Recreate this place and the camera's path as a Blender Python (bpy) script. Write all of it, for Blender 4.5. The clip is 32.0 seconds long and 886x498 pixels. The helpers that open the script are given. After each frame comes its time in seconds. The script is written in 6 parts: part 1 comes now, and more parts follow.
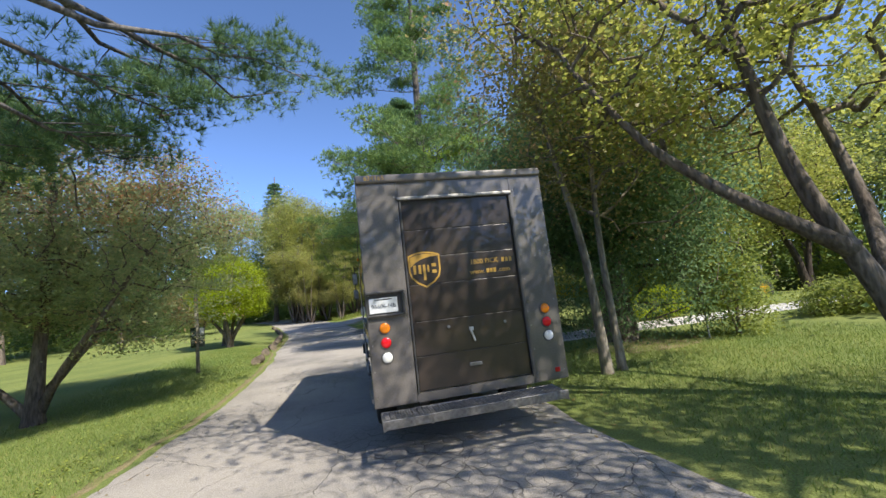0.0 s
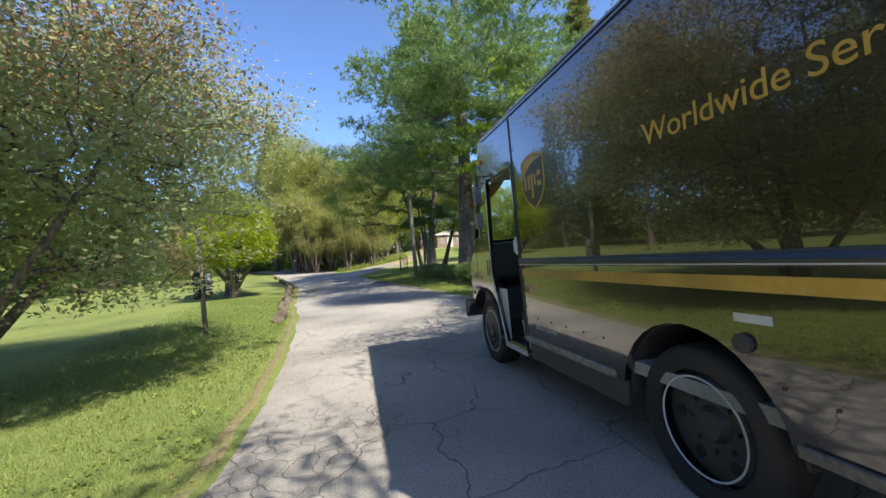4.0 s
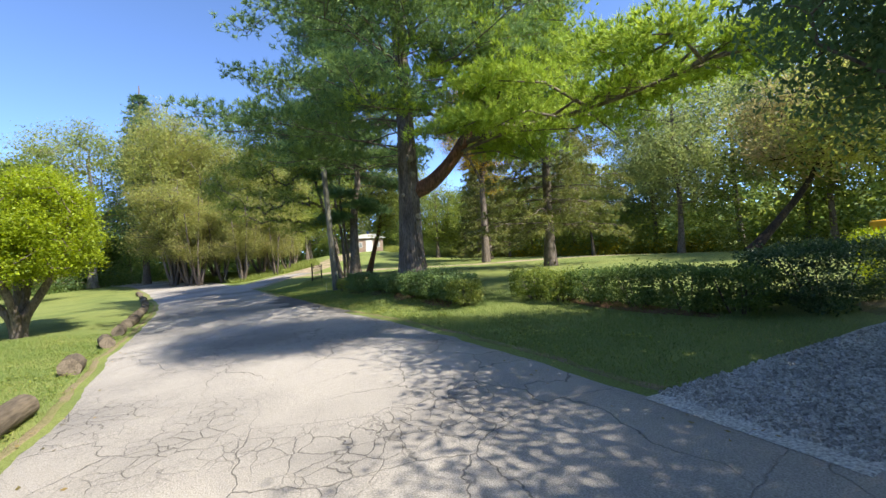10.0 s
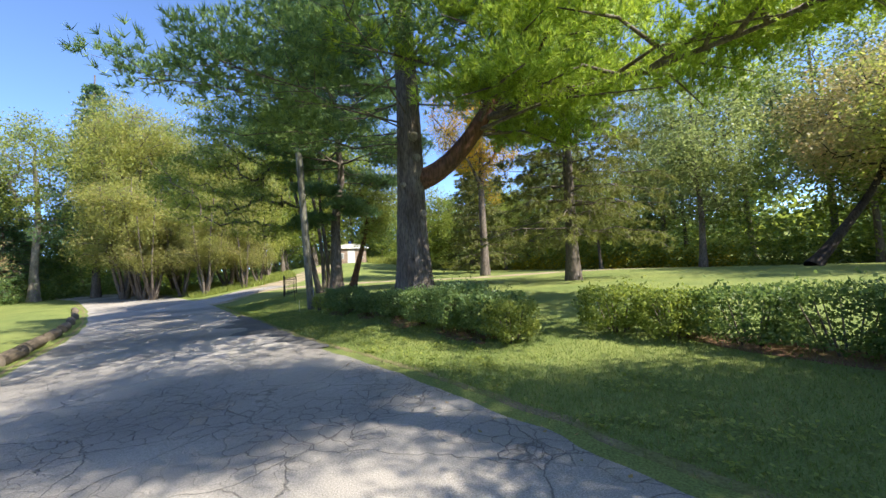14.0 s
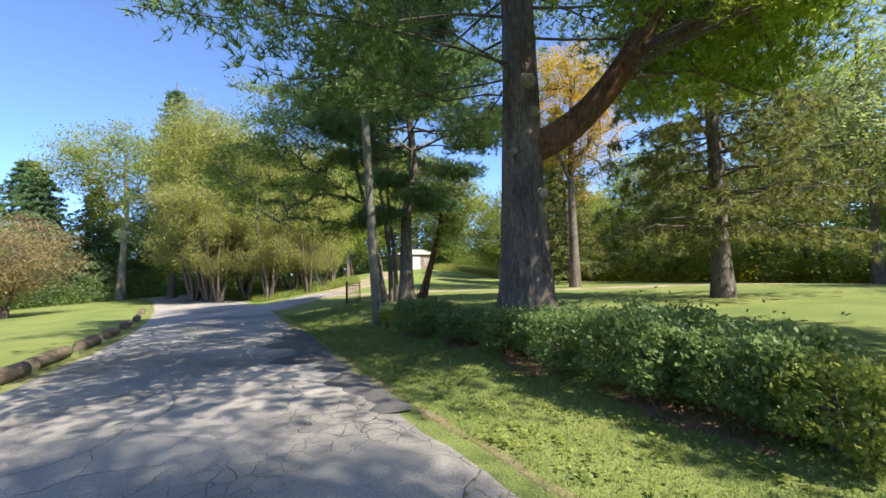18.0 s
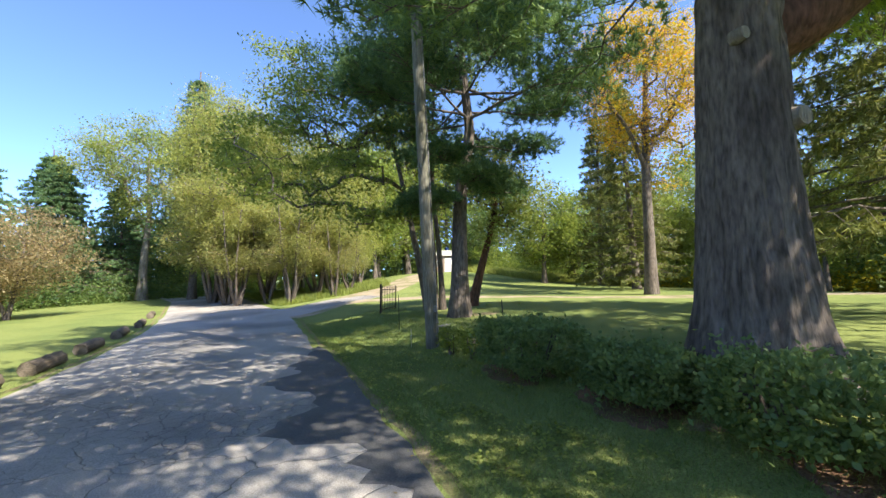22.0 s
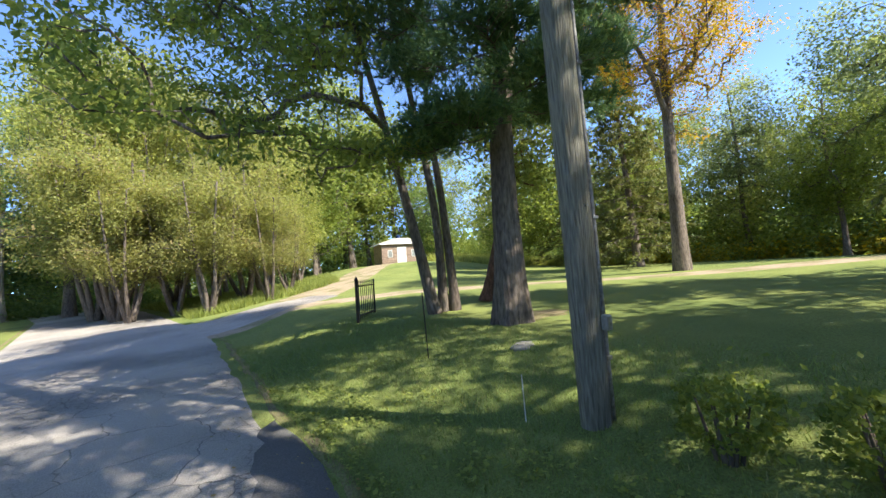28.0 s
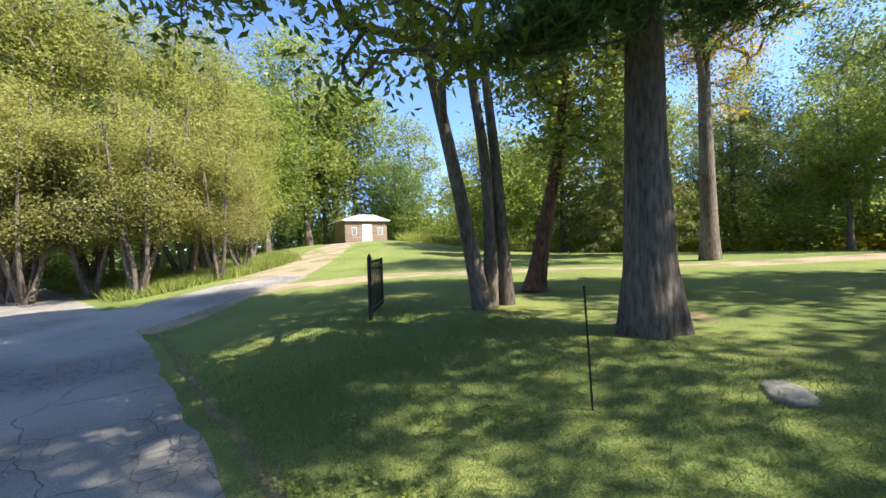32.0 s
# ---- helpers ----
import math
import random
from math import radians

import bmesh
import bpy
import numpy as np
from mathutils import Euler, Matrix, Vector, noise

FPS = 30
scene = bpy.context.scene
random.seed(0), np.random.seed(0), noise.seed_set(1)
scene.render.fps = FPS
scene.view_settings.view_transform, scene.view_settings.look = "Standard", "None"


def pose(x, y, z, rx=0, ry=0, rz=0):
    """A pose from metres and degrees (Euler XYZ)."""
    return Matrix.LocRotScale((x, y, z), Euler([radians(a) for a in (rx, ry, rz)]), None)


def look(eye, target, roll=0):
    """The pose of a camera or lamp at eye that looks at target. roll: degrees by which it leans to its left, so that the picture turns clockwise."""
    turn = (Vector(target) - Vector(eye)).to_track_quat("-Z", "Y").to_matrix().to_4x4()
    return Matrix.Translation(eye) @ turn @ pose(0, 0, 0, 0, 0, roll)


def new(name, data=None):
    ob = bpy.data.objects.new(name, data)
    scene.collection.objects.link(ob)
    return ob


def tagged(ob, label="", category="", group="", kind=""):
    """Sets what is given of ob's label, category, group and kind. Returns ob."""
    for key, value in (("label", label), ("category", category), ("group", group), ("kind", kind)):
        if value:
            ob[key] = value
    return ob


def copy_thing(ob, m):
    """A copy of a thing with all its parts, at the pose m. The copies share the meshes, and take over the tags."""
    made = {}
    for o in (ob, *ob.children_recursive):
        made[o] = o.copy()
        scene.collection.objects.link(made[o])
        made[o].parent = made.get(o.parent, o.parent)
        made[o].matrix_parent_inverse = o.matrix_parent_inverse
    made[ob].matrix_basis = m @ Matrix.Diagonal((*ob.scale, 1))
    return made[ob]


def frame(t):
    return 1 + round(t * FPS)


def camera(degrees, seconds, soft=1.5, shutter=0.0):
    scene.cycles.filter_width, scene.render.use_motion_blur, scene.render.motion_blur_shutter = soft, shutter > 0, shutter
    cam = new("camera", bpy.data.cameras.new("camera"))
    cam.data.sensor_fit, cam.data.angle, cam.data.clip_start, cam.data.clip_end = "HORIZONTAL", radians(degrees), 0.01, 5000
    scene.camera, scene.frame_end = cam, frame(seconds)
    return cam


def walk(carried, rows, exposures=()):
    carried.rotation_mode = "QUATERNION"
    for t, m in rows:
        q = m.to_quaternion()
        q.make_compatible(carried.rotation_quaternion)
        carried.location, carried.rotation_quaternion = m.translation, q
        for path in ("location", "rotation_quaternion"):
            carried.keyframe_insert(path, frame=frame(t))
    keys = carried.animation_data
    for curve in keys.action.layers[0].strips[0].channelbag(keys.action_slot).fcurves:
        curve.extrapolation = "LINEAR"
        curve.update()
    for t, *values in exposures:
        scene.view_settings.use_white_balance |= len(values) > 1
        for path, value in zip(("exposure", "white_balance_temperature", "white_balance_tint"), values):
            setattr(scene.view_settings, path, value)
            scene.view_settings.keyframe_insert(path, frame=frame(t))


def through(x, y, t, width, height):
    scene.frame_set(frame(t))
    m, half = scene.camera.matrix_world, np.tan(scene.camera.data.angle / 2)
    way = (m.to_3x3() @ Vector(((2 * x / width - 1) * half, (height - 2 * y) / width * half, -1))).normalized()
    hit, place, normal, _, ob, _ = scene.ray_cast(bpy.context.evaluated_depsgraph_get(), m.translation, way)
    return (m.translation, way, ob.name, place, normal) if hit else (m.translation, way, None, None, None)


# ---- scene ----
cam = camera(95.0, 32.0)
METRES, EYE, TILT, LEAN, TURN = 31.2, 1.5, 0.0, 0.0, -11.1
ROWS = [
    (0.0, 0.0, 0.0, 0.0, 0.88, 7.55, 6.63),
    (0.5, -0.0146, 0.0127, -0.0008, 8.71, 4.93, 3.19),
    (1.0, -0.0269, 0.0239, -0.0003, 9.29, 4.48, 2.08),
    (1.5, -0.0373, 0.0358, -0.0007, 11.56, 6.26, 4.33),
    (2.0, -0.0465, 0.0489, -0.0011, 7.33, 7.1, 5.18),
    (2.5, -0.0538, 0.0644, -0.0014, 4.72, 5.77, 7.51),
    (3.0, -0.0629, 0.0812, -0.0016, 3.36, 3.17, 6.79),
    (3.5, -0.071, 0.0972, -0.0008, 1.22, 0.79, 5.9),
    (5.5, -0.0927, 0.1576, -0.0005, -2.54, 2.99, 4.42),
    (6.0, -0.095, 0.1742, -0.0002, -4.11, 2.9, 4.99),
    (6.5, -0.0978, 0.1917, 0.0002, -3.95, 1.82, 5.1),
    (7.0, -0.1012, 0.2079, 0.0009, -7.08, 0.68, 4.94),
    (7.5, -0.1036, 0.2247, 0.0007, -3.53, 1.28, 7.85),
    (8.0, -0.1057, 0.2418, -0.0005, -6.71, 0.56, 6.61),
    (8.5, -0.1049, 0.2573, -0.0001, -8.85, 2.38, 7.27),
    (9.0, -0.1046, 0.274, 0.0, -7.89, 1.49, 7.58),
    (9.5, -0.1031, 0.2904, 0.0011, -12.17, 0.04, 6.03),
    (10.0, -0.1019, 0.307, 0.0016, -12.35, 0.66, 5.93),
    (10.5, -0.1018, 0.3226, 0.0014, -16.19, 1.36, 4.32),
    (11.0, -0.102, 0.3384, 0.0017, -17.27, 2.86, 4.55),
    (11.5, -0.1026, 0.3543, 0.002, -20.96, 4.03, 3.67),
    (12.0, -0.1012, 0.3688, 0.0024, -29.19, 1.84, 2.87),
    (12.5, -0.1033, 0.3848, 0.0022, -20.93, 3.29, 5.75),
    (13.0, -0.1058, 0.4018, 0.0021, -16.01, 2.02, 5.05),
    (13.5, -0.1055, 0.4161, 0.0012, -14.56, 2.02, 5.31),
    (15.5, -0.1, 0.475, 0.0009, -17.62, 3.48, 5.9),
    (16.0, -0.1014, 0.4893, 0.0012, -15.9, 4.32, 5.53),
    (16.5, -0.104, 0.5056, 0.0015, -8.27, 4.79, 5.68),
    (17.0, -0.1072, 0.5206, 0.0024, -10.41, 2.52, 4.81),
    (17.5, -0.1091, 0.5357, 0.0021, -4.98, 3.4, 7.79),
    (18.0, -0.1129, 0.5503, 0.0021, -6.52, 4.18, 4.04),
    (18.5, -0.1148, 0.565, 0.0028, -7.11, 4.44, 7.55),
    (19.0, -0.1164, 0.581, 0.0027, -3.33, 2.06, 7.98),
    (19.5, -0.1188, 0.5951, 0.0037, -6.88, 2.2, 7.08),
    (20.0, -0.1212, 0.6099, 0.0029, -0.6, 2.86, 8.4),
    (20.5, -0.126, 0.6253, 0.0026, -0.59, 3.33, 5.56),
    (21.0, -0.1302, 0.6397, 0.0034, -1.54, 4.57, 5.72),
    (21.5, -0.1349, 0.6548, 0.0041, -0.29, 4.96, 5.15),
    (22.0, -0.1398, 0.6693, 0.0049, -3.29, 4.84, 3.35),
    (22.5, -0.1428, 0.6838, 0.0049, -3.46, 6.03, 3.89),
    (23.0, -0.1471, 0.6981, 0.0041, -7.7, 5.1, 3.12),
    (23.5, -0.1517, 0.7119, 0.0042, -11.22, 5.08, 2.88),
    (24.0, -0.1567, 0.7264, 0.0042, -10.12, 5.48, 2.75),
    (24.5, -0.1633, 0.7399, 0.0053, -11.8, 3.88, 3.15),
    (25.0, -0.1683, 0.7547, 0.0049, -9.83, 4.38, 5.12),
    (25.5, -0.1734, 0.7701, 0.0047, -12.21, 3.72, 4.58),
    (26.0, -0.1768, 0.7849, 0.0056, -12.87, 3.42, 6.19),
    (26.5, -0.1808, 0.8009, 0.0055, -10.14, 3.29, 5.39),
    (28.5, -0.192, 0.8593, 0.0066, -12.94, 2.66, 7.13),
    (29.0, -0.195, 0.8724, 0.0068, -11.41, 1.61, 5.87),
    (29.5, -0.1996, 0.8841, 0.0075, -15.22, 2.12, 5.87),
    (30.0, -0.2032, 0.8974, 0.0075, -11.12, 4.41, 7.85),
    (30.5, -0.2087, 0.9104, 0.0076, -14.59, 5.22, 4.48),
    (31.0, -0.2137, 0.9231, 0.008, -13.51, 4.66, 5.79),
    (31.5, -0.2188, 0.9381, 0.0089, -13.14, 2.64, 6.57),
    (32.0, -0.2242, 0.9511, 0.0094, -19.59, -0.25, 4.82),
]
EXPOSURES = [(0.0, 1.48), (5.0, 1.82), (7.0, 1.95), (9.0, 1.8), (13.0, 1.95), (18.0, 1.9), (23.0, 2.2), (26.0, 2.28), (29.0, 2.1), (32.0, 2.12)]
walk(cam, [(t, pose(0, 0, EYE, TILT, LEAN, TURN) @ pose(METRES * x, METRES * y, METRES * z, 90 + pitch, roll, yaw)) for t, x, y, z, yaw, pitch, roll in ROWS], EXPOSURES)

# ---- sky and sun ----
SUN_ELEVATION, SUN_AZIMUTH = radians(45.9), radians(144.4)
world = bpy.data.worlds.new("sky")
scene.world = world
world.use_nodes = True
sky = world.node_tree.nodes.new("ShaderNodeTexSky")
sky.sky_type, sky.sun_disc = "NISHITA", False
sky.sun_elevation, sky.sun_rotation = SUN_ELEVATION, SUN_AZIMUTH
sky.air_density, sky.dust_density, sky.ozone_density = 0.46, 0.4, 5.0
sky.altitude = 800
world.node_tree.nodes["Background"].inputs["Strength"].default_value = 0.15
world.node_tree.links.new(sky.outputs["Color"], world.node_tree.nodes["Background"].inputs["Color"])
to_sun = Vector((math.sin(SUN_AZIMUTH) * math.cos(SUN_ELEVATION), math.cos(SUN_AZIMUTH) * math.cos(SUN_ELEVATION), math.sin(SUN_ELEVATION)))
sun = new("sun", bpy.data.lights.new("sun", "SUN"))
sun.data.energy, sun.data.angle, sun.data.color = 2.9, radians(0.53), (1.0, 0.93, 0.80)
sun.matrix_world = look(to_sun * 80, (0, 0, 0))

# ---- materials ----
def shade(name, colour, roughness=0.8, metal=0.0, bump=0.0, scale=8.0, vary=0.15, second=None, coarse=1.2, spec=0.5, detail=6.0, stretch=None, island=0.0, dots=None):
    """A surface with a fine grain and a coarse mottle between two tones, with relief."""
    m = bpy.data.materials.new(name)
    m.use_nodes = True
    nt = m.node_tree
    b = nt.nodes["Principled BSDF"]
    b.inputs["Roughness"].default_value, b.inputs["Metallic"].default_value = roughness, metal
    b.inputs["Specular IOR Level"].default_value = spec
    pos = nt.nodes.new("ShaderNodeTexCoord")
    vec = pos.outputs["Object"]
    if stretch:
        mp = nt.nodes.new("ShaderNodeMapping")
        mp.inputs["Scale"].default_value = stretch
        nt.links.new(vec, mp.inputs["Vector"])
        vec = mp.outputs["Vector"]
    n1, n2 = nt.nodes.new("ShaderNodeTexNoise"), nt.nodes.new("ShaderNodeTexNoise")
    for n, s, d in ((n1, scale, detail), (n2, coarse, 4.0)):
        n.inputs["Scale"].default_value, n.inputs["Detail"].default_value = s, d
        nt.links.new(vec, n.inputs["Vector"])
    second = second or tuple(c * 0.6 for c in colour)
    mix = nt.nodes.new("ShaderNodeMix")
    mix.data_type = "RGBA"
    mix.inputs[6].default_value, mix.inputs[7].default_value = (*colour, 1), (*second, 1)
    r = nt.nodes.new("ShaderNodeMapRange")
    r.inputs[1].default_value, r.inputs[2].default_value = 0.42, 0.66
    nt.links.new(n2.outputs["Fac"], r.inputs[0])
    nt.links.new(r.outputs[0], mix.inputs[0])
    hsv = nt.nodes.new("ShaderNodeHueSaturation")
    g = nt.nodes.new("ShaderNodeMapRange")
    g.inputs[1].default_value, g.inputs[2].default_value, g.inputs[3].default_value, g.inputs[4].default_value = 0.3, 0.7, 1 - vary, 1 + vary
    nt.links.new(n1.outputs["Fac"], g.inputs[0])
    value = g.outputs[0]
    if island:
        geo = nt.nodes.new("ShaderNodeNewGeometry")
        k = nt.nodes.new("ShaderNodeMapRange")
        k.inputs[3].default_value, k.inputs[4].default_value = 1 - island, 1 + island
        mul = nt.nodes.new("ShaderNodeMath")
        mul.operation = "MULTIPLY"
        nt.links.new(geo.outputs["Random Per Island"], k.inputs[0])
        nt.links.new(k.outputs[0], mul.inputs[0])
        nt.links.new(value, mul.inputs[1])
        value = mul.outputs[0]
    nt.links.new(value, hsv.inputs["Value"])
    nt.links.new(mix.outputs[2], hsv.inputs["Color"])
    nt.links.new(hsv.outputs["Color"], b.inputs["Base Color"])
    if bump:
        bp = nt.nodes.new("ShaderNodeBump")
        bp.inputs["Strength"].default_value, bp.inputs["Distance"].default_value = bump, 0.02
        nt.links.new(n1.outputs["Fac"], bp.inputs["Height"])
        nt.links.new(bp.outputs["Normal"], b.inputs["Normal"])
    return m


def leafy(name, colour, second, through=0.4, gloss=0.35, third=None):
    """Leaves or needles: each one takes its own tone between the given ones, with light passing through."""
    m = bpy.data.materials.new(name)
    m.use_nodes = True
    nt = m.node_tree
    b, out = nt.nodes["Principled BSDF"], nt.nodes["Material Output"]
    geo, ramp = nt.nodes.new("ShaderNodeNewGeometry"), nt.nodes.new("ShaderNodeValToRGB")
    tc, nz = nt.nodes.new("ShaderNodeTexCoord"), nt.nodes.new("ShaderNodeTexNoise")
    nz.inputs["Scale"].default_value = 0.55
    nt.links.new(tc.outputs["Object"], nz.inputs["Vector"])
    add = nt.nodes.new("ShaderNodeMath")
    add.operation = "MULTIPLY_ADD"
    add.inputs[1].default_value, add.inputs[2].default_value = 0.55, -0.08
    nt.links.new(geo.outputs["Random Per Island"], add.inputs[0])
    sm2 = nt.nodes.new("ShaderNodeMath")
    sm2.operation = "MULTIPLY_ADD"
    sm2.inputs[1].default_value = 0.6
    nt.links.new(nz.outputs["Fac"], sm2.inputs[0])
    nt.links.new(add.outputs[0], sm2.inputs[2])
    nt.links.new(sm2.outputs[0], ramp.inputs["Fac"])
    ramp.color_ramp.elements[0].position, ramp.color_ramp.elements[0].color = 0.15, (*colour, 1)
    ramp.color_ramp.elements[1].position, ramp.color_ramp.elements[1].color = 0.7, (*second, 1)
    if third:
        e = ramp.color_ramp.elements.new(0.8)
        e.color = (*third, 1)
    b.inputs["Roughness"].default_value = 0.5
    b.inputs["Specular IOR Level"].default_value = gloss
    nt.links.new(ramp.outputs["Color"], b.inputs["Base Color"])
    tr, mx = nt.nodes.new("ShaderNodeBsdfTranslucent"), nt.nodes.new("ShaderNodeMixShader")
    hue = nt.nodes.new("ShaderNodeHueSaturation")
    hue.inputs["Value"].default_value, hue.inputs["Saturation"].default_value, hue.inputs["Hue"].default_value = 1.5, 1.05, 0.488
    nt.links.new(ramp.outputs["Color"], hue.inputs["Color"])
    nt.links.new(hue.outputs["Color"], tr.inputs["Color"])
    mx.inputs[0].default_value = through
    nt.links.new(b.outputs[0], mx.inputs[1])
    nt.links.new(tr.outputs[0], mx.inputs[2])
    nt.links.new(mx.outputs[0], out.inputs["Surface"])
    return m


def asphalt():
    """Old pale asphalt: aggregate grain, pale and dark patches, a web of cracks in relief."""
    m = shade("asphalt", (0.36, 0.33, 0.295), 0.9, 0, 0.5, 90, 0.32, (0.22, 0.205, 0.19), 0.35, 0.3)
    nt = m.node_tree
    b = nt.nodes["Principled BSDF"]
    tc = nt.nodes.new("ShaderNodeTexCoord")
    warp, wadd = nt.nodes.new("ShaderNodeTexNoise"), nt.nodes.new("ShaderNodeVectorMath")
    warp.inputs["Scale"].default_value, warp.inputs["Detail"].default_value = 2.2, 4
    nt.links.new(tc.outputs["Object"], warp.inputs["Vector"])
    wm = nt.nodes.new("ShaderNodeVectorMath")
    wm.operation, wm.inputs[3].default_value = "SCALE", 0.35
    nt.links.new(warp.outputs["Color"], wm.inputs[0])
    nt.links.new(tc.outputs["Object"], wadd.inputs[0])
    nt.links.new(wm.outputs[0], wadd.inputs[1])
    masks = []
    for scale, width, cover, cs in ((4.6, 0.03, 0.47, 0.35), (0.9, 0.008, 0.38, 0.2)):
        v = nt.nodes.new("ShaderNodeTexVoronoi")
        v.feature, v.inputs["Scale"].default_value = "DISTANCE_TO_EDGE", scale
        nt.links.new(wadd.outputs[0], v.inputs["Vector"])
        lo = nt.nodes.new("ShaderNodeMapRange")
        lo.inputs[1].default_value, lo.inputs[2].default_value, lo.inputs[3].default_value, lo.inputs[4].default_value = 0.0, width, 1.0, 0.0
        nt.links.new(v.outputs["Distance"], lo.inputs[0])
        where = nt.nodes.new("ShaderNodeTexNoise")
        where.inputs["Scale"].default_value = cs
        nt.links.new(tc.outputs["Object"], where.inputs["Vector"])
        wr = nt.nodes.new("ShaderNodeMapRange")
        wr.inputs[1].default_value, wr.inputs[2].default_value = cover, cover + 0.1
        nt.links.new(where.outputs["Fac"], wr.inputs[0])
        mu = nt.nodes.new("ShaderNodeMath")
        mu.operation = "MULTIPLY"
        nt.links.new(lo.outputs[0], mu.inputs[0])
        nt.links.new(wr.outputs[0], mu.inputs[1])
        masks.append(mu)
    mx = nt.nodes.new("ShaderNodeMath")
    mx.operation = "MAXIMUM"
    nt.links.new(masks[0].outputs[0], mx.inputs[0])
    nt.links.new(masks[1].outputs[0], mx.inputs[1])
    old = b.inputs["Base Color"].links[0].from_socket
    dark = nt.nodes.new("ShaderNodeMix")
    dark.data_type = "RGBA"
    dark.inputs[7].default_value = (0.045, 0.042, 0.038, 1)
    fade = nt.nodes.new("ShaderNodeMath")
    fade.operation, fade.inputs[1].default_value = "MULTIPLY", 0.6
    nt.links.new(mx.outputs[0], fade.inputs[0])
    nt.links.new(fade.outputs[0], dark.inputs[0])
    nt.links.new(old, dark.inputs[6])
    nt.links.new(dark.outputs[2], b.inputs["Base Color"])
    bp2, inv = nt.nodes.new("ShaderNodeBump"), nt.nodes.new("ShaderNodeMath")
    inv.operation, inv.inputs[0].default_value = "SUBTRACT", 1.0
    nt.links.new(mx.outputs[0], inv.inputs[1])
    bp2.inputs["Strength"].default_value, bp2.inputs["Distance"].default_value = 0.7, 0.015
    nt.links.new(inv.outputs[0], bp2.inputs["Height"])
    nt.links.new(b.inputs["Normal"].links[0].from_socket, bp2.inputs["Normal"])
    nt.links.new(bp2.outputs["Normal"], b.inputs["Normal"])
    return m


def clear_glass(name, tint=(1, 1, 1)):
    m = bpy.data.materials.new(name)
    m.use_nodes = True
    nt = m.node_tree
    nt.nodes.remove(nt.nodes["Principled BSDF"])
    t, g, mx, fr = (nt.nodes.new("ShaderNodeBsdfTransparent"), nt.nodes.new("ShaderNodeBsdfGlossy"), nt.nodes.new("ShaderNodeMixShader"), nt.nodes.new("ShaderNodeLayerWeight"))
    bend, gain = nt.nodes.new("ShaderNodeMath"), nt.nodes.new("ShaderNodeMath")
    bend.operation, bend.inputs[1].default_value = "POWER", 5.0
    gain.operation, gain.inputs[1].default_value, gain.inputs[2].default_value = "MULTIPLY_ADD", 0.9, 0.03
    t.inputs["Color"].default_value = (*tint, 1)
    g.inputs["Roughness"].default_value = 0.01
    fr.inputs["Blend"].default_value = 0.5
    nt.links.new(fr.outputs["Facing"], bend.inputs[0])
    nt.links.new(bend.outputs[0], gain.inputs[0])
    nt.links.new(gain.outputs[0], mx.inputs[0])
    nt.links.new(t.outputs[0], mx.inputs[1])
    nt.links.new(g.outputs[0], mx.inputs[2])
    nt.links.new(mx.outputs[0], nt.nodes["Material Output"].inputs["Surface"])
    return m


GRASS = shade("lawn", (0.190, 0.220, 0.066), 0.9, 0, 0.8, 55, 0.35, (0.130, 0.170, 0.050), 0.45, 0.15)
BLADE = leafy("grass_blade", (0.115, 0.185, 0.054), (0.225, 0.285, 0.075), 0.35, 0.25, (0.330, 0.300, 0.120))
ASPHALT = asphalt()
PATCH = shade("asphalt_patch", (0.095, 0.093, 0.092), 0.9, 0, 0.5, 80, 0.3, (0.13, 0.125, 0.12), 1.5, 0.3)
GRAVEL = shade("gravel", (0.43, 0.415, 0.39), 0.95, 0, 1.0, 45, 0.5, (0.34, 0.33, 0.31), 1.5, 0.2, island=0.35)
DIRT = shade("dirt", (0.22, 0.18, 0.105), 0.95, 0, 0.8, 40, 0.3, (0.15, 0.165, 0.05), 2.0, 0.15)
LITTER = shade("needle_litter", (0.20, 0.115, 0.07), 0.95, 0, 0.9, 45, 0.4, (0.12, 0.085, 0.045), 2.5, 0.15)
TRACK = shade("dirt_track", (0.33, 0.26, 0.185), 0.95, 0, 0.6, 25, 0.35, (0.19, 0.18, 0.085), 0.8, 0.15)
BARK = shade("grey_brown_bark", (0.175, 0.145, 0.122), 0.9, 0, 1.0, 24, 0.55, (0.10, 0.08, 0.068), 3.0, 0.2, stretch=(1, 1, 0.24))
BARK_GREY = shade("grey_scaly_bark", (0.15, 0.14, 0.135), 0.9, 0, 1.0, 22, 0.55, (0.08, 0.075, 0.072), 3.0, 0.2, stretch=(1, 1, 0.2))
BARK_RED = shade("reddish_bark", (0.17, 0.085, 0.055), 0.9, 0, 1.0, 18, 0.5, (0.10, 0.06, 0.045), 3.0, 0.2, stretch=(1, 1, 0.25))
BARK_PALE = shade("pale_bark", (0.30, 0.26, 0.21), 0.9, 0, 0.8, 22, 0.4, (0.17, 0.15, 0.12), 3.0, 0.2, stretch=(1, 1, 0.3))
BARK_DARK = shade("dark_bark", (0.055, 0.043, 0.035), 0.9, 0, 1.0, 20, 0.5, (0.035, 0.028, 0.024), 3.0, 0.2, stretch=(1, 1, 0.25))
WOOD_GREY = shade("weathered_wood", (0.22, 0.21, 0.17), 0.85, 0, 0.9, 70, 0.45, (0.13, 0.125, 0.10), 3.0, 0.25, stretch=(1, 1, 0.06))
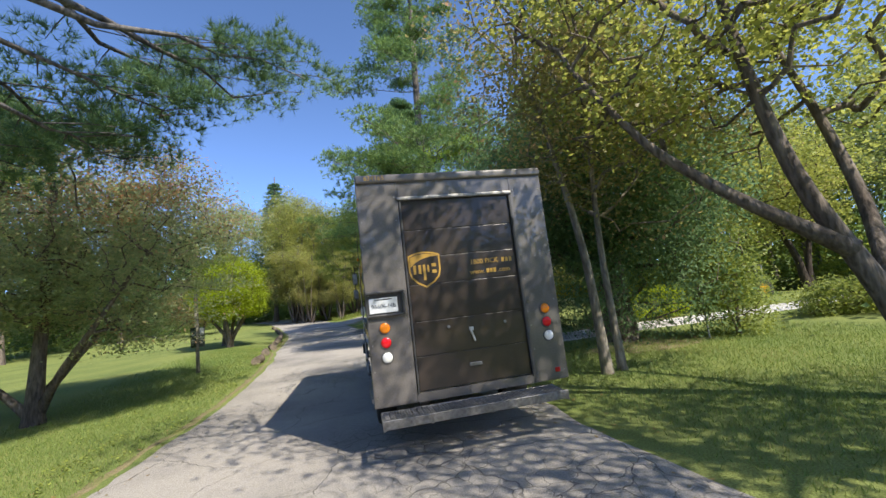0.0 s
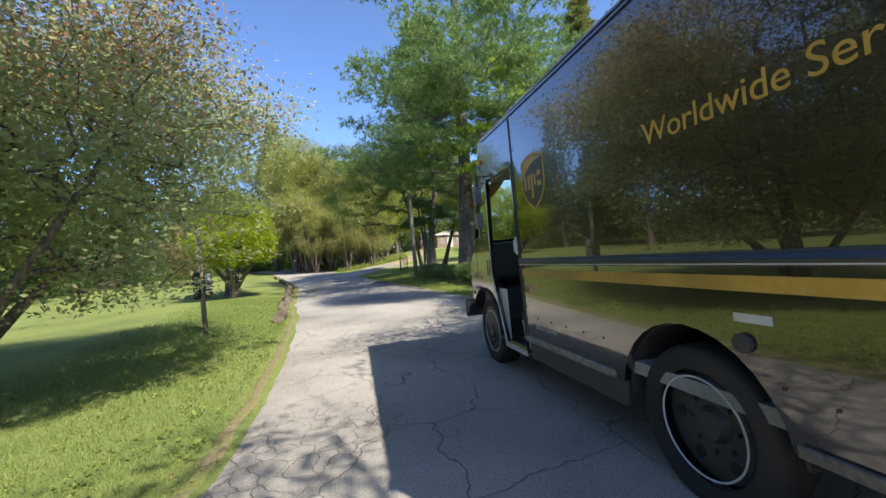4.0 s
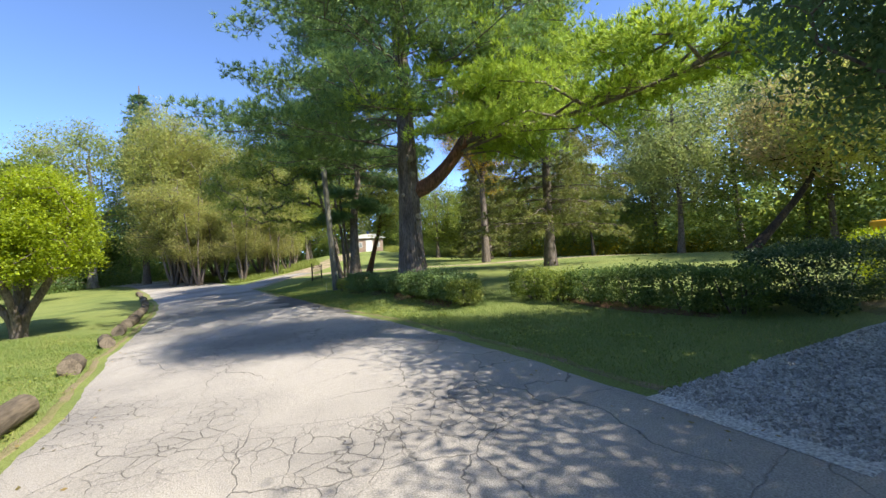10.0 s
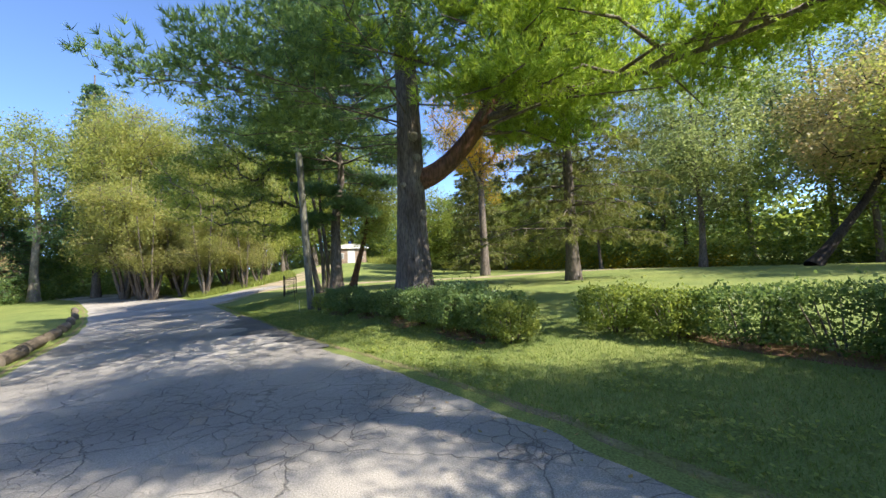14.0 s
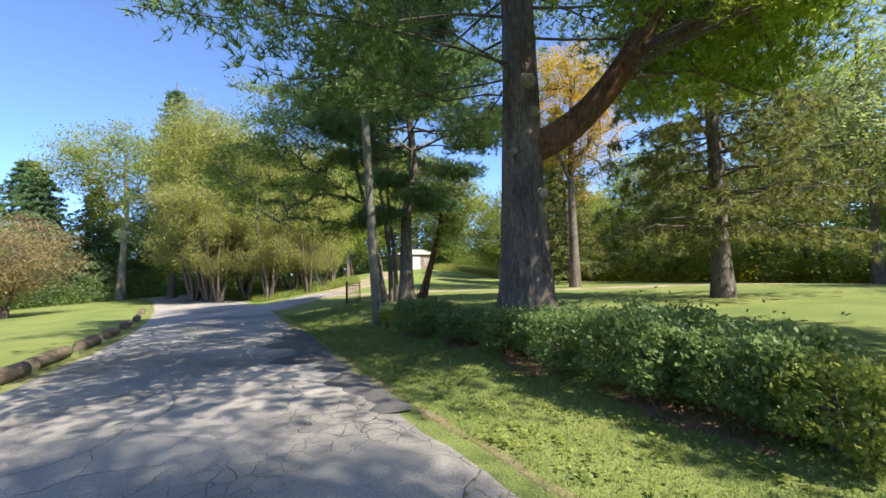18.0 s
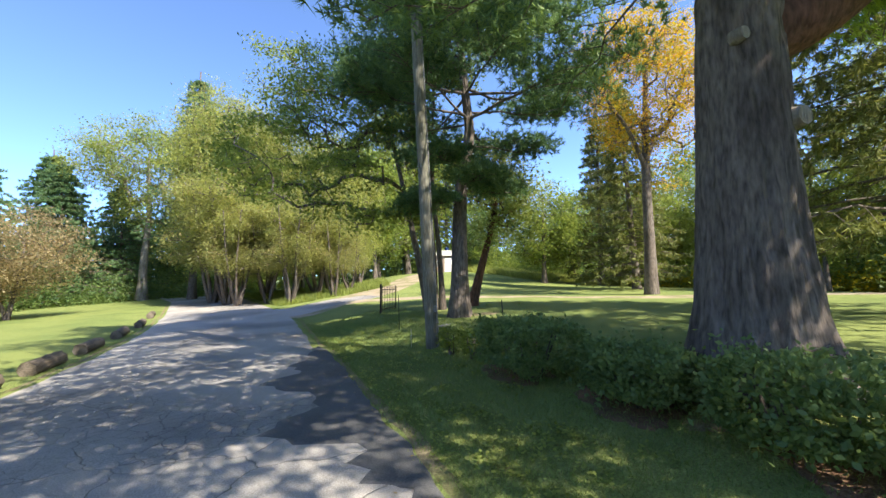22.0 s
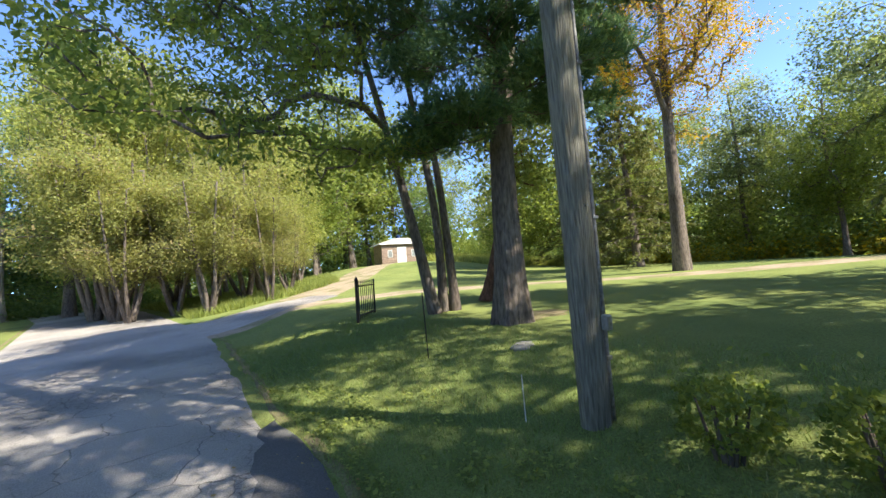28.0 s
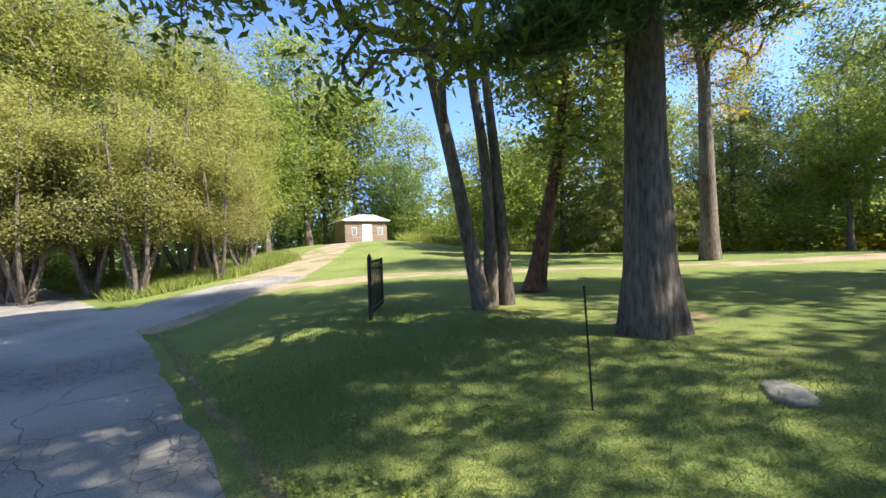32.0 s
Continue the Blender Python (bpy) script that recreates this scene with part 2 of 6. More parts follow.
# Brighter copy of the big pine's needle colour, standing for sunlight on its boughs.
NEEDLE_SUNLIT = leafy("sunlit_pine_needle", (0.14, 0.24, 0.048), (0.42, 0.53, 0.08), 0.38, 0.25)
NEEDLE_DARK = leafy("dark_pine_needle", (0.06, 0.13, 0.07), (0.16, 0.25, 0.095), 0.35, 0.25)
SPRUCE = leafy("spruce_needle", (0.072, 0.112, 0.035), (0.242, 0.250, 0.071), 0.35, 0.25)
CEDAR = leafy("cedar_spray", (0.085, 0.155, 0.082), (0.16, 0.24, 0.11), 0.48, 0.12)
LEAF = leafy("green_leaf", (0.089, 0.146, 0.033), (0.263, 0.313, 0.069), 0.52, 0.3)
LEAF_LIGHT = leafy("light_green_leaf", (0.121, 0.171, 0.039), (0.294, 0.334, 0.083), 0.45, 0.35)
LEAF_YELLOW = leafy("yellow_green_leaf", (0.195, 0.235, 0.060), (0.37, 0.39, 0.108), 0.5, 0.2)
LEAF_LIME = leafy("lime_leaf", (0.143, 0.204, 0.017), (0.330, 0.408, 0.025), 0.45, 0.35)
LEAF_MAPLE = leafy("bronze_green_leaf", (0.200, 0.270, 0.135), (0.340, 0.370, 0.190), 0.6, 0.2, (0.460, 0.310, 0.190))
LEAF_BRONZE = leafy("bronze_leaf", (0.220, 0.150, 0.075), (0.420, 0.250, 0.130), 0.55, 0.25)
LEAF_OLIVE = leafy("olive_leaf", (0.158, 0.160, 0.055), (0.378, 0.334, 0.138), 0.4, 0.4, (0.473, 0.318, 0.179))
LEAF_WILLOW = leafy("willow_leaf", (0.158, 0.167, 0.057), (0.326, 0.334, 0.115), 0.5, 0.2, (0.378, 0.303, 0.138))
LEAF_ORANGE = leafy("orange_leaf", (0.230, 0.250, 0.030), (0.560, 0.380, 0.040), 0.45, 0.3, (0.520, 0.230, 0.040))
LEAF_GOLD = leafy("goldenrod", (0.165, 0.194, 0.025), (0.462, 0.388, 0.034), 0.4, 0.3, (0.715, 0.510, 0.034))
LEAF_SILVER = leafy("silvery_leaf", (0.115, 0.167, 0.060), (0.304, 0.353, 0.129), 0.5, 0.5)
# The same pine's duller needle colour, for the crown away from the sun.
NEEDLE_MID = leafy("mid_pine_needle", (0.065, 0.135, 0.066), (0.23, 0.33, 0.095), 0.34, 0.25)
LEAF_TAN = leafy("tan_leaf", (0.200, 0.180, 0.085), (0.370, 0.290, 0.150), 0.45, 0.25)
LEAF_RUST = leafy("rust_leaf", (0.150, 0.140, 0.050), (0.310, 0.220, 0.090), 0.4, 0.3)
LEAF_PRIVET = leafy("privet_leaf", (0.100, 0.170, 0.065), (0.210, 0.290, 0.100), 0.45, 0.35)
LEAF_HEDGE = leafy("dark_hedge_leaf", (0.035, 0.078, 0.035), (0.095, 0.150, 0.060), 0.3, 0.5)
LEAF_DARK = leafy("dark_green_leaf", (0.070, 0.130, 0.042), (0.180, 0.250, 0.075), 0.48, 0.3)

# ---- mesh helpers ----
def solid(name, verts, faces, material, parent=None, label="", smooth=False):
    """One mesh object from arrays; faces all have the same number of corners, or are a plain list."""
    me = bpy.data.meshes.new(name)
    verts = np.asarray(verts, dtype=np.float32)
    if isinstance(faces, np.ndarray) and len(faces):
        k, n = faces.shape[1], len(faces)
        me.vertices.add(len(verts))
        me.vertices.foreach_set("co", verts.ravel())
        me.loops.add(n * k)
        me.loops.foreach_set("vertex_index", faces.astype(np.int32).ravel())
        me.polygons.add(n)
        me.polygons.foreach_set("loop_start", np.arange(0, n * k, k, dtype=np.int32))
        me.update(calc_edges=True)
    else:
        me.from_pydata(verts.tolist(), [], [list(f) for f in faces])
    if smooth:
        me.polygons.foreach_set("use_smooth", np.ones(len(me.polygons), dtype=bool))
    if material:
        me.materials.append(material)
    ob = new(name, me)
    if parent:
        ob.parent = parent
    if label:
        ob["label"] = label
    return ob


def part(name, bm, material, parent=None, label="", smooth=False):
    me = bpy.data.meshes.new(name)
    bm.to_mesh(me)
    bm.free()
    if smooth:
        for p in me.polygons:
            p.use_smooth = True
    me.materials.append(material)
    ob = new(name, me)
    if parent:
        ob.parent = parent
    if label:
        ob["label"] = label
    return ob


def anchor(name, x, y, z, turn=0.0):
    e = new(name)
    slope = 3.0 * min(1, max(0, (y - 14) / 14))  # everything upright stands a little askew on the hillside
    e.matrix_basis = Matrix.Translation((x, y, z)) @ Matrix.Rotation(radians(slope), 4, (0.4, 0.91, 0)) @ pose(0, 0, 0, 0, 0, turn)
    return e


def block(a, b, bevel=0.0, segments=2):
    """A bmesh box from corner a to corner b with rounded edges."""
    bm = bmesh.new()
    bmesh.ops.create_cube(bm, size=1)
    for v in bm.verts:
        v.co = Vector([(a[i] + b[i]) / 2 + v.co[i] * (b[i] - a[i]) for i in range(3)])
    if bevel:
        bmesh.ops.bevel(bm, geom=bm.edges[:], offset=bevel, segments=segments, affect="EDGES", profile=0.5)
    return bm


def rod(a, b, r, r2=None, sides=10, caps=True):
    """A bmesh round bar from a to b."""
    bm = bmesh.new()
    a, b = Vector(a), Vector(b)
    q = (b - a).to_track_quat("Z", "Y").to_matrix().to_4x4()
    bmesh.ops.create_cone(bm, cap_ends=caps, segments=sides, radius1=r, radius2=r if r2 is None else r2, depth=(b - a).length, matrix=Matrix.Translation((a + b) / 2) @ q)
    return bm


def prism(points, axis, lo, hi, bevel=0.0):
    """A bmesh plate with the outline `points` in the two other axes, from lo to hi along axis (0, 1 or 2)."""
    bm = bmesh.new()
    def at(p, d):
        c = list(p)
        c.insert(axis, d)
        return c
    low = [bm.verts.new(at(p, lo)) for p in points]
    high = [bm.verts.new(at(p, hi)) for p in points]
    bm.faces.new(low)
    bm.faces.new(high)
    for i in range(len(points)):
        j = (i + 1) % len(points)
        bm.faces.new((low[i], low[j], high[j], high[i]))
    bmesh.ops.recalc_face_normals(bm, faces=bm.faces[:])
    if bevel:
        bmesh.ops.bevel(bm, geom=bm.edges[:], offset=bevel, segments=2, affect="EDGES", profile=0.5)
    return bm


def join(*many):
    """Several bmeshes in one."""
    out = bmesh.new()
    for bm in many:
        me = bpy.data.meshes.new("tmp")
        bm.to_mesh(me)
        bm.free()
        out.from_mesh(me)
        bpy.data.meshes.remove(me)
    return out


def tubes(paths, radii, sides=6):
    """Verts and quads of round tubes along polylines of points."""
    vs, fs, base = [], [], 0
    ang = np.arange(sides) * 2 * np.pi / sides
    for path, rad in zip(paths, radii):
        p = np.asarray(path, float)
        d = np.gradient(p, axis=0)
        d /= np.linalg.norm(d, axis=1)[:, None] + 1e-9
        ref = np.array([1.0, 0, 0]) if abs(d[0][2]) > 0.8 else np.array([0, 0, 1.0])
        u = np.cross(d, ref)
        u /= np.linalg.norm(u, axis=1)[:, None] + 1e-9
        w = np.cross(d, u)
        ring = p[:, None] + (u[:, None] * np.cos(ang)[None, :, None] + w[:, None] * np.sin(ang)[None, :, None]) * np.asarray(rad, float)[:, None, None]
        n = len(p)
        vs.append(ring.reshape(-1, 3))
        i, j = np.meshgrid(np.arange(n - 1), np.arange(sides), indexing="ij")
        a, b = i * sides + j, i * sides + (j + 1) % sides
        fs.append(np.stack([a, b, b + sides, a + sides], -1).reshape(-1, 4) + base)
        base += n * sides
    return np.concatenate(vs), np.concatenate(fs)


def smoothstep(a, b, x):
    t = np.clip((np.asarray(x, float) - a) / (b - a), 0, 1)
    return t * t * (3 - 2 * t)


def bent(points, n=14):
    """A smooth polyline of n points through the given ones."""
    p = np.asarray(points, float)
    t = np.linspace(0, 1, len(p))
    s = np.linspace(0, 1, n)
    out = np.stack([np.interp(s, t, p[:, k]) for k in range(3)], 1)
    for _ in range(2):
        out[1:-1] = 0.25 * out[:-2] + 0.5 * out[1:-1] + 0.25 * out[2:]
    return out


# ---- the lie of the land ----
HEIGHT_Y = [-2000, 8, 30, 42, 50, 60, 80, 120, 400, 2000]
HEIGHT_Z = [0, 0, 0.22, 0.48, 0.9, 1.4, 2.0, 2.4, 3.0, 3.0]
EDGE_Y = [-30, 0, 3, 9, 11, 13, 15.3, 17.5, 20, 22, 25, 29, 33, 38, 42, 47, 52, 60, 75, 100]
RIGHT_X = [2.9, 2.7, 2.5, 2.4, 2.2, 2.0, 1.9, 1.7, 1.3, 0.9, 0.37, -0.15, -0.85, -1.6, -2.25, -3.8, -5.5, -8.3, -14.5, -27]
LEFT_X = [-3.3, -3.15, -3.1, -3.15, -3.3, -3.5, -3.75, -4.05, -4.55, -4.8, -5.2, -5.75, -6.35, -7.4, -8.5, -9.8, -11.4, -14, -20.5, -34]


def land(x, y):
    """Height of the ground."""
    x, y = np.asarray(x, float), np.asarray(y, float)
    e = np.interp(y, EDGE_Y, RIGHT_X)
    rise = 0.32 * smoothstep(0.3, 3.6, x - e) * smoothstep(15, 25, y) * (1 - smoothstep(44, 60, y)) * (1 - 0.6 * smoothstep(7, 14, x))
    bank = 0.2 * smoothstep(0.2, 2.5, np.interp(y, EDGE_Y, LEFT_X) - x) * smoothstep(9, 15, y) * (1 - smoothstep(45, 60, y))
    knoll = 1.45 * smoothstep(46, 64, y) * np.exp(-((x - 12) / 11) ** 2) * (1 - smoothstep(75, 95, y))
    return np.interp(y, HEIGHT_Y, HEIGHT_Z) + 6 * smoothstep(92, 150, np.hypot(x, y - 34)) + rise + bank + knoll - 0.5 * smoothstep(6, 25, x) * smoothstep(40, 60, y) - 1.15 * smoothstep(15, 38, x) * smoothstep(8, 24, y) * (1 - smoothstep(62, 80, y))


def ground_at(x, y):
    return float(land(x, y))


def ripple(p, scale, seed=0.0):
    return noise.noise(Vector((p[0] * scale + seed, p[1] * scale - seed, seed)))


def sheet(name, xs, ys, lift, material, label, category):
    gx, gy = np.meshgrid(xs, ys)
    v = np.stack([gx, gy, land(gx, gy) + lift], -1).reshape(-1, 3)
    nx, ny = len(xs), len(ys)
    i, j = np.meshgrid(np.arange(nx - 1), np.arange(ny - 1))
    a = (j * nx + i).ravel()
    f = np.stack([a, a + 1, a + nx + 1, a + nx], -1)
    return tagged(solid(name, v, f, material, smooth=True), label, category, kind="structure")


def strip(name, left, right, lift, material, label, category, across=12, kind="structure", sink=0.06):
    """A ribbon over the ground between two polylines of equal length, its two rims sunk into the soil."""
    left, right = np.asarray(left, float), np.asarray(right, float)
    s = np.linspace(0, 1, across)
    xy = left[:, None] * (1 - s)[None, :, None] + right[:, None] * s[None, :, None]
    up = np.full(across, lift)
    up[0] = up[-1] = lift - sink
    z = land(xy[..., 0], xy[..., 1]) + up[None]
    v = np.concatenate([xy, z[..., None]], -1).reshape(-1, 3)
    n = len(left)
    i, j = np.meshgrid(np.arange(n - 1), np.arange(across - 1), indexing="ij")
    a = (i * across + j).ravel()
    f = np.stack([a, a + 1, a + across + 1, a + across], -1)
    return tagged(solid(name, v, f, material, smooth=True), label, category, kind=kind)


far = [30, 45, 65, 95, 140, 220, 400, 800, 1800]
xs = np.array([-x for x in reversed(far)] + list(np.arange(-26, 26.1, 0.5)) + far)
ys = np.array([-x for x in reversed(far)] + list(np.arange(-26, 70, 0.5)) + [75, 80, 90, 100, 120, 160, 250, 400, 800, 1800])
sheet("ground", xs, ys, 0.0, GRASS, "green mown lawn with sunny and shaded patches", "lawn")

ry = np.arange(-26, 100, 0.2)
rl = np.array([[np.interp(y, EDGE_Y, LEFT_X) + 0.10 * ripple((0, y), 0.7, 3) + 0.05 * ripple((0, y), 3, 9), y] for y in ry])
rr = np.array([[np.interp(y, EDGE_Y, RIGHT_X) + 0.10 * ripple((5, y), 0.6, 7) + 0.06 * ripple((5, y), 2.5, 2), y] for y in ry])
strip("road", rl, rr, 0.025, ASPHALT, "pale cracked old asphalt lane", "road", 16)


def verge(edge, inner, outer, y0, y1, lift, material, name, label, seed):
    """A ragged band of bare soil along a rim of the lane."""
    k = [i for i, y in enumerate(ry) if y0 <= y <= y1]
    a = np.array([[edge[i][0] + inner * (1 + 0.5 * ripple(edge[i], 1.1, seed)), edge[i][1]] for i in k])
    b = np.array([[edge[i][0] + outer * (1 + 0.8 * ripple(edge[i], 1.7, seed + 4)), edge[i][1]] for i in k])
    return strip(name, a, b, lift, material, label, "verge", 6, sink=0.03)


verge(rl, 0.13, -0.05, -20, 60, 0.008, DIRT, "verge", "dry sandy verge with thin grass", 11)
verge(rr, -0.05, 0.12, 12.6, 42, 0.008, DIRT, "verge", "dark crumbly verge", 17)


def blob(name, cx, cy, rx, ry2, lift, material, label, category, seed, rough=0.35, kind="structure", n=44):
    """A flat patch with a ragged outline lying on the ground."""
    ang = np.linspace(0, 2 * np.pi, n, endpoint=False)
    rad = np.array([1 + rough * (ripple((math.cos(a) * 2 + seed, math.sin(a) * 2), 1.1, seed) + 0.5 * ripple((math.cos(a) * 5, math.sin(a) * 5 + seed), 1.3, seed)) for a in ang])
    rings = [0.0, 0.35, 0.7, 0.93, 1.0]
    v = [(cx, cy, ground_at(cx, cy) + lift)]
    for q in rings[1:]:
        for a, r in zip(ang, rad):
            x, y = cx + rx * r * q * math.cos(a), cy + ry2 * r * q * math.sin(a)
            v.append((x, y, ground_at(x, y) + (lift if q < 1 else lift - 0.03)))
    f = [(0, 1 + i, 1 + (i + 1) % n) for i in range(n)]
    for q in range(3):
        o = 1 + q * n
        f += [(o + i, o + n + i, o + n + (i + 1) % n, o + (i + 1) % n) for i in range(n)]
    return tagged(solid(name, v, f, material, smooth=True), label, category, kind=kind)


# gravel drive, dirt tracks, bare patches
dx = np.arange(1.7, 40, 0.4)
strip("gravel_drive", np.array([[x, 12.85 - 0.02 * x + 0.12 * ripple((x, 3), 0.8, 4)] for x in dx]), np.array([[x, 11.1 - 0.03 * x + 0.15 * ripple((x, 8), 0.7, 5)] for x in dx]), 0.03, GRAVEL, "pale loose gravel drive beside the lane", "drive", 12)
side_l = bent([(-2.4, 41.6, 0), (-0.6, 46, 0), (2.2, 53, 0), (6.2, 60, 0), (9.2, 64.5, 0)], 60)[:, :2] + np.array([-1.2, 0.5]) * 1.0
side_r = bent([(-2.0, 41.0, 0), (1.2, 44.3, 0), (4.2, 50.5, 0), (8.2, 58.5, 0), (11.4, 64.5, 0)], 60)[:, :2]
strip("dirt_track", side_l, side_r, 0.012, TRACK, "pale dusty track up to the small house", "track", 8)
strip("dirt_track", bent([(0.5, 45.6, 0), (5, 45.2, 0), (11, 39.5, 0), (17, 35, 0), (32, 30, 0)], 60)[:, :2], bent([(0, 43.4, 0), (5, 43.2, 0), (10, 38.0, 0), (16, 33, 0), (31, 28, 0)], 60)[:, :2], 0.018, TRACK, "pale dusty track across the lawn", "track", 8)
strip("asphalt_apron", bent([(-6.4, 46.6, 0), (-3.2, 47.2, 0), (-0.4, 48.2, 0), (1.2, 49.6, 0)], 40)[:, :2], bent([(-3.2, 40.4, 0), (-1.2, 42.6, 0), (0.9, 44.4, 0), (2.6, 47.2, 0)], 40)[:, :2], 0.022, ASPHALT, "cracked asphalt apron where the track leaves the lane", "road", 8)


def mend(y0, y1, w, seed):
    """A ragged dark strip of newer asphalt along the right rim of the lane."""
    k = [i for i, y in enumerate(ry) if y0 <= y <= y1]
    s = lambda y: math.sin(math.pi * (y - y0) / (y1 - y0)) ** 0.5
    a = np.array([[rr[i][0] - 0.04 - s(ry[i]) * w * (0.7 + 0.9 * ripple(rr[i], 0.9, seed) + 0.35 * ripple(rr[i], 3.1, seed)), ry[i]] for i in k])
    b = np.array([[rr[i][0] - 0.03 - 0.12 * abs(ripple(rr[i], 1.3, seed + 1)), ry[i]] for i in k])
    return strip("asphalt_patch", a, b, 0.029, PATCH, "dark tar patch along the rim of the lane", "patch", 6, sink=0.012)


mend(21.8, 32.0, 1.55, 6)
blob("bare_soil", 6.3, 8.7, 1.5, 1.0, 0.012, DIRT, "bare brown soil under trees", "soil", 9)
blob("bare_soil", 8.6, 12.9, 2.2, 0.7, 0.014, DIRT, "brown mulch beneath the hedge", "soil", 12)
blob("bare_soil", 3.9, 33.6, 0.75, 0.5, 0.012, DIRT, "needle litter round a pine", "soil", 15)
for k, (x, y, w, d) in enumerate([(2.15, 26.8, 0.42, 0.7), (2.5, 25.0, 0.36, 0.7), (2.75, 22.9, 0.38, 0.8), (3.05, 20.6, 0.42, 0.9), (5.3, 16.2, 0.4, 1.8)]):
    blob("needle_litter", x, y, w, d, 0.014, LITTER, "reddish brown litter beneath the hedge", "litter", 21 + k)
blob("bare_soil", 4.1, 24.4, 1.5, 1.3, 0.012, DIRT, "needle litter round the big pine", "soil", 18)

# ---- delivery truck ----
def paint(name, colour, rough, coat):
    m = shade(name, colour, rough, 0, 0.015, 60, 0.12, tuple(c * 1.35 for c in colour), 1.4)
    b = m.node_tree.nodes["Principled BSDF"]
    b.inputs["Coat Weight"].default_value, b.inputs["Coat Roughness"].default_value = coat, 0.015
    b.inputs["Coat IOR"].default_value = 1.5 + 0.55 * coat
    return m


BROWN = paint("glossy_brown_paint", (0.024, 0.0145, 0.009), 0.15, 1.0)
# Dusty brown, its base also raised to carry sun and sheen on the rear.
BROWN_DUSTY_SUNLIT = paint("dusty_sunlit_brown_paint", (0.105, 0.095, 0.088), 0.38, 0.4)
BROWN_DOOR = paint("brown_door_paint", (0.03, 0.022, 0.018), 0.32, 0.22)
GOLD = shade("gold_film", (0.60, 0.36, 0.07), 0.35, 0.0, 0, 30, 0.06)
BLACK_RUBBER = shade("tyre_rubber", (0.022, 0.022, 0.024), 0.8, 0, 0.3, 60, 0.2, (0.035, 0.033, 0.03))
BLACK_PLASTIC = shade("black_plastic", (0.065, 0.063, 0.061), 0.5, 0, 0.1, 60, 0.15)
STEEL = shade("brushed_steel", (0.66, 0.64, 0.60), 0.45, 0.3, 0.05, 40, 0.15, stretch=(1, 0.1, 1))
DULL_STEEL = shade("dull_steel", (0.30, 0.29, 0.28), 0.5, 0.8, 0.2, 30, 0.3)
CAB_GREY = shade("grey_cab_panel", (0.34, 0.34, 0.32), 0.6, 0, 0.1, 40, 0.15)
SEAT_CLOTH = shade("grey_seat_cloth", (0.24, 0.22, 0.20), 0.9, 0, 0.3, 120, 0.2)
WHITE_PANEL = shade("white_panel", (0.62, 0.62, 0.60), 0.5, 0, 0.05, 20, 0.08, (0.5, 0.5, 0.48))
RED_PAINT = shade("red_paint", (0.42, 0.015, 0.02), 0.45, 0, 0.05, 20, 0.12)
YELLOW_EDGE = shade("yellow_step_edge", (0.55, 0.42, 0.05), 0.7, 0, 0.3, 60, 0.25)
AMBER = shade("amber_lens", (0.75, 0.22, 0.01), 0.15, 0, 0, 30, 0.05)
RED_LENS = shade("red_lens", (0.62, 0.008, 0.015), 0.12, 0, 0, 30, 0.05)
CLEAR_LENS = shade("clear_lens", (0.78, 0.78, 0.76), 0.12, 0, 0, 30, 0.04)
BLUE_FILM = shade("blue_rail_film", (0.03, 0.06, 0.17), 0.25, 0.2, 0, 30, 0.1)
PLATE_WHITE = shade("plate_white", (0.72, 0.74, 0.74), 0.4, 0, 0, 30, 0.05)
INK = shade("dark_ink", (0.03, 0.04, 0.06), 0.5, 0, 0, 30, 0.05)
PAPER = shade("pale_label", (0.66, 0.64, 0.58), 0.7, 0, 0, 30, 0.06)
GLASS = clear_glass("window_glass", (0.90, 0.96, 0.91))
CAB_DARK = shade("dark_cab_lining", (0.24, 0.235, 0.225), 0.7, 0, 0.1, 40, 0.15)

truck = tagged(anchor("delivery_truck", -0.03, 4.34, 0.0, 1.4), "glossy dark brown delivery van with an open cab door", "truck")
W, H = 2.14, 2.93


def arc(cy, cz, r, a0, a1, n=14):
    return [(cy + r * math.cos(radians(a0 + (a1 - a0) * k / n)), cz + r * math.sin(radians(a0 + (a1 - a0) * k / n))) for k in range(n + 1)]


def written(text, size, material, parent, m, name, label="", extrude=0.0015):
    c = bpy.data.curves.new(name, "FONT")
    c.body, c.size, c.extrude, c.align_x, c.align_y = text, size, extrude, "CENTER", "CENTER"
    tmp = bpy.data.objects.new("tmp", c)
    scene.collection.objects.link(tmp)
    me = bpy.data.meshes.new_from_object(tmp.evaluated_get(bpy.context.evaluated_depsgraph_get()))
    bpy.data.objects.remove(tmp)
    bm = bmesh.new()
    bm.from_mesh(me)
    bpy.data.meshes.remove(me)
    bmesh.ops.remove_doubles(bm, verts=bm.verts, dist=1e-5)
    bm.transform(m)
    left = set(bm.faces)
    while left:
        todo, found = [left.pop()], []
        while todo:
            face = todo.pop()
            found.append(face)
            for vert in face.verts:
                for other in vert.link_faces:
                    if other in left:
                        left.remove(other)
                        todo.append(other)
        index = {vert: i for i, vert in enumerate({vert for face in found for vert in face.verts})}
        solid(name, [tuple(vert.co) for vert in index], [[index[vert] for vert in face.verts] for face in found], material, parent, label)
    bm.free()


LEFT_FACE = lambda x, y, z: Matrix.Translation((x, y, z)) @ Matrix(((0, 0, -1, 0), (-1, 0, 0, 0), (0, 1, 0, 0), (0, 0, 0, 1)))
REAR_FACE = lambda x, y, z: Matrix.Translation((x, y, z)) @ Matrix(((1, 0, 0, 0), (0, 0, -1, 0), (0, 1, 0, 0), (0, 0, 0, 1)))
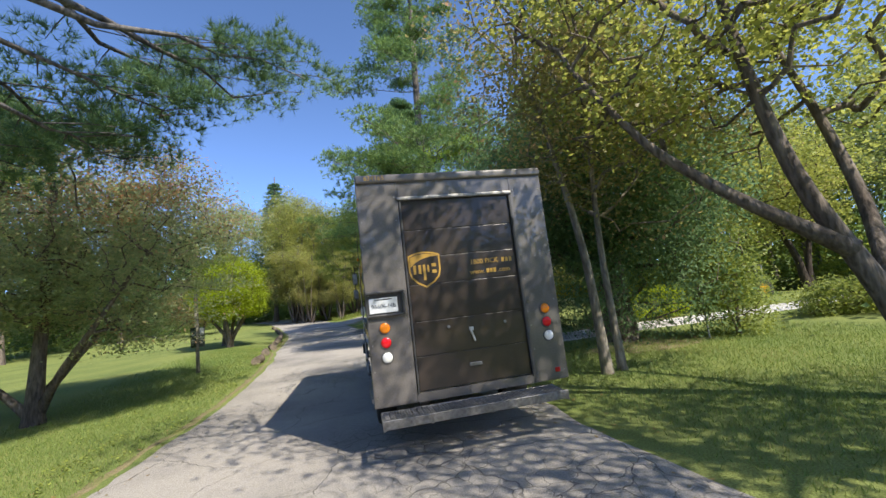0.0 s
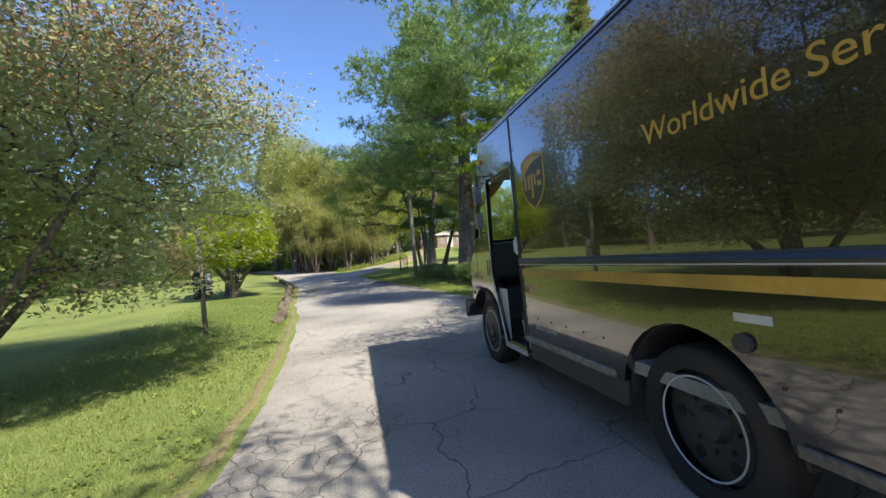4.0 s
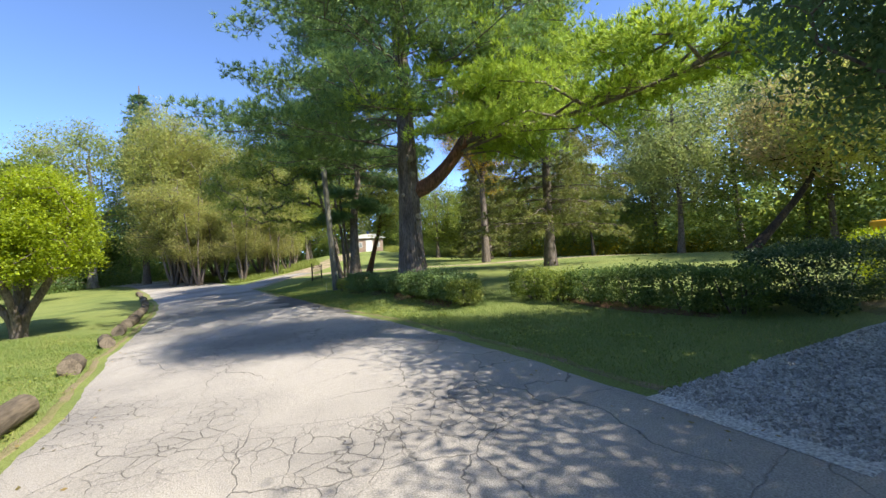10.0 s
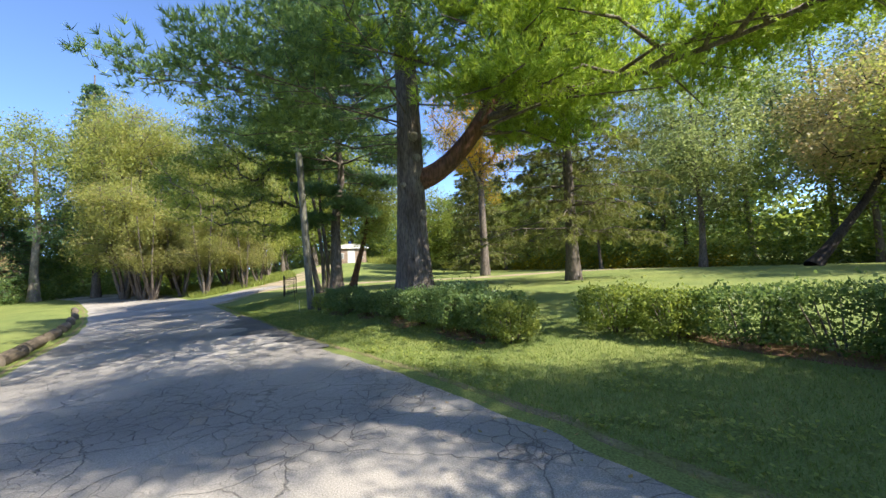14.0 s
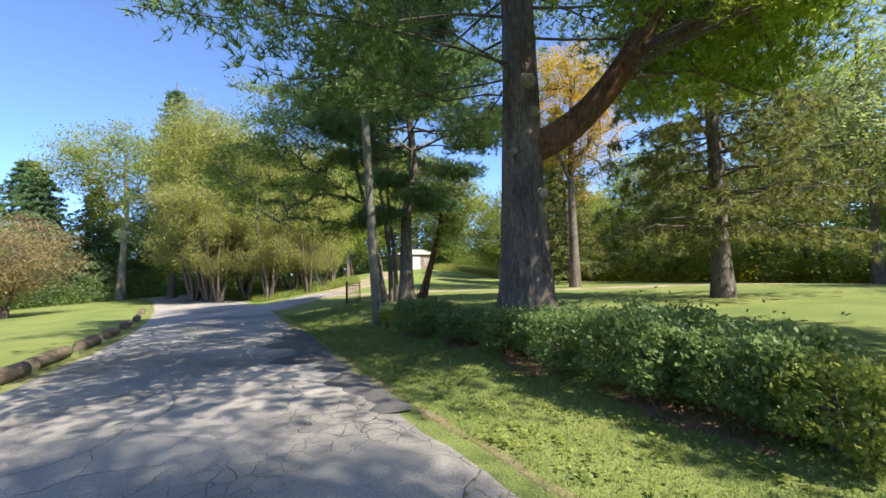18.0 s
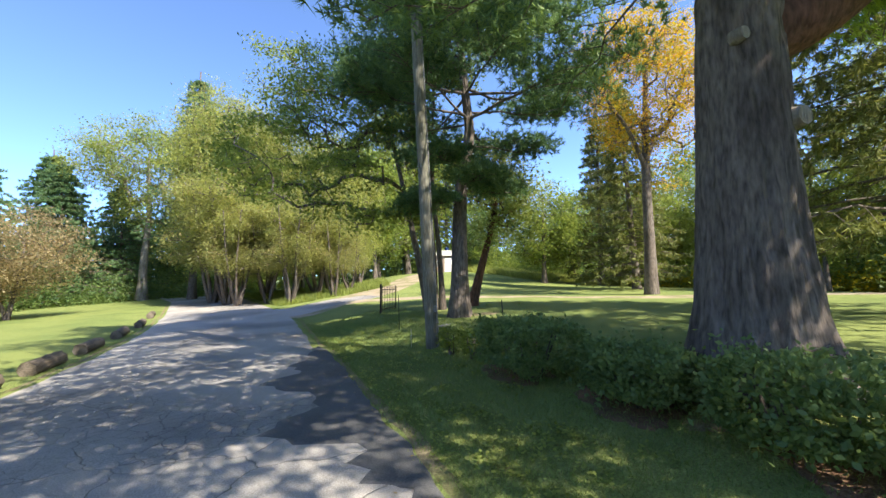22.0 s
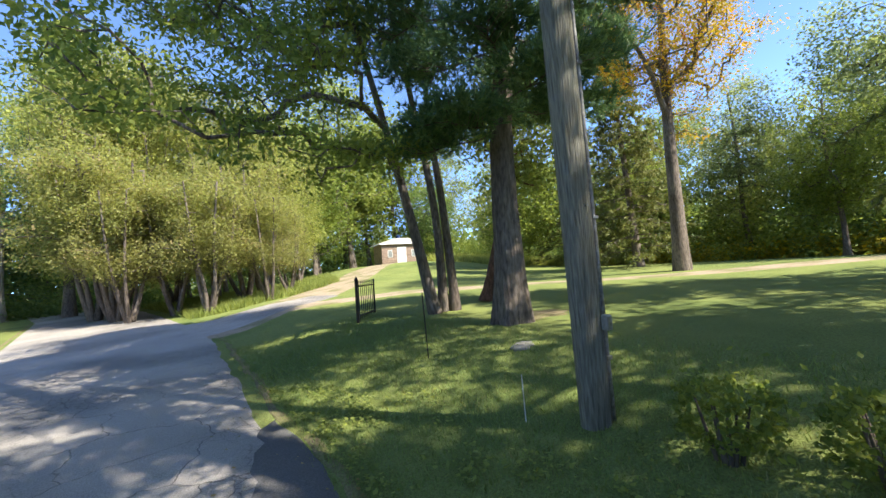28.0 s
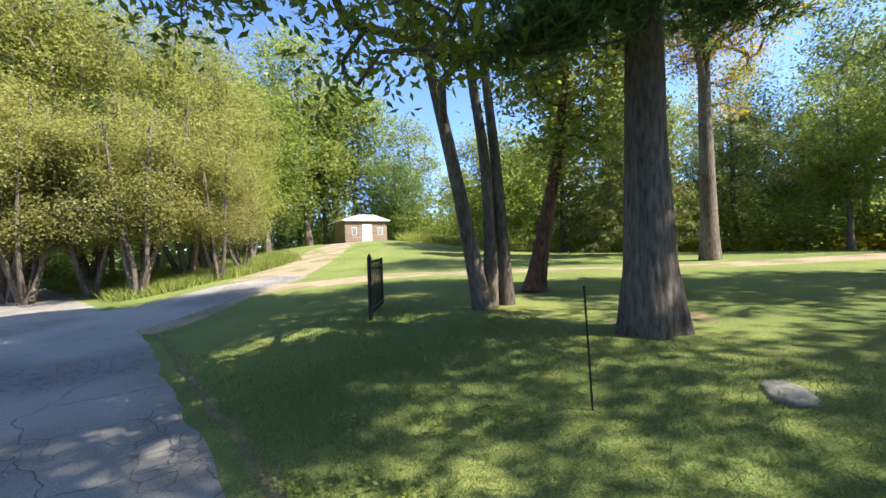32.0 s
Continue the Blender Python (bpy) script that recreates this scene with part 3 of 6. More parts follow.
# side walls of the load body, with a wheel arch
side_outline = [(0.03, 0.54)] + arc(1.48, 0.46, 0.54, 171, 9) + [(3.53, 0.54), (3.53, H - 0.05), (0.03, H - 0.05)]
side = part("left_side", prism(side_outline, 0, 0.0, 0.05), BROWN, truck, "mirror-bright dark brown side panel")
part("right_side", prism(side_outline, 0, W - 0.05, W), BROWN, truck)
part("roof", block((0.0, 0.0, H - 0.06), (W, 4.5, H), 0.045, 3), BROWN, truck, smooth=True)
part("floor", block((0.06, 0.04, 0.60), (W - 0.06, 3.5, 0.68)), CAB_GREY, truck)
part("bulkhead", block((0.06, 3.40, 0.68), (W - 0.06, 3.45, H - 0.07)), CAB_DARK, truck)
for u in (0.0, W - 0.035):
    part("roof_rail", block((u, 0.0, H - 0.10), (u + 0.035, 4.4, H - 0.055), 0.01), BLACK_PLASTIC, truck)
# rear frame and rolling door
for a, b in (((-0.005, -0.02, 0.52), (0.44, 0.05, 2.87)), ((1.74, -0.02, 0.52), (W + 0.005, 0.05, 2.87))):
    part("rear_corner_panel", block(a, b, 0.012), BROWN_DUSTY_SUNLIT, truck, "dusty brown rear panel with rivets, paint lightened for sun")
part("rear_header", block((0.44, -0.018, 2.69), (1.74, 0.05, 2.87)), BROWN_DUSTY_SUNLIT, truck)
part("rear_sill", block((0.44, -0.018, 0.52), (1.74, 0.05, 0.61)), BROWN_DUSTY_SUNLIT, truck)
part("roof_lip", block((-0.005, -0.05, 2.865), (W + 0.005, 0.05, 2.955), 0.02, 3), BROWN_DUSTY_SUNLIT, truck, smooth=True)
door = part("rolling_door", block((0.47, 0.015, 0.62), (1.72, 0.045, 2.66)), BROWN_DOOR, truck, "glossy brown rolling rear door")
zs = [0.62, 0.97, 1.33, 1.72, 2.02, 2.32, 2.66]
for z0, z1 in zip(zs, zs[1:]):
    part("door_panel", block((0.472, 0.004, z0 + 0.004), (1.718, 0.02, z1 - 0.004), 0.004), BROWN_DOOR, door)
part("door_top_rail", block((0.42, -0.045, 2.655), (1.76, 0.0, 2.695), 0.012), DULL_STEEL, truck, "steel drip rail over the rear door")
for u in (0.445, 1.72):
    part("door_jamb", block((u, -0.03, 0.60), (u + 0.022, 0.02, 2.66), 0.006), BLACK_PLASTIC, truck)
handle = part("door_handle", join(block((1.07, -0.02, 1.17), (1.12, 0.006, 1.21), 0.008), rod((1.085, -0.018, 1.18), (1.12, -0.022, 1.06), 0.011)), STEEL, door, "chrome door handle")
part("door_latch", block((1.03, -0.012, 0.80), (1.17, 0.006, 0.835), 0.005), DULL_STEEL, door)
for u, z in ((0.85, 1.24), (1.49, 1.22)):
    part("door_bolt", rod((u, -0.008, z), (u, 0.006, z), 0.016), DULL_STEEL, door)
# shields, plain shapes without letters
SHIELD = [(-0.5, 0.42), (-0.28, 0.50), (0, 0.535), (0.28, 0.50), (0.5, 0.42), (0.5, -0.08), (0.44, -0.27), (0.27, -0.45), (0, -0.60), (-0.27, -0.45), (-0.44, -0.27), (-0.5, -0.08)]


def shield(parent, w, place, label):
    """A shield badge: gold rim, brown field, plain gold shapes."""
    def plate(name, pts, lo, hi, mat, on, lab=""):
        bm = prism([(p[0] * w, p[1] * w) for p in pts], 2, lo, hi)
        bm.transform(place)
        return part(name, bm, mat, on, lab)
    s = plate("shield", SHIELD, 0, 0.003, GOLD, parent, label)
    plate("shield_field", [(x * 0.9, y * 0.9) for x, y in SHIELD], 0.001, 0.005, BROWN_DOOR, s)
    plate("shield_arc", [(-0.44, 0.36), (-0.26, 0.43), (0, 0.46), (0.26, 0.43), (0.43, 0.37), (0.2, 0.36), (-0.05, 0.31), (-0.28, 0.2), (-0.44, 0.06)], 0.002, 0.0062, GOLD, s)
    for x0, x1, y0, y1 in ((-0.36, -0.28, -0.16, 0.12), (-0.2, -0.12, -0.16, 0.12), (-0.06, 0.02, -0.36, 0.12), (0.08, 0.14, -0.12, 0.1), (0.22, 0.36, -0.16, -0.06), (0.22, 0.36, 0.04, 0.14)):
        plate("shield_bar", [(x0, y0), (x1, y0), (x1, y1), (x0, y1)], 0.003, 0.007, GOLD, s)
    return s


shield(door, 0.35, REAR_FACE(0.66, 0.004, 1.89), "gold-rimmed brown shield badge")
shield(side, 0.47, LEFT_FACE(-0.001, 3.07, 2.11), "large gold-rimmed brown shield badge")
written("1800 PICK", 0.075, GOLD, door, REAR_FACE(1.34, 0.002, 1.91), "letter", "small gold letter")
written("www.", 0.075, GOLD, door, REAR_FACE(1.25, 0.002, 1.80), "letter", "small gold letter")
written(".com", 0.075, GOLD, door, REAR_FACE(1.56, 0.002, 1.80), "letter", "small gold letter")
for u, z in ((1.545, 1.91), (1.59, 1.91), (1.635, 1.91), (1.355, 1.80), (1.395, 1.80), (1.435, 1.80)):
    part("lettering_bar", block((u, 0.0, z - 0.024), (u + 0.03, 0.005, z + 0.024)), GOLD, door)
written("Worldwide Services", 0.175, GOLD, side, LEFT_FACE(-0.001, 0.90, 2.06), "letter", "gold letter")
written("USDOT 021800", 0.062, PAPER, side, LEFT_FACE(-0.001, 3.10, 0.715), "letter", "small pale letter")
written("634165", 0.075, GOLD, truck, REAR_FACE(0.20, -0.052, 2.912), "digit", "gold digit")
# side rail, stripe and lower rub rails
rail = part("side_rail", block((-0.022, 0.13, 1.315), (0.0, 3.52, 1.385), 0.008), BLACK_PLASTIC, side, "black rub rail with a blue film")
part("rail_film", block((-0.026, 0.14, 1.345), (-0.02, 3.51, 1.372)), BLUE_FILM, rail)
part("rail_line", block((-0.024, 0.14, 1.322), (-0.02, 3.51, 1.328)), STEEL, rail)
part("stripe", block((-0.003, 0.15, 1.20), (0.002, 3.50, 1.272)), GOLD, side, "gold stripe")
for a, b in ((0.15, 0.92), (2.08, 3.52)):
    part("rub_rail", block((-0.025, a, 0.545), (0.002, b, 0.60), 0.008), DULL_STEEL, side)
part("skirt", block((0.02, 2.03, 0.36), (0.06, 3.52, 0.55), 0.01), BLACK_PLASTIC, truck)
part("label", block((-0.003, 0.98, 1.06), (0.001, 1.16, 1.10)), PAPER, side)
part("fuel_cap", rod((-0.02, 1.12, 0.965), (0.01, 1.12, 0.965), 0.045, None, 20), BLACK_PLASTIC, side)
for y, z in [(0.2 + 0.19 * k, 0.78 + 0.03 * math.sin(k * 2.1)) for k in range(5)] + [(2.2 + 0.26 * k, 0.80) for k in range(5)] + [(3.46, 0.7 + 0.2 * k) for k in range(11)]:
    part("rivet", rod((-0.004, y, z), (0.002, y, z), 0.009, 0.009, 8), BLACK_PLASTIC, side)
for u in (0.03, 0.40, 1.78, 2.10):
    for k in range(9):
        part("rivet", rod((u, -0.026, 0.62 + 0.26 * k), (u, -0.018, 0.62 + 0.26 * k), 0.008, 0.008, 8), DULL_STEEL, truck)
# number plate in its pocket
pocket = part("plate_pocket", join(block((0.0, -0.075, 1.665), (0.40, -0.018, 1.69), 0.006), block((0.0, -0.06, 1.43), (0.40, -0.018, 1.45), 0.006), block((0.375, -0.07, 1.45), (0.40, -0.018, 1.665), 0.006), block((0.0, -0.024, 1.45), (0.375, -0.02, 1.665))), BLACK_PLASTIC, truck, "black number plate pocket")
plate_ob = part("number_plate", block((0.03, -0.036, 1.468), (0.325, -0.03, 1.622), 0.004), PLATE_WHITE, pocket, "white number plate")
written("96606-NB", 0.062, INK, plate_ob, REAR_FACE(0.178, -0.037, 1.535), "letter", "dark plate character")
part("plate_band", block((0.09, -0.0385, 1.60), (0.27, -0.036, 1.612)), INK, plate_ob)
# rear lamps
for u in (0.17, 1.97):
    for z, lens, lab in ((1.31, AMBER, "amber lamp lens"), (1.16, RED_LENS, "red lamp lens"), (1.01, CLEAR_LENS, "clear lamp lens")):
        ring = part("rear_lamp", rod((u, -0.03, z), (u, -0.016, z), 0.062, 0.066, 24), BLACK_PLASTIC, truck)
        bm = bmesh.new()
        bmesh.ops.create_uvsphere(bm, u_segments=20, v_segments=10, radius=0.054)
        bm.transform(Matrix.Translation((u, -0.028, z)) @ Matrix.Diagonal((1, 0.35, 1, 1)))
        part("lens", bm, lens, ring, lab, True)
part("reflector", block((1.99, -0.026, 0.60), (2.05, -0.018, 0.65), 0.004), RED_LENS, truck)
# step bumper of expanded metal
bumper = part("step_bumper", join(block((0.05, -0.36, 0.395), (1.94, -0.33, 0.48), 0.006), block((0.05, -0.03, 0.40), (1.94, 0.0, 0.48), 0.006), block((0.05, -0.36, 0.385), (0.08, 0.0, 0.455), 0.004), block((1.91, -0.36, 0.385), (1.94, 0.0, 0.455), 0.004)), DULL_STEEL, truck, "steel rear step with a mesh tread")
for k in range(34):
    x = 0.10 + k * 0.0545
    for s in (-1, 1):
        bm = bmesh.new()
        for i in range(5):
            y0, y1 = -0.33 + i * 0.06, -0.33 + (i + 1) * 0.06
            o = 0.022 * s * (1 if i % 2 else -1)
            b2 = rod((x - o, y0, 0.472), (x + o, y1, 0.472), 0.006, 0.006, 4)
            me = bpy.data.meshes.new("tmp")
            b2.to_mesh(me)
            b2.free()
            bm.from_mesh(me)
            bpy.data.meshes.remove(me)
        part("mesh_strand", bm, DULL_STEEL, bumper)
for u in (0.5, 1.1, 1.6):
    part("step_bracket", block((u, -0.36, 0.385), (u + 0.03, 0.0, 0.44), 0.004), DULL_STEEL, bumper)


def wheel(y, u, dual):
    """A wheel with tyre, rim and hub, its face to the left."""
    t = new("wheel")
    t.parent = truck
    tyre = bmesh.new()
    prof = [(0.30, 0.02), (0.36, -0.005), (0.42, 0.01), (0.435, 0.05), (0.435, 0.20), (0.42, 0.24), (0.30, 0.23)]
    n = 40
    rings = [[tyre.verts.new((p[1], p[0] * math.cos(2 * math.pi * k / n), p[0] * math.sin(2 * math.pi * k / n))) for p in prof] for k in range(n)]
    for k in range(n):
        for i in range(len(prof) - 1):
            tyre.faces.new((rings[k][i], rings[(k + 1) % n][i], rings[(k + 1) % n][i + 1], rings[k][i + 1]))
    tyre.transform(Matrix.Translation((u, y, 0.435)))
    part("tyre", tyre, BLACK_RUBBER, t, smooth=True)
    d = 0.10 if dual else 0.03
    rim = part("rim", join(rod((u + 0.012, y, 0.435), (u + 0.03, y, 0.435), 0.30, 0.30, 36, False), rod((u + d, y, 0.435), (u + d + 0.02, y, 0.435), 0.30, 0.30, 36)), BLACK_PLASTIC, t, "black steel rim")
    ring = bmesh.new()
    v, f = tubes([[(u + 0.012, y + 0.268 * math.cos(a), 0.435 + 0.268 * math.sin(a)) for a in np.linspace(0, 2 * math.pi, 49)]], [[0.006] * 49], 6)
    vs = [ring.verts.new(p) for p in v]
    for q in f:
        ring.faces.new([vs[i] for i in q])
    part("rim_ring", ring, WHITE_PANEL, rim, "pale scuffed rim edge")
    part("hub", join(rod((u + d + 0.01, y, 0.435), (u + d - 0.04, y, 0.435), 0.11, 0.075, 20), *[rod((u + d, y + 0.15 * math.cos(a), 0.435 + 0.15 * math.sin(a)), (u + d - 0.025, y + 0.15 * math.cos(a), 0.435 + 0.15 * math.sin(a)), 0.016, 0.014, 6) for a in np.arange(8) * math.pi / 4]), BLACK_PLASTIC, rim)
    for a in np.arange(6) * math.pi / 3:
        part("rim_slot", rod((u + d - 0.006, y + 0.22 * math.cos(a), 0.435 + 0.22 * math.sin(a)), (u + d + 0.004, y + 0.22 * math.cos(a), 0.435 + 0.22 * math.sin(a)), 0.035, 0.035, 14), BLACK_RUBBER, rim)


for y, u, dual in ((1.48, 0.05, True), (4.80, 0.05, False), (1.48, W - 0.30, True), (4.80, W - 0.30, False)):
    wheel(y, u, dual)
part("axle", join(rod((0.2, 1.48, 0.435), (W - 0.2, 1.48, 0.435), 0.06), rod((0.2, 4.80, 0.435), (W - 0.2, 4.80, 0.435), 0.05), block((0.5, 0.3, 0.40), (0.6, 4.9, 0.58)), block((1.5, 0.3, 0.40), (1.6, 4.9, 0.58))), BLACK_PLASTIC, truck)
for u in (0.06, W - 0.06):
    part("wheel_housing", prism(arc(1.48, 0.46, 0.55, 180, 0) + arc(1.48, 0.46, 0.53, 0, 180), 0, min(u, W / 2) if u < 1 else u - 0.3, u + 0.3 if u < 1 else u), BLACK_PLASTIC, truck)
# cab: quarter panels, nose, bumper
front = [(4.11, 0.40), (4.15, 0.40)] + arc(4.80, 0.47, 0.53, 184, 42) + [(5.30, 0.82), (5.365, 0.83), (5.372, 1.0), (5.372, 1.20), (5.355, 1.27), (5.25, 1.42), (5.12, 1.56), (5.02, 1.64), (5.0, 1.66), (4.42, 1.66), (4.44, 1.2)]
for u, nm in ((0.0, "left_fender"), (W - 0.045, "right_fender")):
    fender = part(nm, prism(front, 0, u, u + 0.045, 0.004), BROWN, truck, "glossy brown front quarter panel")
    if u == 0:
        left_fender = fender
        part("hatch_rim", join(*[block(a, b, 0.003) for a, b in (((-0.006, 4.50, 1.38), (0.0, 4.60, 1.39)), ((-0.006, 4.50, 1.19), (0.0, 4.60, 1.20)), ((-0.006, 4.50, 1.19), (0.0, 4.51, 1.39)), ((-0.006, 4.59, 1.19), (0.0, 4.60, 1.39)))]), BLACK_PLASTIC, fender)
        part("panel_seam", block((-0.002, 5.02, 0.98), (0.001, 5.026, 1.65)), BLACK_PLASTIC, fender)
        part("hood_latch", block((-0.03, 4.93, 0.985), (0.0, 5.10, 1.02), 0.01), DULL_STEEL, fender)
        part("marker_lamp", block((-0.012, 5.24, 0.90), (0.0, 5.30, 0.95), 0.005), RED_LENS, fender, "small orange marker lamp")
        written("634165", 0.062, GOLD, fender, LEFT_FACE(-0.001, 4.75, 1.50), "digit", "gold digit")
    part("fender_flare", prism(arc(4.80, 0.47, 0.545, 180, 36) + arc(4.80, 0.47, 0.52, 36, 180), 0, u - 0.022 if u == 0 else u, u + 0.05 if u == 0 else u + 0.067, 0.004), BLACK_RUBBER, truck, "thin black wheel arch lip")
    part("wheel_housing", prism(arc(4.80, 0.47, 0.535, 184, 36) + arc(4.80, 0.47, 0.515, 36, 184), 0, u + 0.045 if u == 0 else u - 0.3, u + 0.34 if u == 0 else u), BLACK_RUBBER, truck)
NOSE = [(5.02, 1.64), (5.16, 1.575), (5.30, 1.485), (5.42, 1.39), (5.50, 1.31), (5.535, 1.25), (5.54, 1.12), (5.535, 0.95), (5.52, 0.84), (5.48, 0.80), (5.30, 0.80)]
nv, across = [], [0.0, 0.02, 0.05, 0.09, 0.14, 0.2, 0.28, 0.6, 1.0]
across = [u for u in across] + [W - u for u in reversed(across)]
for u in across:
    e = min(u, W - u)
    c = 0.0 if e > 0.28 else 1 - math.sqrt(max(0, 1 - ((0.28 - e) / 0.28) ** 2))
    nv += [(u, y - 0.16 * c * min(1, (y - 5.02) / 0.4), z - 0.05 * c * (1 if 3 < i < 6 else 0.3 if i < 4 else 0)) for i, (y, z) in enumerate(NOSE)]
m = len(NOSE)
nf = [(a * m + i, a * m + i + 1, (a + 1) * m + i + 1, (a + 1) * m + i) for a in range(len(across) - 1) for i in range(m - 1)]
solid("nose", nv, nf, BROWN, truck, "glossy brown rounded nose", True)
part("nose_trim", join(*[rod(nv[a * m + 8], nv[(a + 1) * m + 8], 0.012, 0.012, 8) for a in range(len(across) - 1)]), STEEL, truck, "bright strip along the nose's lower edge")
part("grille", block((0.55, 5.50, 0.92), (1.6, 5.56, 1.22), 0.02), BLACK_PLASTIC, truck)
for u in (0.28, W - 0.28):
    lamp = part("headlamp", rod((u, 5.44, 1.05), (u, 5.55, 1.05), 0.11, 0.10, 24), DULL_STEEL, truck)
    part("lens", rod((u, 5.545, 1.05), (u, 5.56, 1.05), 0.085, 0.07, 24), CLEAR_LENS, lamp, "clear headlamp lens")
part("front_bumper", join(prism([(5.22, 0.79), (5.36, 0.755), (5.46, 0.69), (5.53, 0.60), (5.57, 0.55), (5.61, 0.55), (5.62, 0.80), (5.40, 0.81)], 0, -0.05, 0.0, 0.006), block((-0.06, 5.585, 0.54), (W + 0.06, 5.62, 0.80), 0.012), block((-0.06, 5.40, 0.775), (W + 0.06, 5.61, 0.80), 0.008)), BLACK_PLASTIC, truck, "black steel front bumper")
# cab frame over the door, pillars, windows
for u in (0.0, W - 0.045):
    part("door_header", prism([(3.53, 2.37), (4.42, 2.37), (4.62, 2.70), (4.55, H - 0.05), (3.53, H - 0.05)], 0, u, u + 0.045), BROWN, truck)
    part("front_pillar", prism([(5.12, 1.66), (5.03, 1.66), (4.70, 2.33), (4.42, 2.37), (4.40, 2.42), (4.66, 2.62), (4.74, 2.50)], 0, u, u + 0.045), BROWN, truck)
    part("door_pillar", prism([(4.42, 1.66), (4.47, 1.66), (4.42, 2.40), (4.36, 2.40)], 0, u, u + 0.045), BROWN, truck)
    pane = part("quarter_window", prism([(5.03, 1.67), (4.47, 1.67), (4.43, 2.36), (4.70, 2.33)], 0, u + 0.018, u + 0.024), GLASS, truck, "tinted quarter window")
    pane.visible_shadow = False
    part("window_gasket", join(rod((u - 0.002 if u == 0 else u + 0.047, 5.03, 1.675), (u - 0.002 if u == 0 else u + 0.047, 4.47, 1.675), 0.012, 0.012, 6), rod((u - 0.002 if u == 0 else u + 0.047, 5.03, 1.675), (u - 0.002 if u == 0 else u + 0.047, 4.70, 2.33), 0.012, 0.012, 6)), BLACK_PLASTIC, truck)
part("cab_front_header", prism([(4.45, H - 0.06), (4.60, H - 0.12), (4.72, 2.58), (4.62, 2.55)], 0, 0.045, W - 0.045), BROWN, truck)
for a, b in ((0.06, 1.04), (1.10, W - 0.06)):
    pane = part("windscreen", prism([(5.08, 1.64), (5.075, 1.64), (4.675, 2.56), (4.68, 2.56)], 0, a, b), GLASS, truck, "split windscreen pane")
    pane.visible_shadow = False
part("windscreen_post", prism([(5.09, 1.63), (5.06, 1.63), (4.66, 2.56), (4.69, 2.56)], 0, 1.04, 1.10), BLACK_PLASTIC, truck)
# sliding door pocket, grab rails, steel trim of the doorway
part("doorway_post", block((-0.008, 3.548, 0.40), (0.02, 3.575, 2.37), 0.006), BLACK_RUBBER, truck, "black rubber doorway edge")
part("doorway_trim", join(block((-0.012, 3.556, 1.9), (-0.006, 3.564, 2.36), 0.002), rod((-0.008, 4.12, 0.42), (-0.008, 4.44, 1.22), 0.008, 0.008, 8), rod((-0.008, 4.44, 1.2), (-0.008, 4.39, 2.36), 0.007, 0.007, 8)), STEEL, truck, "bright doorway edge trim")
part("doorway_seal", block((-0.006, 3.50, 0.56), (0.0, 3.532, 2.86), 0.002), BLACK_PLASTIC, truck)
part("door_edge", block((0.06, 3.42, 0.50), (0.10, 3.60, 2.34), 0.012), BROWN, truck, "edge of the open sliding door")
part("sliding_door_window", block((0.055, 3.50, 1.62), (0.062, 3.585, 2.22)), BLACK_PLASTIC, truck)
part("grab_handle", join(rod((-0.03, 3.575, 1.46), (-0.03, 3.575, 1.58), 0.013), block((-0.02, 3.552, 1.43), (0.0, 3.60, 1.61), 0.008), rod((-0.035, 3.575, 1.47), (-0.01, 3.575, 1.45), 0.011), rod((-0.035, 3.575, 1.57), (-0.01, 3.575, 1.59), 0.011)), STEEL, truck, "chrome grab handle")
mirror = part("door_mirror", join(rod((-0.01, 4.50, 2.44), (-0.10, 4.43, 2.44), 0.01), rod((-0.01, 4.47, 1.72), (-0.10, 4.43, 1.74), 0.01), rod((-0.10, 4.43, 1.68), (-0.10, 4.43, 2.48), 0.011), rod((-0.02, 4.43, 1.60), (-0.08, 4.42, 1.56), 0.008), rod((-0.08, 4.42, 1.56), (-0.10, 4.43, 1.68), 0.008)), BLACK_PLASTIC, truck, "black mirror bracket")
for z0, z1 in ((2.08, 2.32), (1.78, 1.98)):
    head = part("mirror_head", block((-0.15, 4.42, z0), (-0.05, 4.48, z1), 0.02, 3), CAB_DARK, mirror, smooth=True)
    part("mirror_glass", block((-0.14, 4.414, z0 + 0.02), (-0.06, 4.421, z1 - 0.02), 0.003), DULL_STEEL, head)
part("cab_lamp", join(rod((-0.02, 4.50, 2.62), (0.0, 4.50, 2.62), 0.03, 0.03, 16)), AMBER, truck)
# steps and cab inside
part("lower_step", block((0.0, 3.56, 0.38), (0.34, 4.16, 0.42), 0.006), DULL_STEEL, truck)
part("step_edge", block((0.0, 3.57, 0.42), (0.06, 4.14, 0.425)), YELLOW_EDGE, truck, "yellow step edge")
part("step_tread", block((0.07, 3.57, 0.42), (0.33, 4.14, 0.426)), BLACK_PLASTIC, truck, "black gritty tread")
part("step_nosing", block((-0.015, 3.55, 0.37), (0.0, 4.15, 0.425), 0.004), STEEL, truck, "bright step nosing")
part("step_riser", block((0.32, 3.57, 0.43), (0.335, 4.28, 0.575)), RED_PAINT, truck, "red step riser")
part("upper_step", block((0.28, 3.56, 0.575), (0.62, 4.30, 0.605), 0.006), DULL_STEEL, truck)
part("step_nosing", block((0.268, 3.56, 0.57), (0.28, 4.30, 0.612), 0.004), STEEL, truck, "bright step nosing")
part("step_edge", block((0.285, 3.57, 0.605), (0.33, 4.29, 0.61)), YELLOW_EDGE, truck, "yellow step edge")
part("step_tread", block((0.34, 3.57, 0.605), (0.60, 4.29, 0.611)), BLACK_PLASTIC, truck, "black gritty tread")
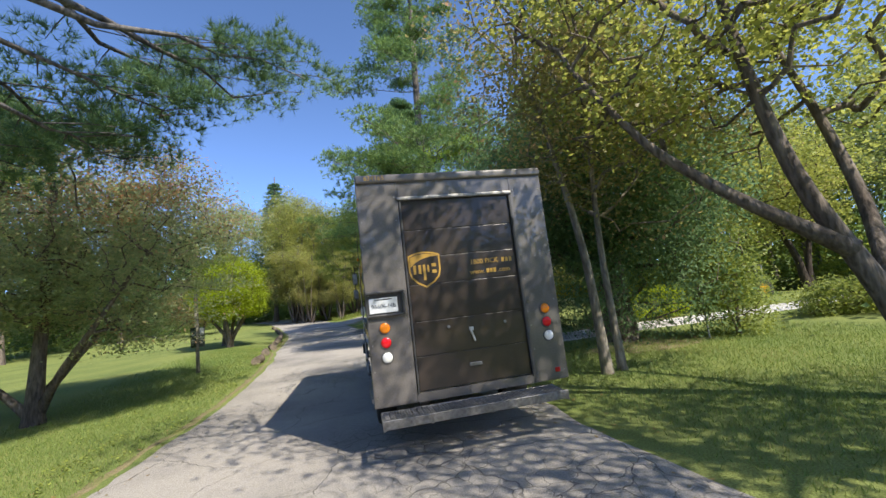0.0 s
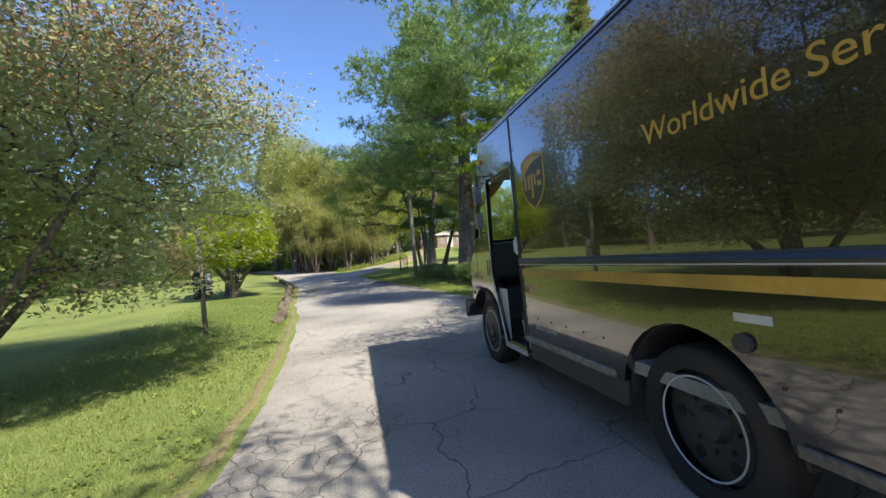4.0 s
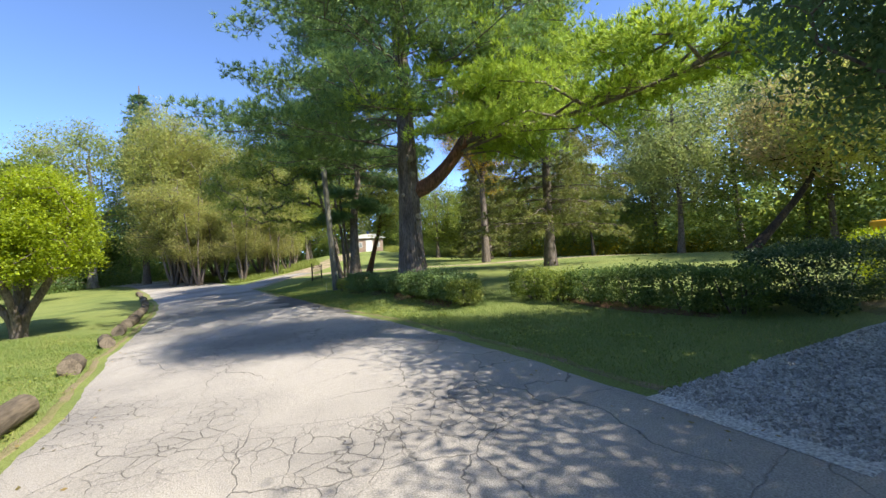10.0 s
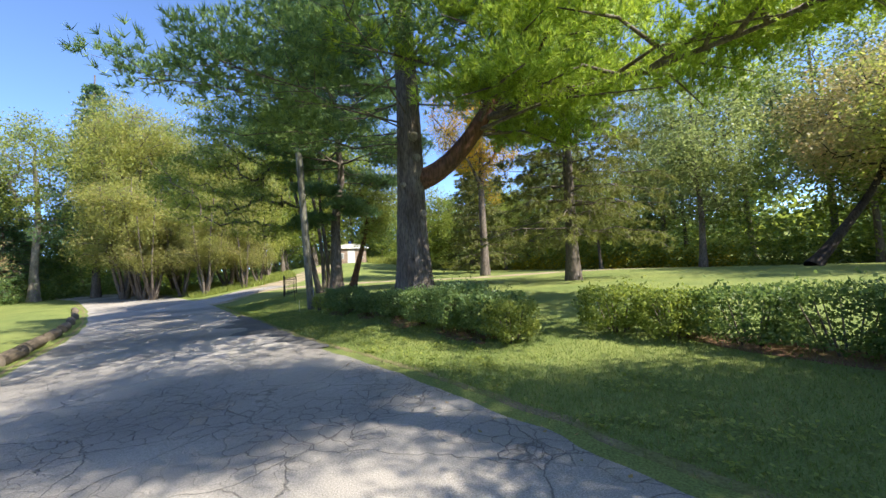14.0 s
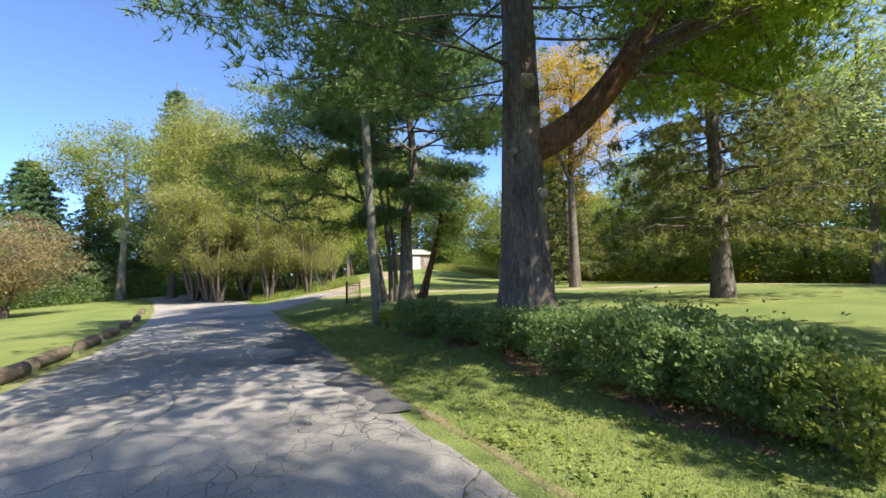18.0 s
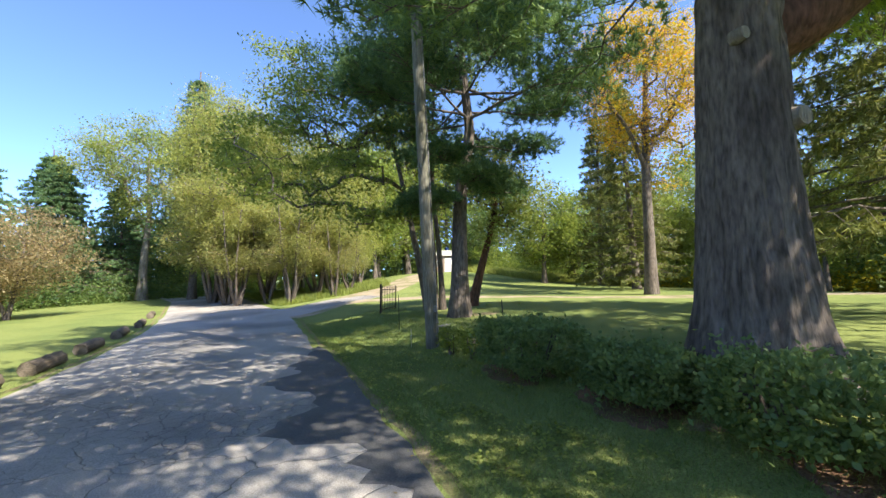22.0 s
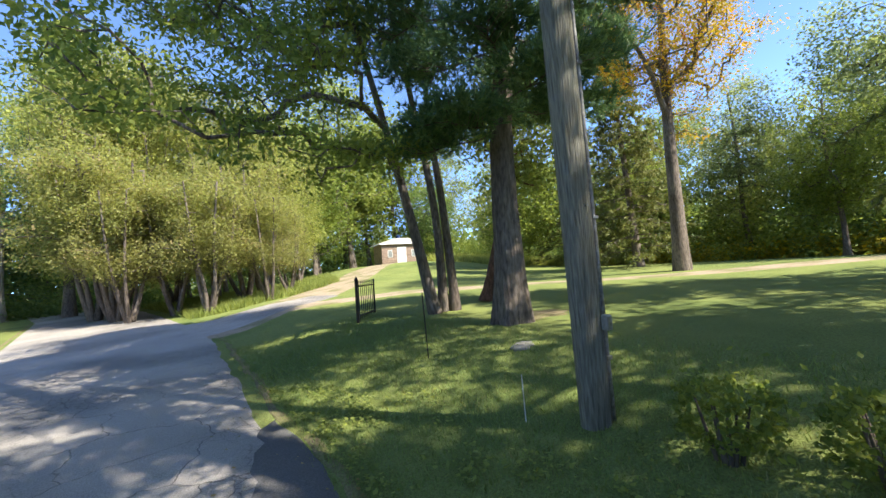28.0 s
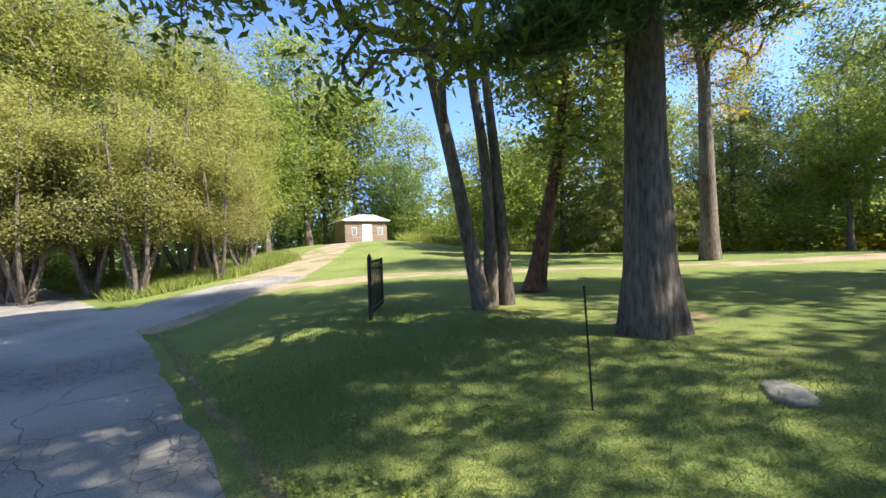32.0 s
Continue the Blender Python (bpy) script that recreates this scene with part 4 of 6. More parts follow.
part("floor_riser", block((0.60, 3.50, 0.605), (0.62, 4.60, 0.79)), STEEL, truck, "steel floor riser")
part("cab_floor", block((0.58, 3.46, 0.78), (W - 0.06, 4.98, 0.82)), STEEL, truck, "worn metal cab floor")
part("white_guard", prism([(4.12, 0.44), (4.16, 0.44), (4.43, 1.03), (4.13, 1.03)], 0, 0.05, 0.06, 0.003), WHITE_PANEL, truck, "white splash panel in the doorway")
part("inner_arch", block((0.06, 4.30, 0.40), (0.58, 5.0, 1.0), 0.02), BLACK_PLASTIC, truck)
waste = part("waste_bin", prism([(3.585, 0.43), (3.68, 0.43), (3.72, 0.72), (3.585, 0.74)], 0, 0.04, 0.2, 0.008), WHITE_PANEL, truck, "white waste bin on the cab step")
part("bin_flap", prism([(3.58, 0.745), (3.728, 0.722), (3.735, 0.80), (3.58, 0.83)], 0, 0.035, 0.205, 0.006), BLACK_RUBBER, waste, "black bin flap")
part("dashboard", block((0.06, 4.62, 1.12), (W - 0.06, 5.02, 1.60), 0.06, 3), BLACK_PLASTIC, truck, smooth=True)
part("door_track_box", block((0.05, 3.56, 2.34), (0.2, 4.4, 2.42), 0.02), CAB_DARK, truck)
seat = part("driver_seat", block((0.50, 4.04, 1.36), (0.96, 4.50, 1.47), 0.05, 4), SEAT_CLOTH, truck, "grey cloth driver's seat", True)
part("backrest", block((0.54, 3.90, 1.45), (0.92, 4.04, 1.95), 0.065, 4), BLACK_PLASTIC, seat, smooth=True)
part("seat_pedestal", block((0.64, 4.16, 0.82), (0.84, 4.38, 1.36), 0.02), BLACK_PLASTIC, seat)
part("seat_slide", block((0.53, 4.08, 1.32), (0.93, 4.46, 1.355), 0.006), DULL_STEEL, seat)
part("armrest", block((0.46, 4.02, 1.74), (0.52, 4.28, 1.81), 0.02), BLACK_PLASTIC, seat)
v, f = tubes([[(0.78 + 0.21 * math.cos(a), 4.57 - 0.19 * math.sin(a), 1.88 + 0.11 * math.sin(a)) for a in np.linspace(0, 2 * math.pi, 41)]], [[0.016] * 41], 8)
steer = solid("steering_wheel", v, f, BLACK_PLASTIC, truck, "black steering wheel", True)
part("spokes", join(rod((0.57, 4.57, 1.88), (0.99, 4.57, 1.88), 0.012), rod((0.78, 4.57, 1.88), (0.78, 4.75, 1.78), 0.012), rod((0.78, 4.56, 1.895), (0.78, 4.60, 1.83), 0.05, 0.055, 16)), BLACK_PLASTIC, steer)
part("steering_column", rod((0.78, 4.59, 1.86), (0.78, 4.85, 1.1), 0.06, 0.09, 14), BLACK_PLASTIC, truck)
part("gear_lever", rod((0.68, 4.3, 0.8), (0.62, 4.2, 1.2), 0.02, 0.015), BLACK_PLASTIC, truck)
part("handbrake", prism([(3.66, 0.82), (3.72, 0.82), (3.86, 1.16), (3.81, 1.18)], 0, 0.60, 0.63, 0.004), BLACK_PLASTIC, truck)
part("headliner", block((0.05, 3.46, H - 0.12), (W - 0.05, 4.5, H - 0.065)), CAB_DARK, truck)
part("screen", block((0.95, 4.40, 2.30), (1.22, 4.43, 2.44), 0.008), BLACK_PLASTIC, truck, "small black screen under the cab roof")
part("overhead_box", block((0.10, 4.46, 2.40), (W - 0.1, 4.62, 2.62), 0.03), CAB_DARK, truck)
for x, z in ((0.5, 2.46), (0.75, 2.42)):
    part("notice", block((x, 4.452, z), (x + 0.09, 4.458, z + 0.08)), PAPER, truck)

# ---- trees ----
def blades(centres, along, side, length, width, fold=0.0):
    """Kite-shaped leaves: verts and quads."""
    n = len(centres)
    l, w = length[:, None], width[:, None]
    up = np.cross(along, side)
    tip, tail = centres + along * l * 0.5, centres - along * l * 0.5
    mid = centres - along * l * 0.05
    v = np.stack([tail, mid + side * w * 0.5 + up * w * fold, tip, mid - side * w * 0.5 + up * w * fold], 1).reshape(-1, 3)
    return v, np.arange(n * 4).reshape(n, 4)


def unit(v):
    return v / (np.linalg.norm(v, axis=-1, keepdims=True) + 1e-9)


def leaves_in(rng, centres, per, spread, flat, size, droop=0.3, aspect=0.55):
    n = len(centres) * per
    c = np.repeat(centres, per, 0) + np.clip(rng.normal(size=(n, 3)), -2.2, 2.2) * np.array([spread, spread, spread * flat])
    along = rng.normal(size=(n, 3))
    along[:, 2] = along[:, 2] * 0.5 - droop
    along = unit(along)
    side = unit(np.cross(along, rng.normal(size=(n, 3)) * 0.6 + np.array([0, 0, 1.0])))
    length = size * rng.uniform(0.6, 1.3, n)
    return blades(c, along, side, length, length * aspect, 0.12)


def branches_to(rng, trunk, trunk_r, centres, twig=0.012, start=0.25, sag=0.06):
    """Branches that reach out from the trunk to every clump, each from the nearest wood; paths and radii."""
    n0 = len(trunk)
    nodes = [np.array(p) for p in trunk]
    parent = list(range(-1, n0 - 1))
    lim = int(n0 * start)
    axis = np.array(trunk)
    d = np.min(np.linalg.norm(centres[:, None] - axis[None, lim:], axis=2), axis=1)
    kids = []
    for i in np.argsort(d):
        c = centres[i]
        a = np.array(nodes[lim:])
        v = c - a
        cost = np.linalg.norm(v, axis=1) + 0.9 * np.maximum(0, -v[:, 2]) + 0.02 * np.arange(len(a)) / len(a)
        j = int(np.argmin(cost)) + lim
        p = nodes[j]
        mid = p + (c - p) * 0.5 + rng.normal(size=3) * np.linalg.norm(c - p) * 0.14 + np.array([0, 0, sag * np.linalg.norm(c - p)])
        nodes.append(mid)
        parent.append(j)
        nodes.append(c)
        parent.append(len(nodes) - 2)
        kids.append(len(nodes) - 1)
    load = np.zeros(len(nodes))
    for k in kids:
        while k >= n0:
            load[k] += 1
            k = parent[k]
    paths, radii = [], []
    for k in range(n0, len(nodes)):
        p = parent[k]
        r1 = twig * load[k] ** 0.5
        r0 = min(twig * (load[p] if p >= n0 else load[k] * 1.5) ** 0.5, r1 * 1.35)
        if p < n0:
            r0 = min(r0 * 1.2, trunk_r[p] * 0.8)
        paths.append([nodes[p], nodes[k]])
        radii.append([r0, r1])
    return paths, radii


def in_ellipsoids(rng, shells, count, hollow=0.35):
    """Clump centres spread over ellipsoids, the outer part favoured."""
    vol = np.array([s[3] * s[4] * s[5] for s in shells])
    pick = rng.choice(len(shells), size=count, p=vol / vol.sum())
    s = np.array(shells)[pick]
    d = unit(rng.normal(size=(count, 3)))
    r = rng.uniform(hollow ** 3, 1, count) ** (1 / 3) * rng.uniform(0.85, 1.12, count)
    return s[:, :3] + d * s[:, 3:6] * r[:, None]


def flare(n, r, foot=1.5, top=0.35, power=1.0):
    s = np.linspace(0, 1, n)
    return r * ((1 - s) ** power * (1 - top) + top) * (1 + (foot - 1) * np.exp(-s * n * 0.9))


def broadleaf(name, at, stems, r, shells, clumps, per, leaf, bark, material, label, spread=0.45, flat=0.6, seed=1, twig=0.012, droop=0.3, aspect=0.55, group="", start=0.3, extra=None, hollow=0.35, slim=0.8):
    """A tree at (x, y): stems are polylines relative to the base, shells are crown ellipsoids relative to the base."""
    rng = np.random.default_rng(seed)
    t = anchor(name, at[0], at[1], ground_at(*at) - 0.04)
    tagged(t, label, "tree", group)
    centres = in_ellipsoids(rng, shells, clumps, hollow)
    lines = [bent(s) for s in stems]
    rads = [flare(14, r * (1 if k == 0 else slim), 1.5 if len(lines) == 1 else 1.25) for k in range(len(lines))]
    for ln in lines:
        v, f = tubes([ln], [rads[0] if ln is lines[0] else rads[-1]], 12 if r > 0.12 else 8)
        solid("trunk", v, f, bark, t, smooth=True)
    near = np.argmin(np.stack([np.min(np.linalg.norm(centres[:, None] - ln[None, 4:], axis=2), axis=1) for ln in lines]), 0)
    bp, br = [], []
    for k, ln in enumerate(lines):
        if (near == k).any():
            p, q = branches_to(rng, ln, rads[k], centres[near == k], twig, start)
            bp += p
            br += q
    v, f = tubes(bp, br, 5)
    tagged(solid("branchwork", v, f, bark, t, smooth=True), kind="stuff")
    v, f = leaves_in(rng, centres, per, spread, flat, leaf, droop, aspect)
    tagged(solid("crown", v, f, material, t), kind="stuff")
    if extra:
        mat2, share = extra
        c2 = centres[centres[:, 2] + rng.normal(size=len(centres)) * 0.5 > np.quantile(centres[:, 2], 1 - share)]
        v, f = leaves_in(rng, c2, int(per * 0.6), spread, flat, leaf, droop, aspect)
        tagged(solid("crown", v, f, mat2, t, "leaves of another tone"), kind="stuff")
    return t


def tufts(rng, pos, direction, per, length, width, cone=0.75):
    """Needle bunches: thin triangles fanning out of every point."""
    n = len(pos) * per
    p = np.repeat(pos, per, 0)
    d = unit(np.repeat(direction, per, 0) + rng.normal(size=(n, 3)) * cone)
    s = unit(np.cross(d, rng.normal(size=(n, 3)))) * width * 0.5
    l = (length * rng.uniform(0.7, 1.2, n))[:, None]
    v = np.stack([p - s, p + s, p + d * l], 1).reshape(-1, 3)
    return v, np.arange(n * 3).reshape(n, 3)


def cushion(rng, tip, out, count, size, thick=0.42):
    """Needle bunches of one flattened pad at a twig's end: a dense, lobed dome above a hollow underside."""
    q = unit(rng.normal(size=(count, 3))) * rng.uniform(0.45, 1, (count, 1)) ** 0.6
    q[:, 2] = np.abs(q[:, 2]) - 0.3 * rng.random(count)
    lobe = 1 + 0.22 * np.sin(3 * np.arctan2(q[:, 1], q[:, 0]) + rng.uniform(0, 6.28))
    c = tip + q * np.array([size, size, size * thick]) * lobe[:, None] - out * size * 0.35
    return c, unit(q + np.array([0, 0, 0.55]) + out * 0.35)


def conifer(name, at, trunk, r, limbs, material, bark, label, seed=1, per=9, twigs=9, bunches=9, needle=0.2, width=0.018, droop=0.0, spray=0.55, plume=0.35, hang=0.0, trunk_label="", foot=1.5, group="", limb_r=0.05, inner=0.35, single=0, furrow=0.0, pad=0.0, fine=0.0):
    """A needle tree. limbs: rows of height, azimuth in degrees, length, rise; foliage lies on side twigs of every limb."""
    rng = np.random.default_rng(seed)
    t = anchor(name, at[0], at[1], ground_at(*at) - 0.04)
    tagged(t, label, "tree", group)
    line = bent(trunk, 18)
    rad = flare(18, r, foot, 0.2)
    if furrow:
        steps = np.linspace(0, 1, 150)
        ln = np.stack([np.interp(steps, np.linspace(0, 1, 18), line[:, c]) for c in range(3)], 1)
        sides = 96
        v, f = tubes([ln], [np.interp(steps, np.linspace(0, 1, 18), rad)], sides)
        out = v - np.repeat(ln, sides, 0)
        for i in range(len(v)):
            d = out[i].copy()
            m = np.linalg.norm(d) + 1e-6
            d /= m
            z = v[i][2]
            ridge = 1 - abs(noise.noise(Vector((d[0] * 5.5, d[1] * 5.5, z * 0.75)))) * 2.4 - 0.5 * abs(noise.noise(Vector((d[0] * 11, d[1] * 11, z * 2.2))))
            foot2 = 0.16 * math.exp(-max(0, z) * 2.2) * math.sin(math.atan2(d[1], d[0]) * 5 + 1)
            v[i] += d * (furrow * ridge + foot2 * m)
    else:
        v, f = tubes([line], [rad], 16 if r > 0.2 else 10)
    solid("trunk", v, f, bark, t, trunk_label, True)
    paths, radii, pos, way = [], [], [], []
    for z, az, length, rise in limbs:
        a = radians(az)
        k = np.argmin(abs(line[:, 2] - z))
        p0 = line[k].copy()
        p0[2] = z
        out = np.array([math.sin(a), math.cos(a), 0.0])
        s = np.linspace(0, 1, 7)
        wob = rng.normal(size=(7, 3)) * 0.03 * length * s[:, None]
        pts = p0 + out * (length * s)[:, None] + np.array([0, 0, 1.0]) * (rise * s + droop * length * (s ** 2 - s * 0.3))[:, None] + wob
        paths.append(pts)
        radii.append(np.maximum(0.012, limb_r * (length / 4) * (1 - 0.85 * s)))
        lat = np.array([out[1], -out[0], 0])
        for q in range(twigs):
            u = inner + (1 - inner) * (q + rng.random()) / twigs
            b = np.array([np.interp(u, s, pts[:, c]) for c in range(3)])
            sgn = 1 if q % 2 else -1
            tl = spray * length * (1.05 - u * 0.75) * rng.uniform(0.6, 1.2) * 0.5 + plume
            d = unit(out * rng.uniform(0.5, 1.0) + lat * sgn * rng.uniform(0.5, 1.0) + np.array([0, 0, rng.uniform(-0.1, 0.35) - hang]))
            e = b + d * tl
            paths.append([b, (b + e) / 2 + np.array([0, 0, 0.03]), e])
            radii.append([0.012, 0.009, 0.005])
            if pad:
                c, aim = cushion(rng, e, d, bunches, pad * rng.uniform(0.65, 1.2), 0.55)
                pos.append(c)
                way.append(aim)
                continue
            w = rng.uniform(0.1, 1.05, bunches)
            c = b + d * (tl * w)[:, None] + rng.normal(size=(bunches, 3)) * np.array([plume, plume, plume * 0.45]) * 0.5
            pos.append(c)
            way.append(unit(d * 0.8 + np.array([0, 0, 0.35 - hang]) + rng.normal(size=(bunches, 3)) * 0.35))
    two = [(p, q) for p, q in zip(paths, radii) if len(p) == 3]
    big = [(p, q) for p, q in zip(paths, radii) if len(p) != 3]
    big.sort(key=lambda pq: pq[0][0][2])
    for p, q in big[:single]:
        v, f = tubes([p], [q], 7)
        solid("limb", v, f, bark, t, smooth=True)
    if big[single:]:
        v, f = tubes([p for p, _ in big[single:]], [q for _, q in big[single:]], 6)
        tagged(solid("upper_limb", v, f, bark, t, smooth=True), kind="stuff")
    v, f = tubes([p for p, _ in two], [q for _, q in two], 4)
    tagged(solid("twig_growth", v, f, bark, t), kind="stuff")
    pos, way = np.concatenate(pos), np.concatenate(way)
    low = pos[:, 2] < fine
    if fine:
        v, f = tufts(rng, pos[low], way[low], int(per * 1.4), needle * 0.95, width * 0.75)
        tagged(solid("lower_crown", v, f, material, t), kind="stuff")
    v, f = tufts(rng, pos[~low], way[~low], per, needle, width)
    tagged(solid("crown", v, f, material, t), kind="stuff")
    return t


def whorls(rng, low, high, step, longest, shape, rise=0.1, per=5, skip=0.0):
    """Rows of limbs in whorls from low to high; shape(s) scales their length."""
    rows = []
    z = low
    while z < high:
        s = (z - low) / (high - low)
        a0 = rng.uniform(0, 360)
        for k in range(per):
            if rng.random() >= skip:
                rows.append((z + rng.uniform(-0.3, 0.3) * step, a0 + k * 360 / per + rng.uniform(-20, 20), longest * shape(s) * rng.uniform(0.75, 1.15), rise * longest * rng.uniform(0.3, 1.4)))
        z += step
    return rows

rng0 = np.random.default_rng(5)
# the big white pine by the hedge
limbs = whorls(rng0, 7.2, 23.5, 1.5, 7.6, lambda s: (1 - s) ** 0.6 * (0.8 + 0.2 * math.sin(s * 17)), 0.05, 5, 0.2)
# Limbs here above 8 m are added to shade the lane and verge.
limbs += [(4.6, 275, 4.4, -0.1), (5.0, 245, 5.2, 0.2), (5.0, 310, 4.8, 0.1), (5.4, 215, 5.6, 0.4), (5.4, 15, 6.0, 0.3), (5.9, 340, 6.4, 0.6), (5.2, 262, 6.2, 0.2), (6.4, 100, 6.6, 0.5), (7.2, 125, 6.6, 0.4), (6.8, 75, 6.2, 0.4), (6.2, 290, 7.2, 0.6), (5.8, 100, 6.2, 0.2), (7.0, 174, 8.0, 0.0), (7.5, 196, 6.8, 0.2), (8.6, 187, 8.4, 0.2), (9.4, 203, 8.2, 0.2), (9.5, 100, 6.4, 0.2), (10.5, 122, 6.4, 0.2), (9.0, 173, 8.4, 0.2), (7.2, 215, 6.8, 0.0), (7.6, 212, 7.4, 0.2)]
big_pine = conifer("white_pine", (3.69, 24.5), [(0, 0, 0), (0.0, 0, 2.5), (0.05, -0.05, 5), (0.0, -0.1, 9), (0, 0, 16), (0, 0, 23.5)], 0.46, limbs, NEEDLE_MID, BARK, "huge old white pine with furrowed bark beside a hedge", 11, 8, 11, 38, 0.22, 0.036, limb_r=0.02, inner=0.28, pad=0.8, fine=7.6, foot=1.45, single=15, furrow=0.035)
arm = bent([(0.15, 0, 3.55), (0.75, -0.3, 3.75), (1.5, -0.7, 4.5), (2.1, -1.1, 5.5), (2.6, -1.5, 6.9), (3.1, -1.5, 8.6), (3.3, -1.4, 10.2)], 18)
v, f = tubes([arm], [np.linspace(0.32, 0.09, 18)], 14)
solid("limb", v, f, BARK_RED, big_pine, "thick reddish limb curving up from the trunk", True)
# its foliage: boughs leaving the great limb, their needles coloured brighter for sun
sub_paths, sub_pos, sub_way = [], [], []
arm2 = bent([(1.95, -1.0, 5.25), (2.8, -2.6, 5.3), (3.5, -4.6, 5.1), (4.2, -6.8, 5.1), (4.7, -8.8, 5.3)], 18)
v, f = tubes([arm2], [np.linspace(0.10, 0.025, 18)], 10)
solid("limb", v, f, BARK, big_pine, "long limb reaching out over the lawn", True)
for k in range(64):
    on = arm if k < 34 else arm2
    s = 0.36 + 0.64 * k / 34 if k < 34 else 0.15 + 0.85 * (k - 34) / 30
    b = np.array([np.interp(s, np.linspace(0, 1, 18), on[:, c]) for c in range(3)])
    a = radians(rng0.uniform(45, 135) if k % 2 else rng0.uniform(120, 290))
    out = np.array([math.sin(a), math.cos(a), 0])
    ln = rng0.uniform(2.6, 5.4) * (1.1 - 0.4 * s) * (1 if k < 34 else 0.68)
    e = b + out * ln + np.array([0, 0, rng0.uniform(-0.7, 0.9)])
    m1 = (b + e) / 2 + np.array([0, 0, 0.35])
    sub_paths.append([b, m1, e])
    for q in range(8):
        u = 0.35 + 0.65 * (q + rng0.random()) / 8
        c = b + (e - b) * u + np.array([0, 0, 0.6 * u * (1 - u)])
        lat = np.array([out[1], -out[0], 0]) * (1 if q % 2 else -1)
        d = unit(out * 0.7 + lat * rng0.uniform(0.5, 1) + np.array([0, 0, 0.15]))
        cc, aim = cushion(rng0, c + d * rng0.uniform(0.3, 0.9), d, 34, rng0.uniform(0.5, 0.85), 0.5)
        sub_pos.append(cc)
        sub_way.append(aim)
for p in sub_paths:
    v, f = tubes([p], [[0.055, 0.035, 0.012]], 6)
    solid("bough", v, f, BARK, big_pine, smooth=True)
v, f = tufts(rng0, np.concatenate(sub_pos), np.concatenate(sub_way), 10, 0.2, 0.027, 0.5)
tagged(solid("bough_foliage", v, f, NEEDLE_SUNLIT, big_pine), kind="stuff")
for x, y, z, r in ((0.02, -0.42, 4.75, 0.12), (0.08, -0.42, 4.15, 0.1), (0.2, -0.41, 2.6, 0.09), (-0.3, -0.3, 3.4, 0.06)):
    part("branch_scar", join(rod((x, y + 0.08, z), (x, y - 0.05, z), r * 1.25, r, 16), rod((x, y - 0.045, z), (x, y - 0.052, z), r * 0.8, r * 0.75, 14)), BARK_PALE, big_pine, "pale round scar of a cut branch")
# second pine behind the pole
limbs = whorls(rng0, 6.2, 18, 0.9, 3.9, lambda s: (1 - s) ** 0.5, 0.03, 6, 0.2) + [(3.6, 250, 1.5, -0.2), (4.1, 180, 1.7, -0.1), (3.5, 290, 1.6, -0.3), (3.9, 120, 1.4, -0.1), (4.6, 220, 1.9, -0.1), (4.4, 40, 1.5, 0), (5.2, 320, 2.4, 0), (5.4, 90, 2.4, 0)]
conifer("white_pine", (3.3, 33.35), [(0, 0, 0), (0, 0, 2.2), (0.02, 0, 4.1), (0.46, 0, 5.7), (0.2, 0, 7.2), (0, 0, 10), (0, 0, 18)], 0.25, limbs, NEEDLE_DARK, BARK, "bent white pine with flaking bark on the lawn", 12, 7, 13, 40, 0.2, 0.036, single=10, furrow=0.018, pad=0.7, fine=7.0)
# near pine on the left bank
limbs = [(5.6, 25, 5.0, 0.6), (5.2, 38, 4.6, 1.2), (4.6, 350, 3.4, 0.5), (5.0, 320, 3.8, 0.5), (5.9, 5, 5.0, 0.8), (6.4, 60, 3.6, 1.2), (4.2, 5, 3.2, 0.2), (4.0, 335, 3.0, 0.0), (4.9, 20, 3.2, 0.1)] + whorls(rng0, 7.5, 12.5, 1.8, 2.2, lambda s: (1 - s) ** 0.5, 0.08, 4, 0.4)
conifer("white_pine", (-4.25, 4.0), [(0, 0, 0), (0.12, 0, 2), (0.35, 0.1, 5), (0.5, 0.2, 9), (0.5, 0.2, 12.5)], 0.33, limbs, NEEDLE_DARK, BARK_GREY, "leaning white pine with scaly grey bark at the lawn's edge", 13, 16, 10, 40, 0.17, 0.012, single=10, furrow=0.02, pad=0.5)


def spruce(at, h, spread, seed, label, low=1.2, mat=SPRUCE, dense=1.0, per=8, width=0.075):
    r = np.random.default_rng(seed)
    return conifer("norway_spruce", at, [(0, 0, 0), (0.03, 0, h * 0.5), (0, 0, h)], 0.011 * h + 0.07, whorls(r, low, h - 0.5, 0.62, spread, lambda s: (1 - s) ** 0.85 + 0.06, 0.0, 6), mat, BARK, label, seed, per, int(8 * dense), 6, 0.25, width, -0.16, 0.6, 0.26, 0.7, inner=0.15)


spruce((12.2, 27.2), 17, 4.0, 21, "drooping Norway spruce on the sunny lawn", 2.2, per=18, width=0.032)
slender = spruce((21.0, 51), 15, 3.0, 22, "dark slender spruce before the woods", 1.2, dense=0.8)
copy_thing(slender, pose(17.8, 43, ground_at(17.8, 43) - 0.04, 0, 0, 80) @ Matrix.Scale(0.92, 4))
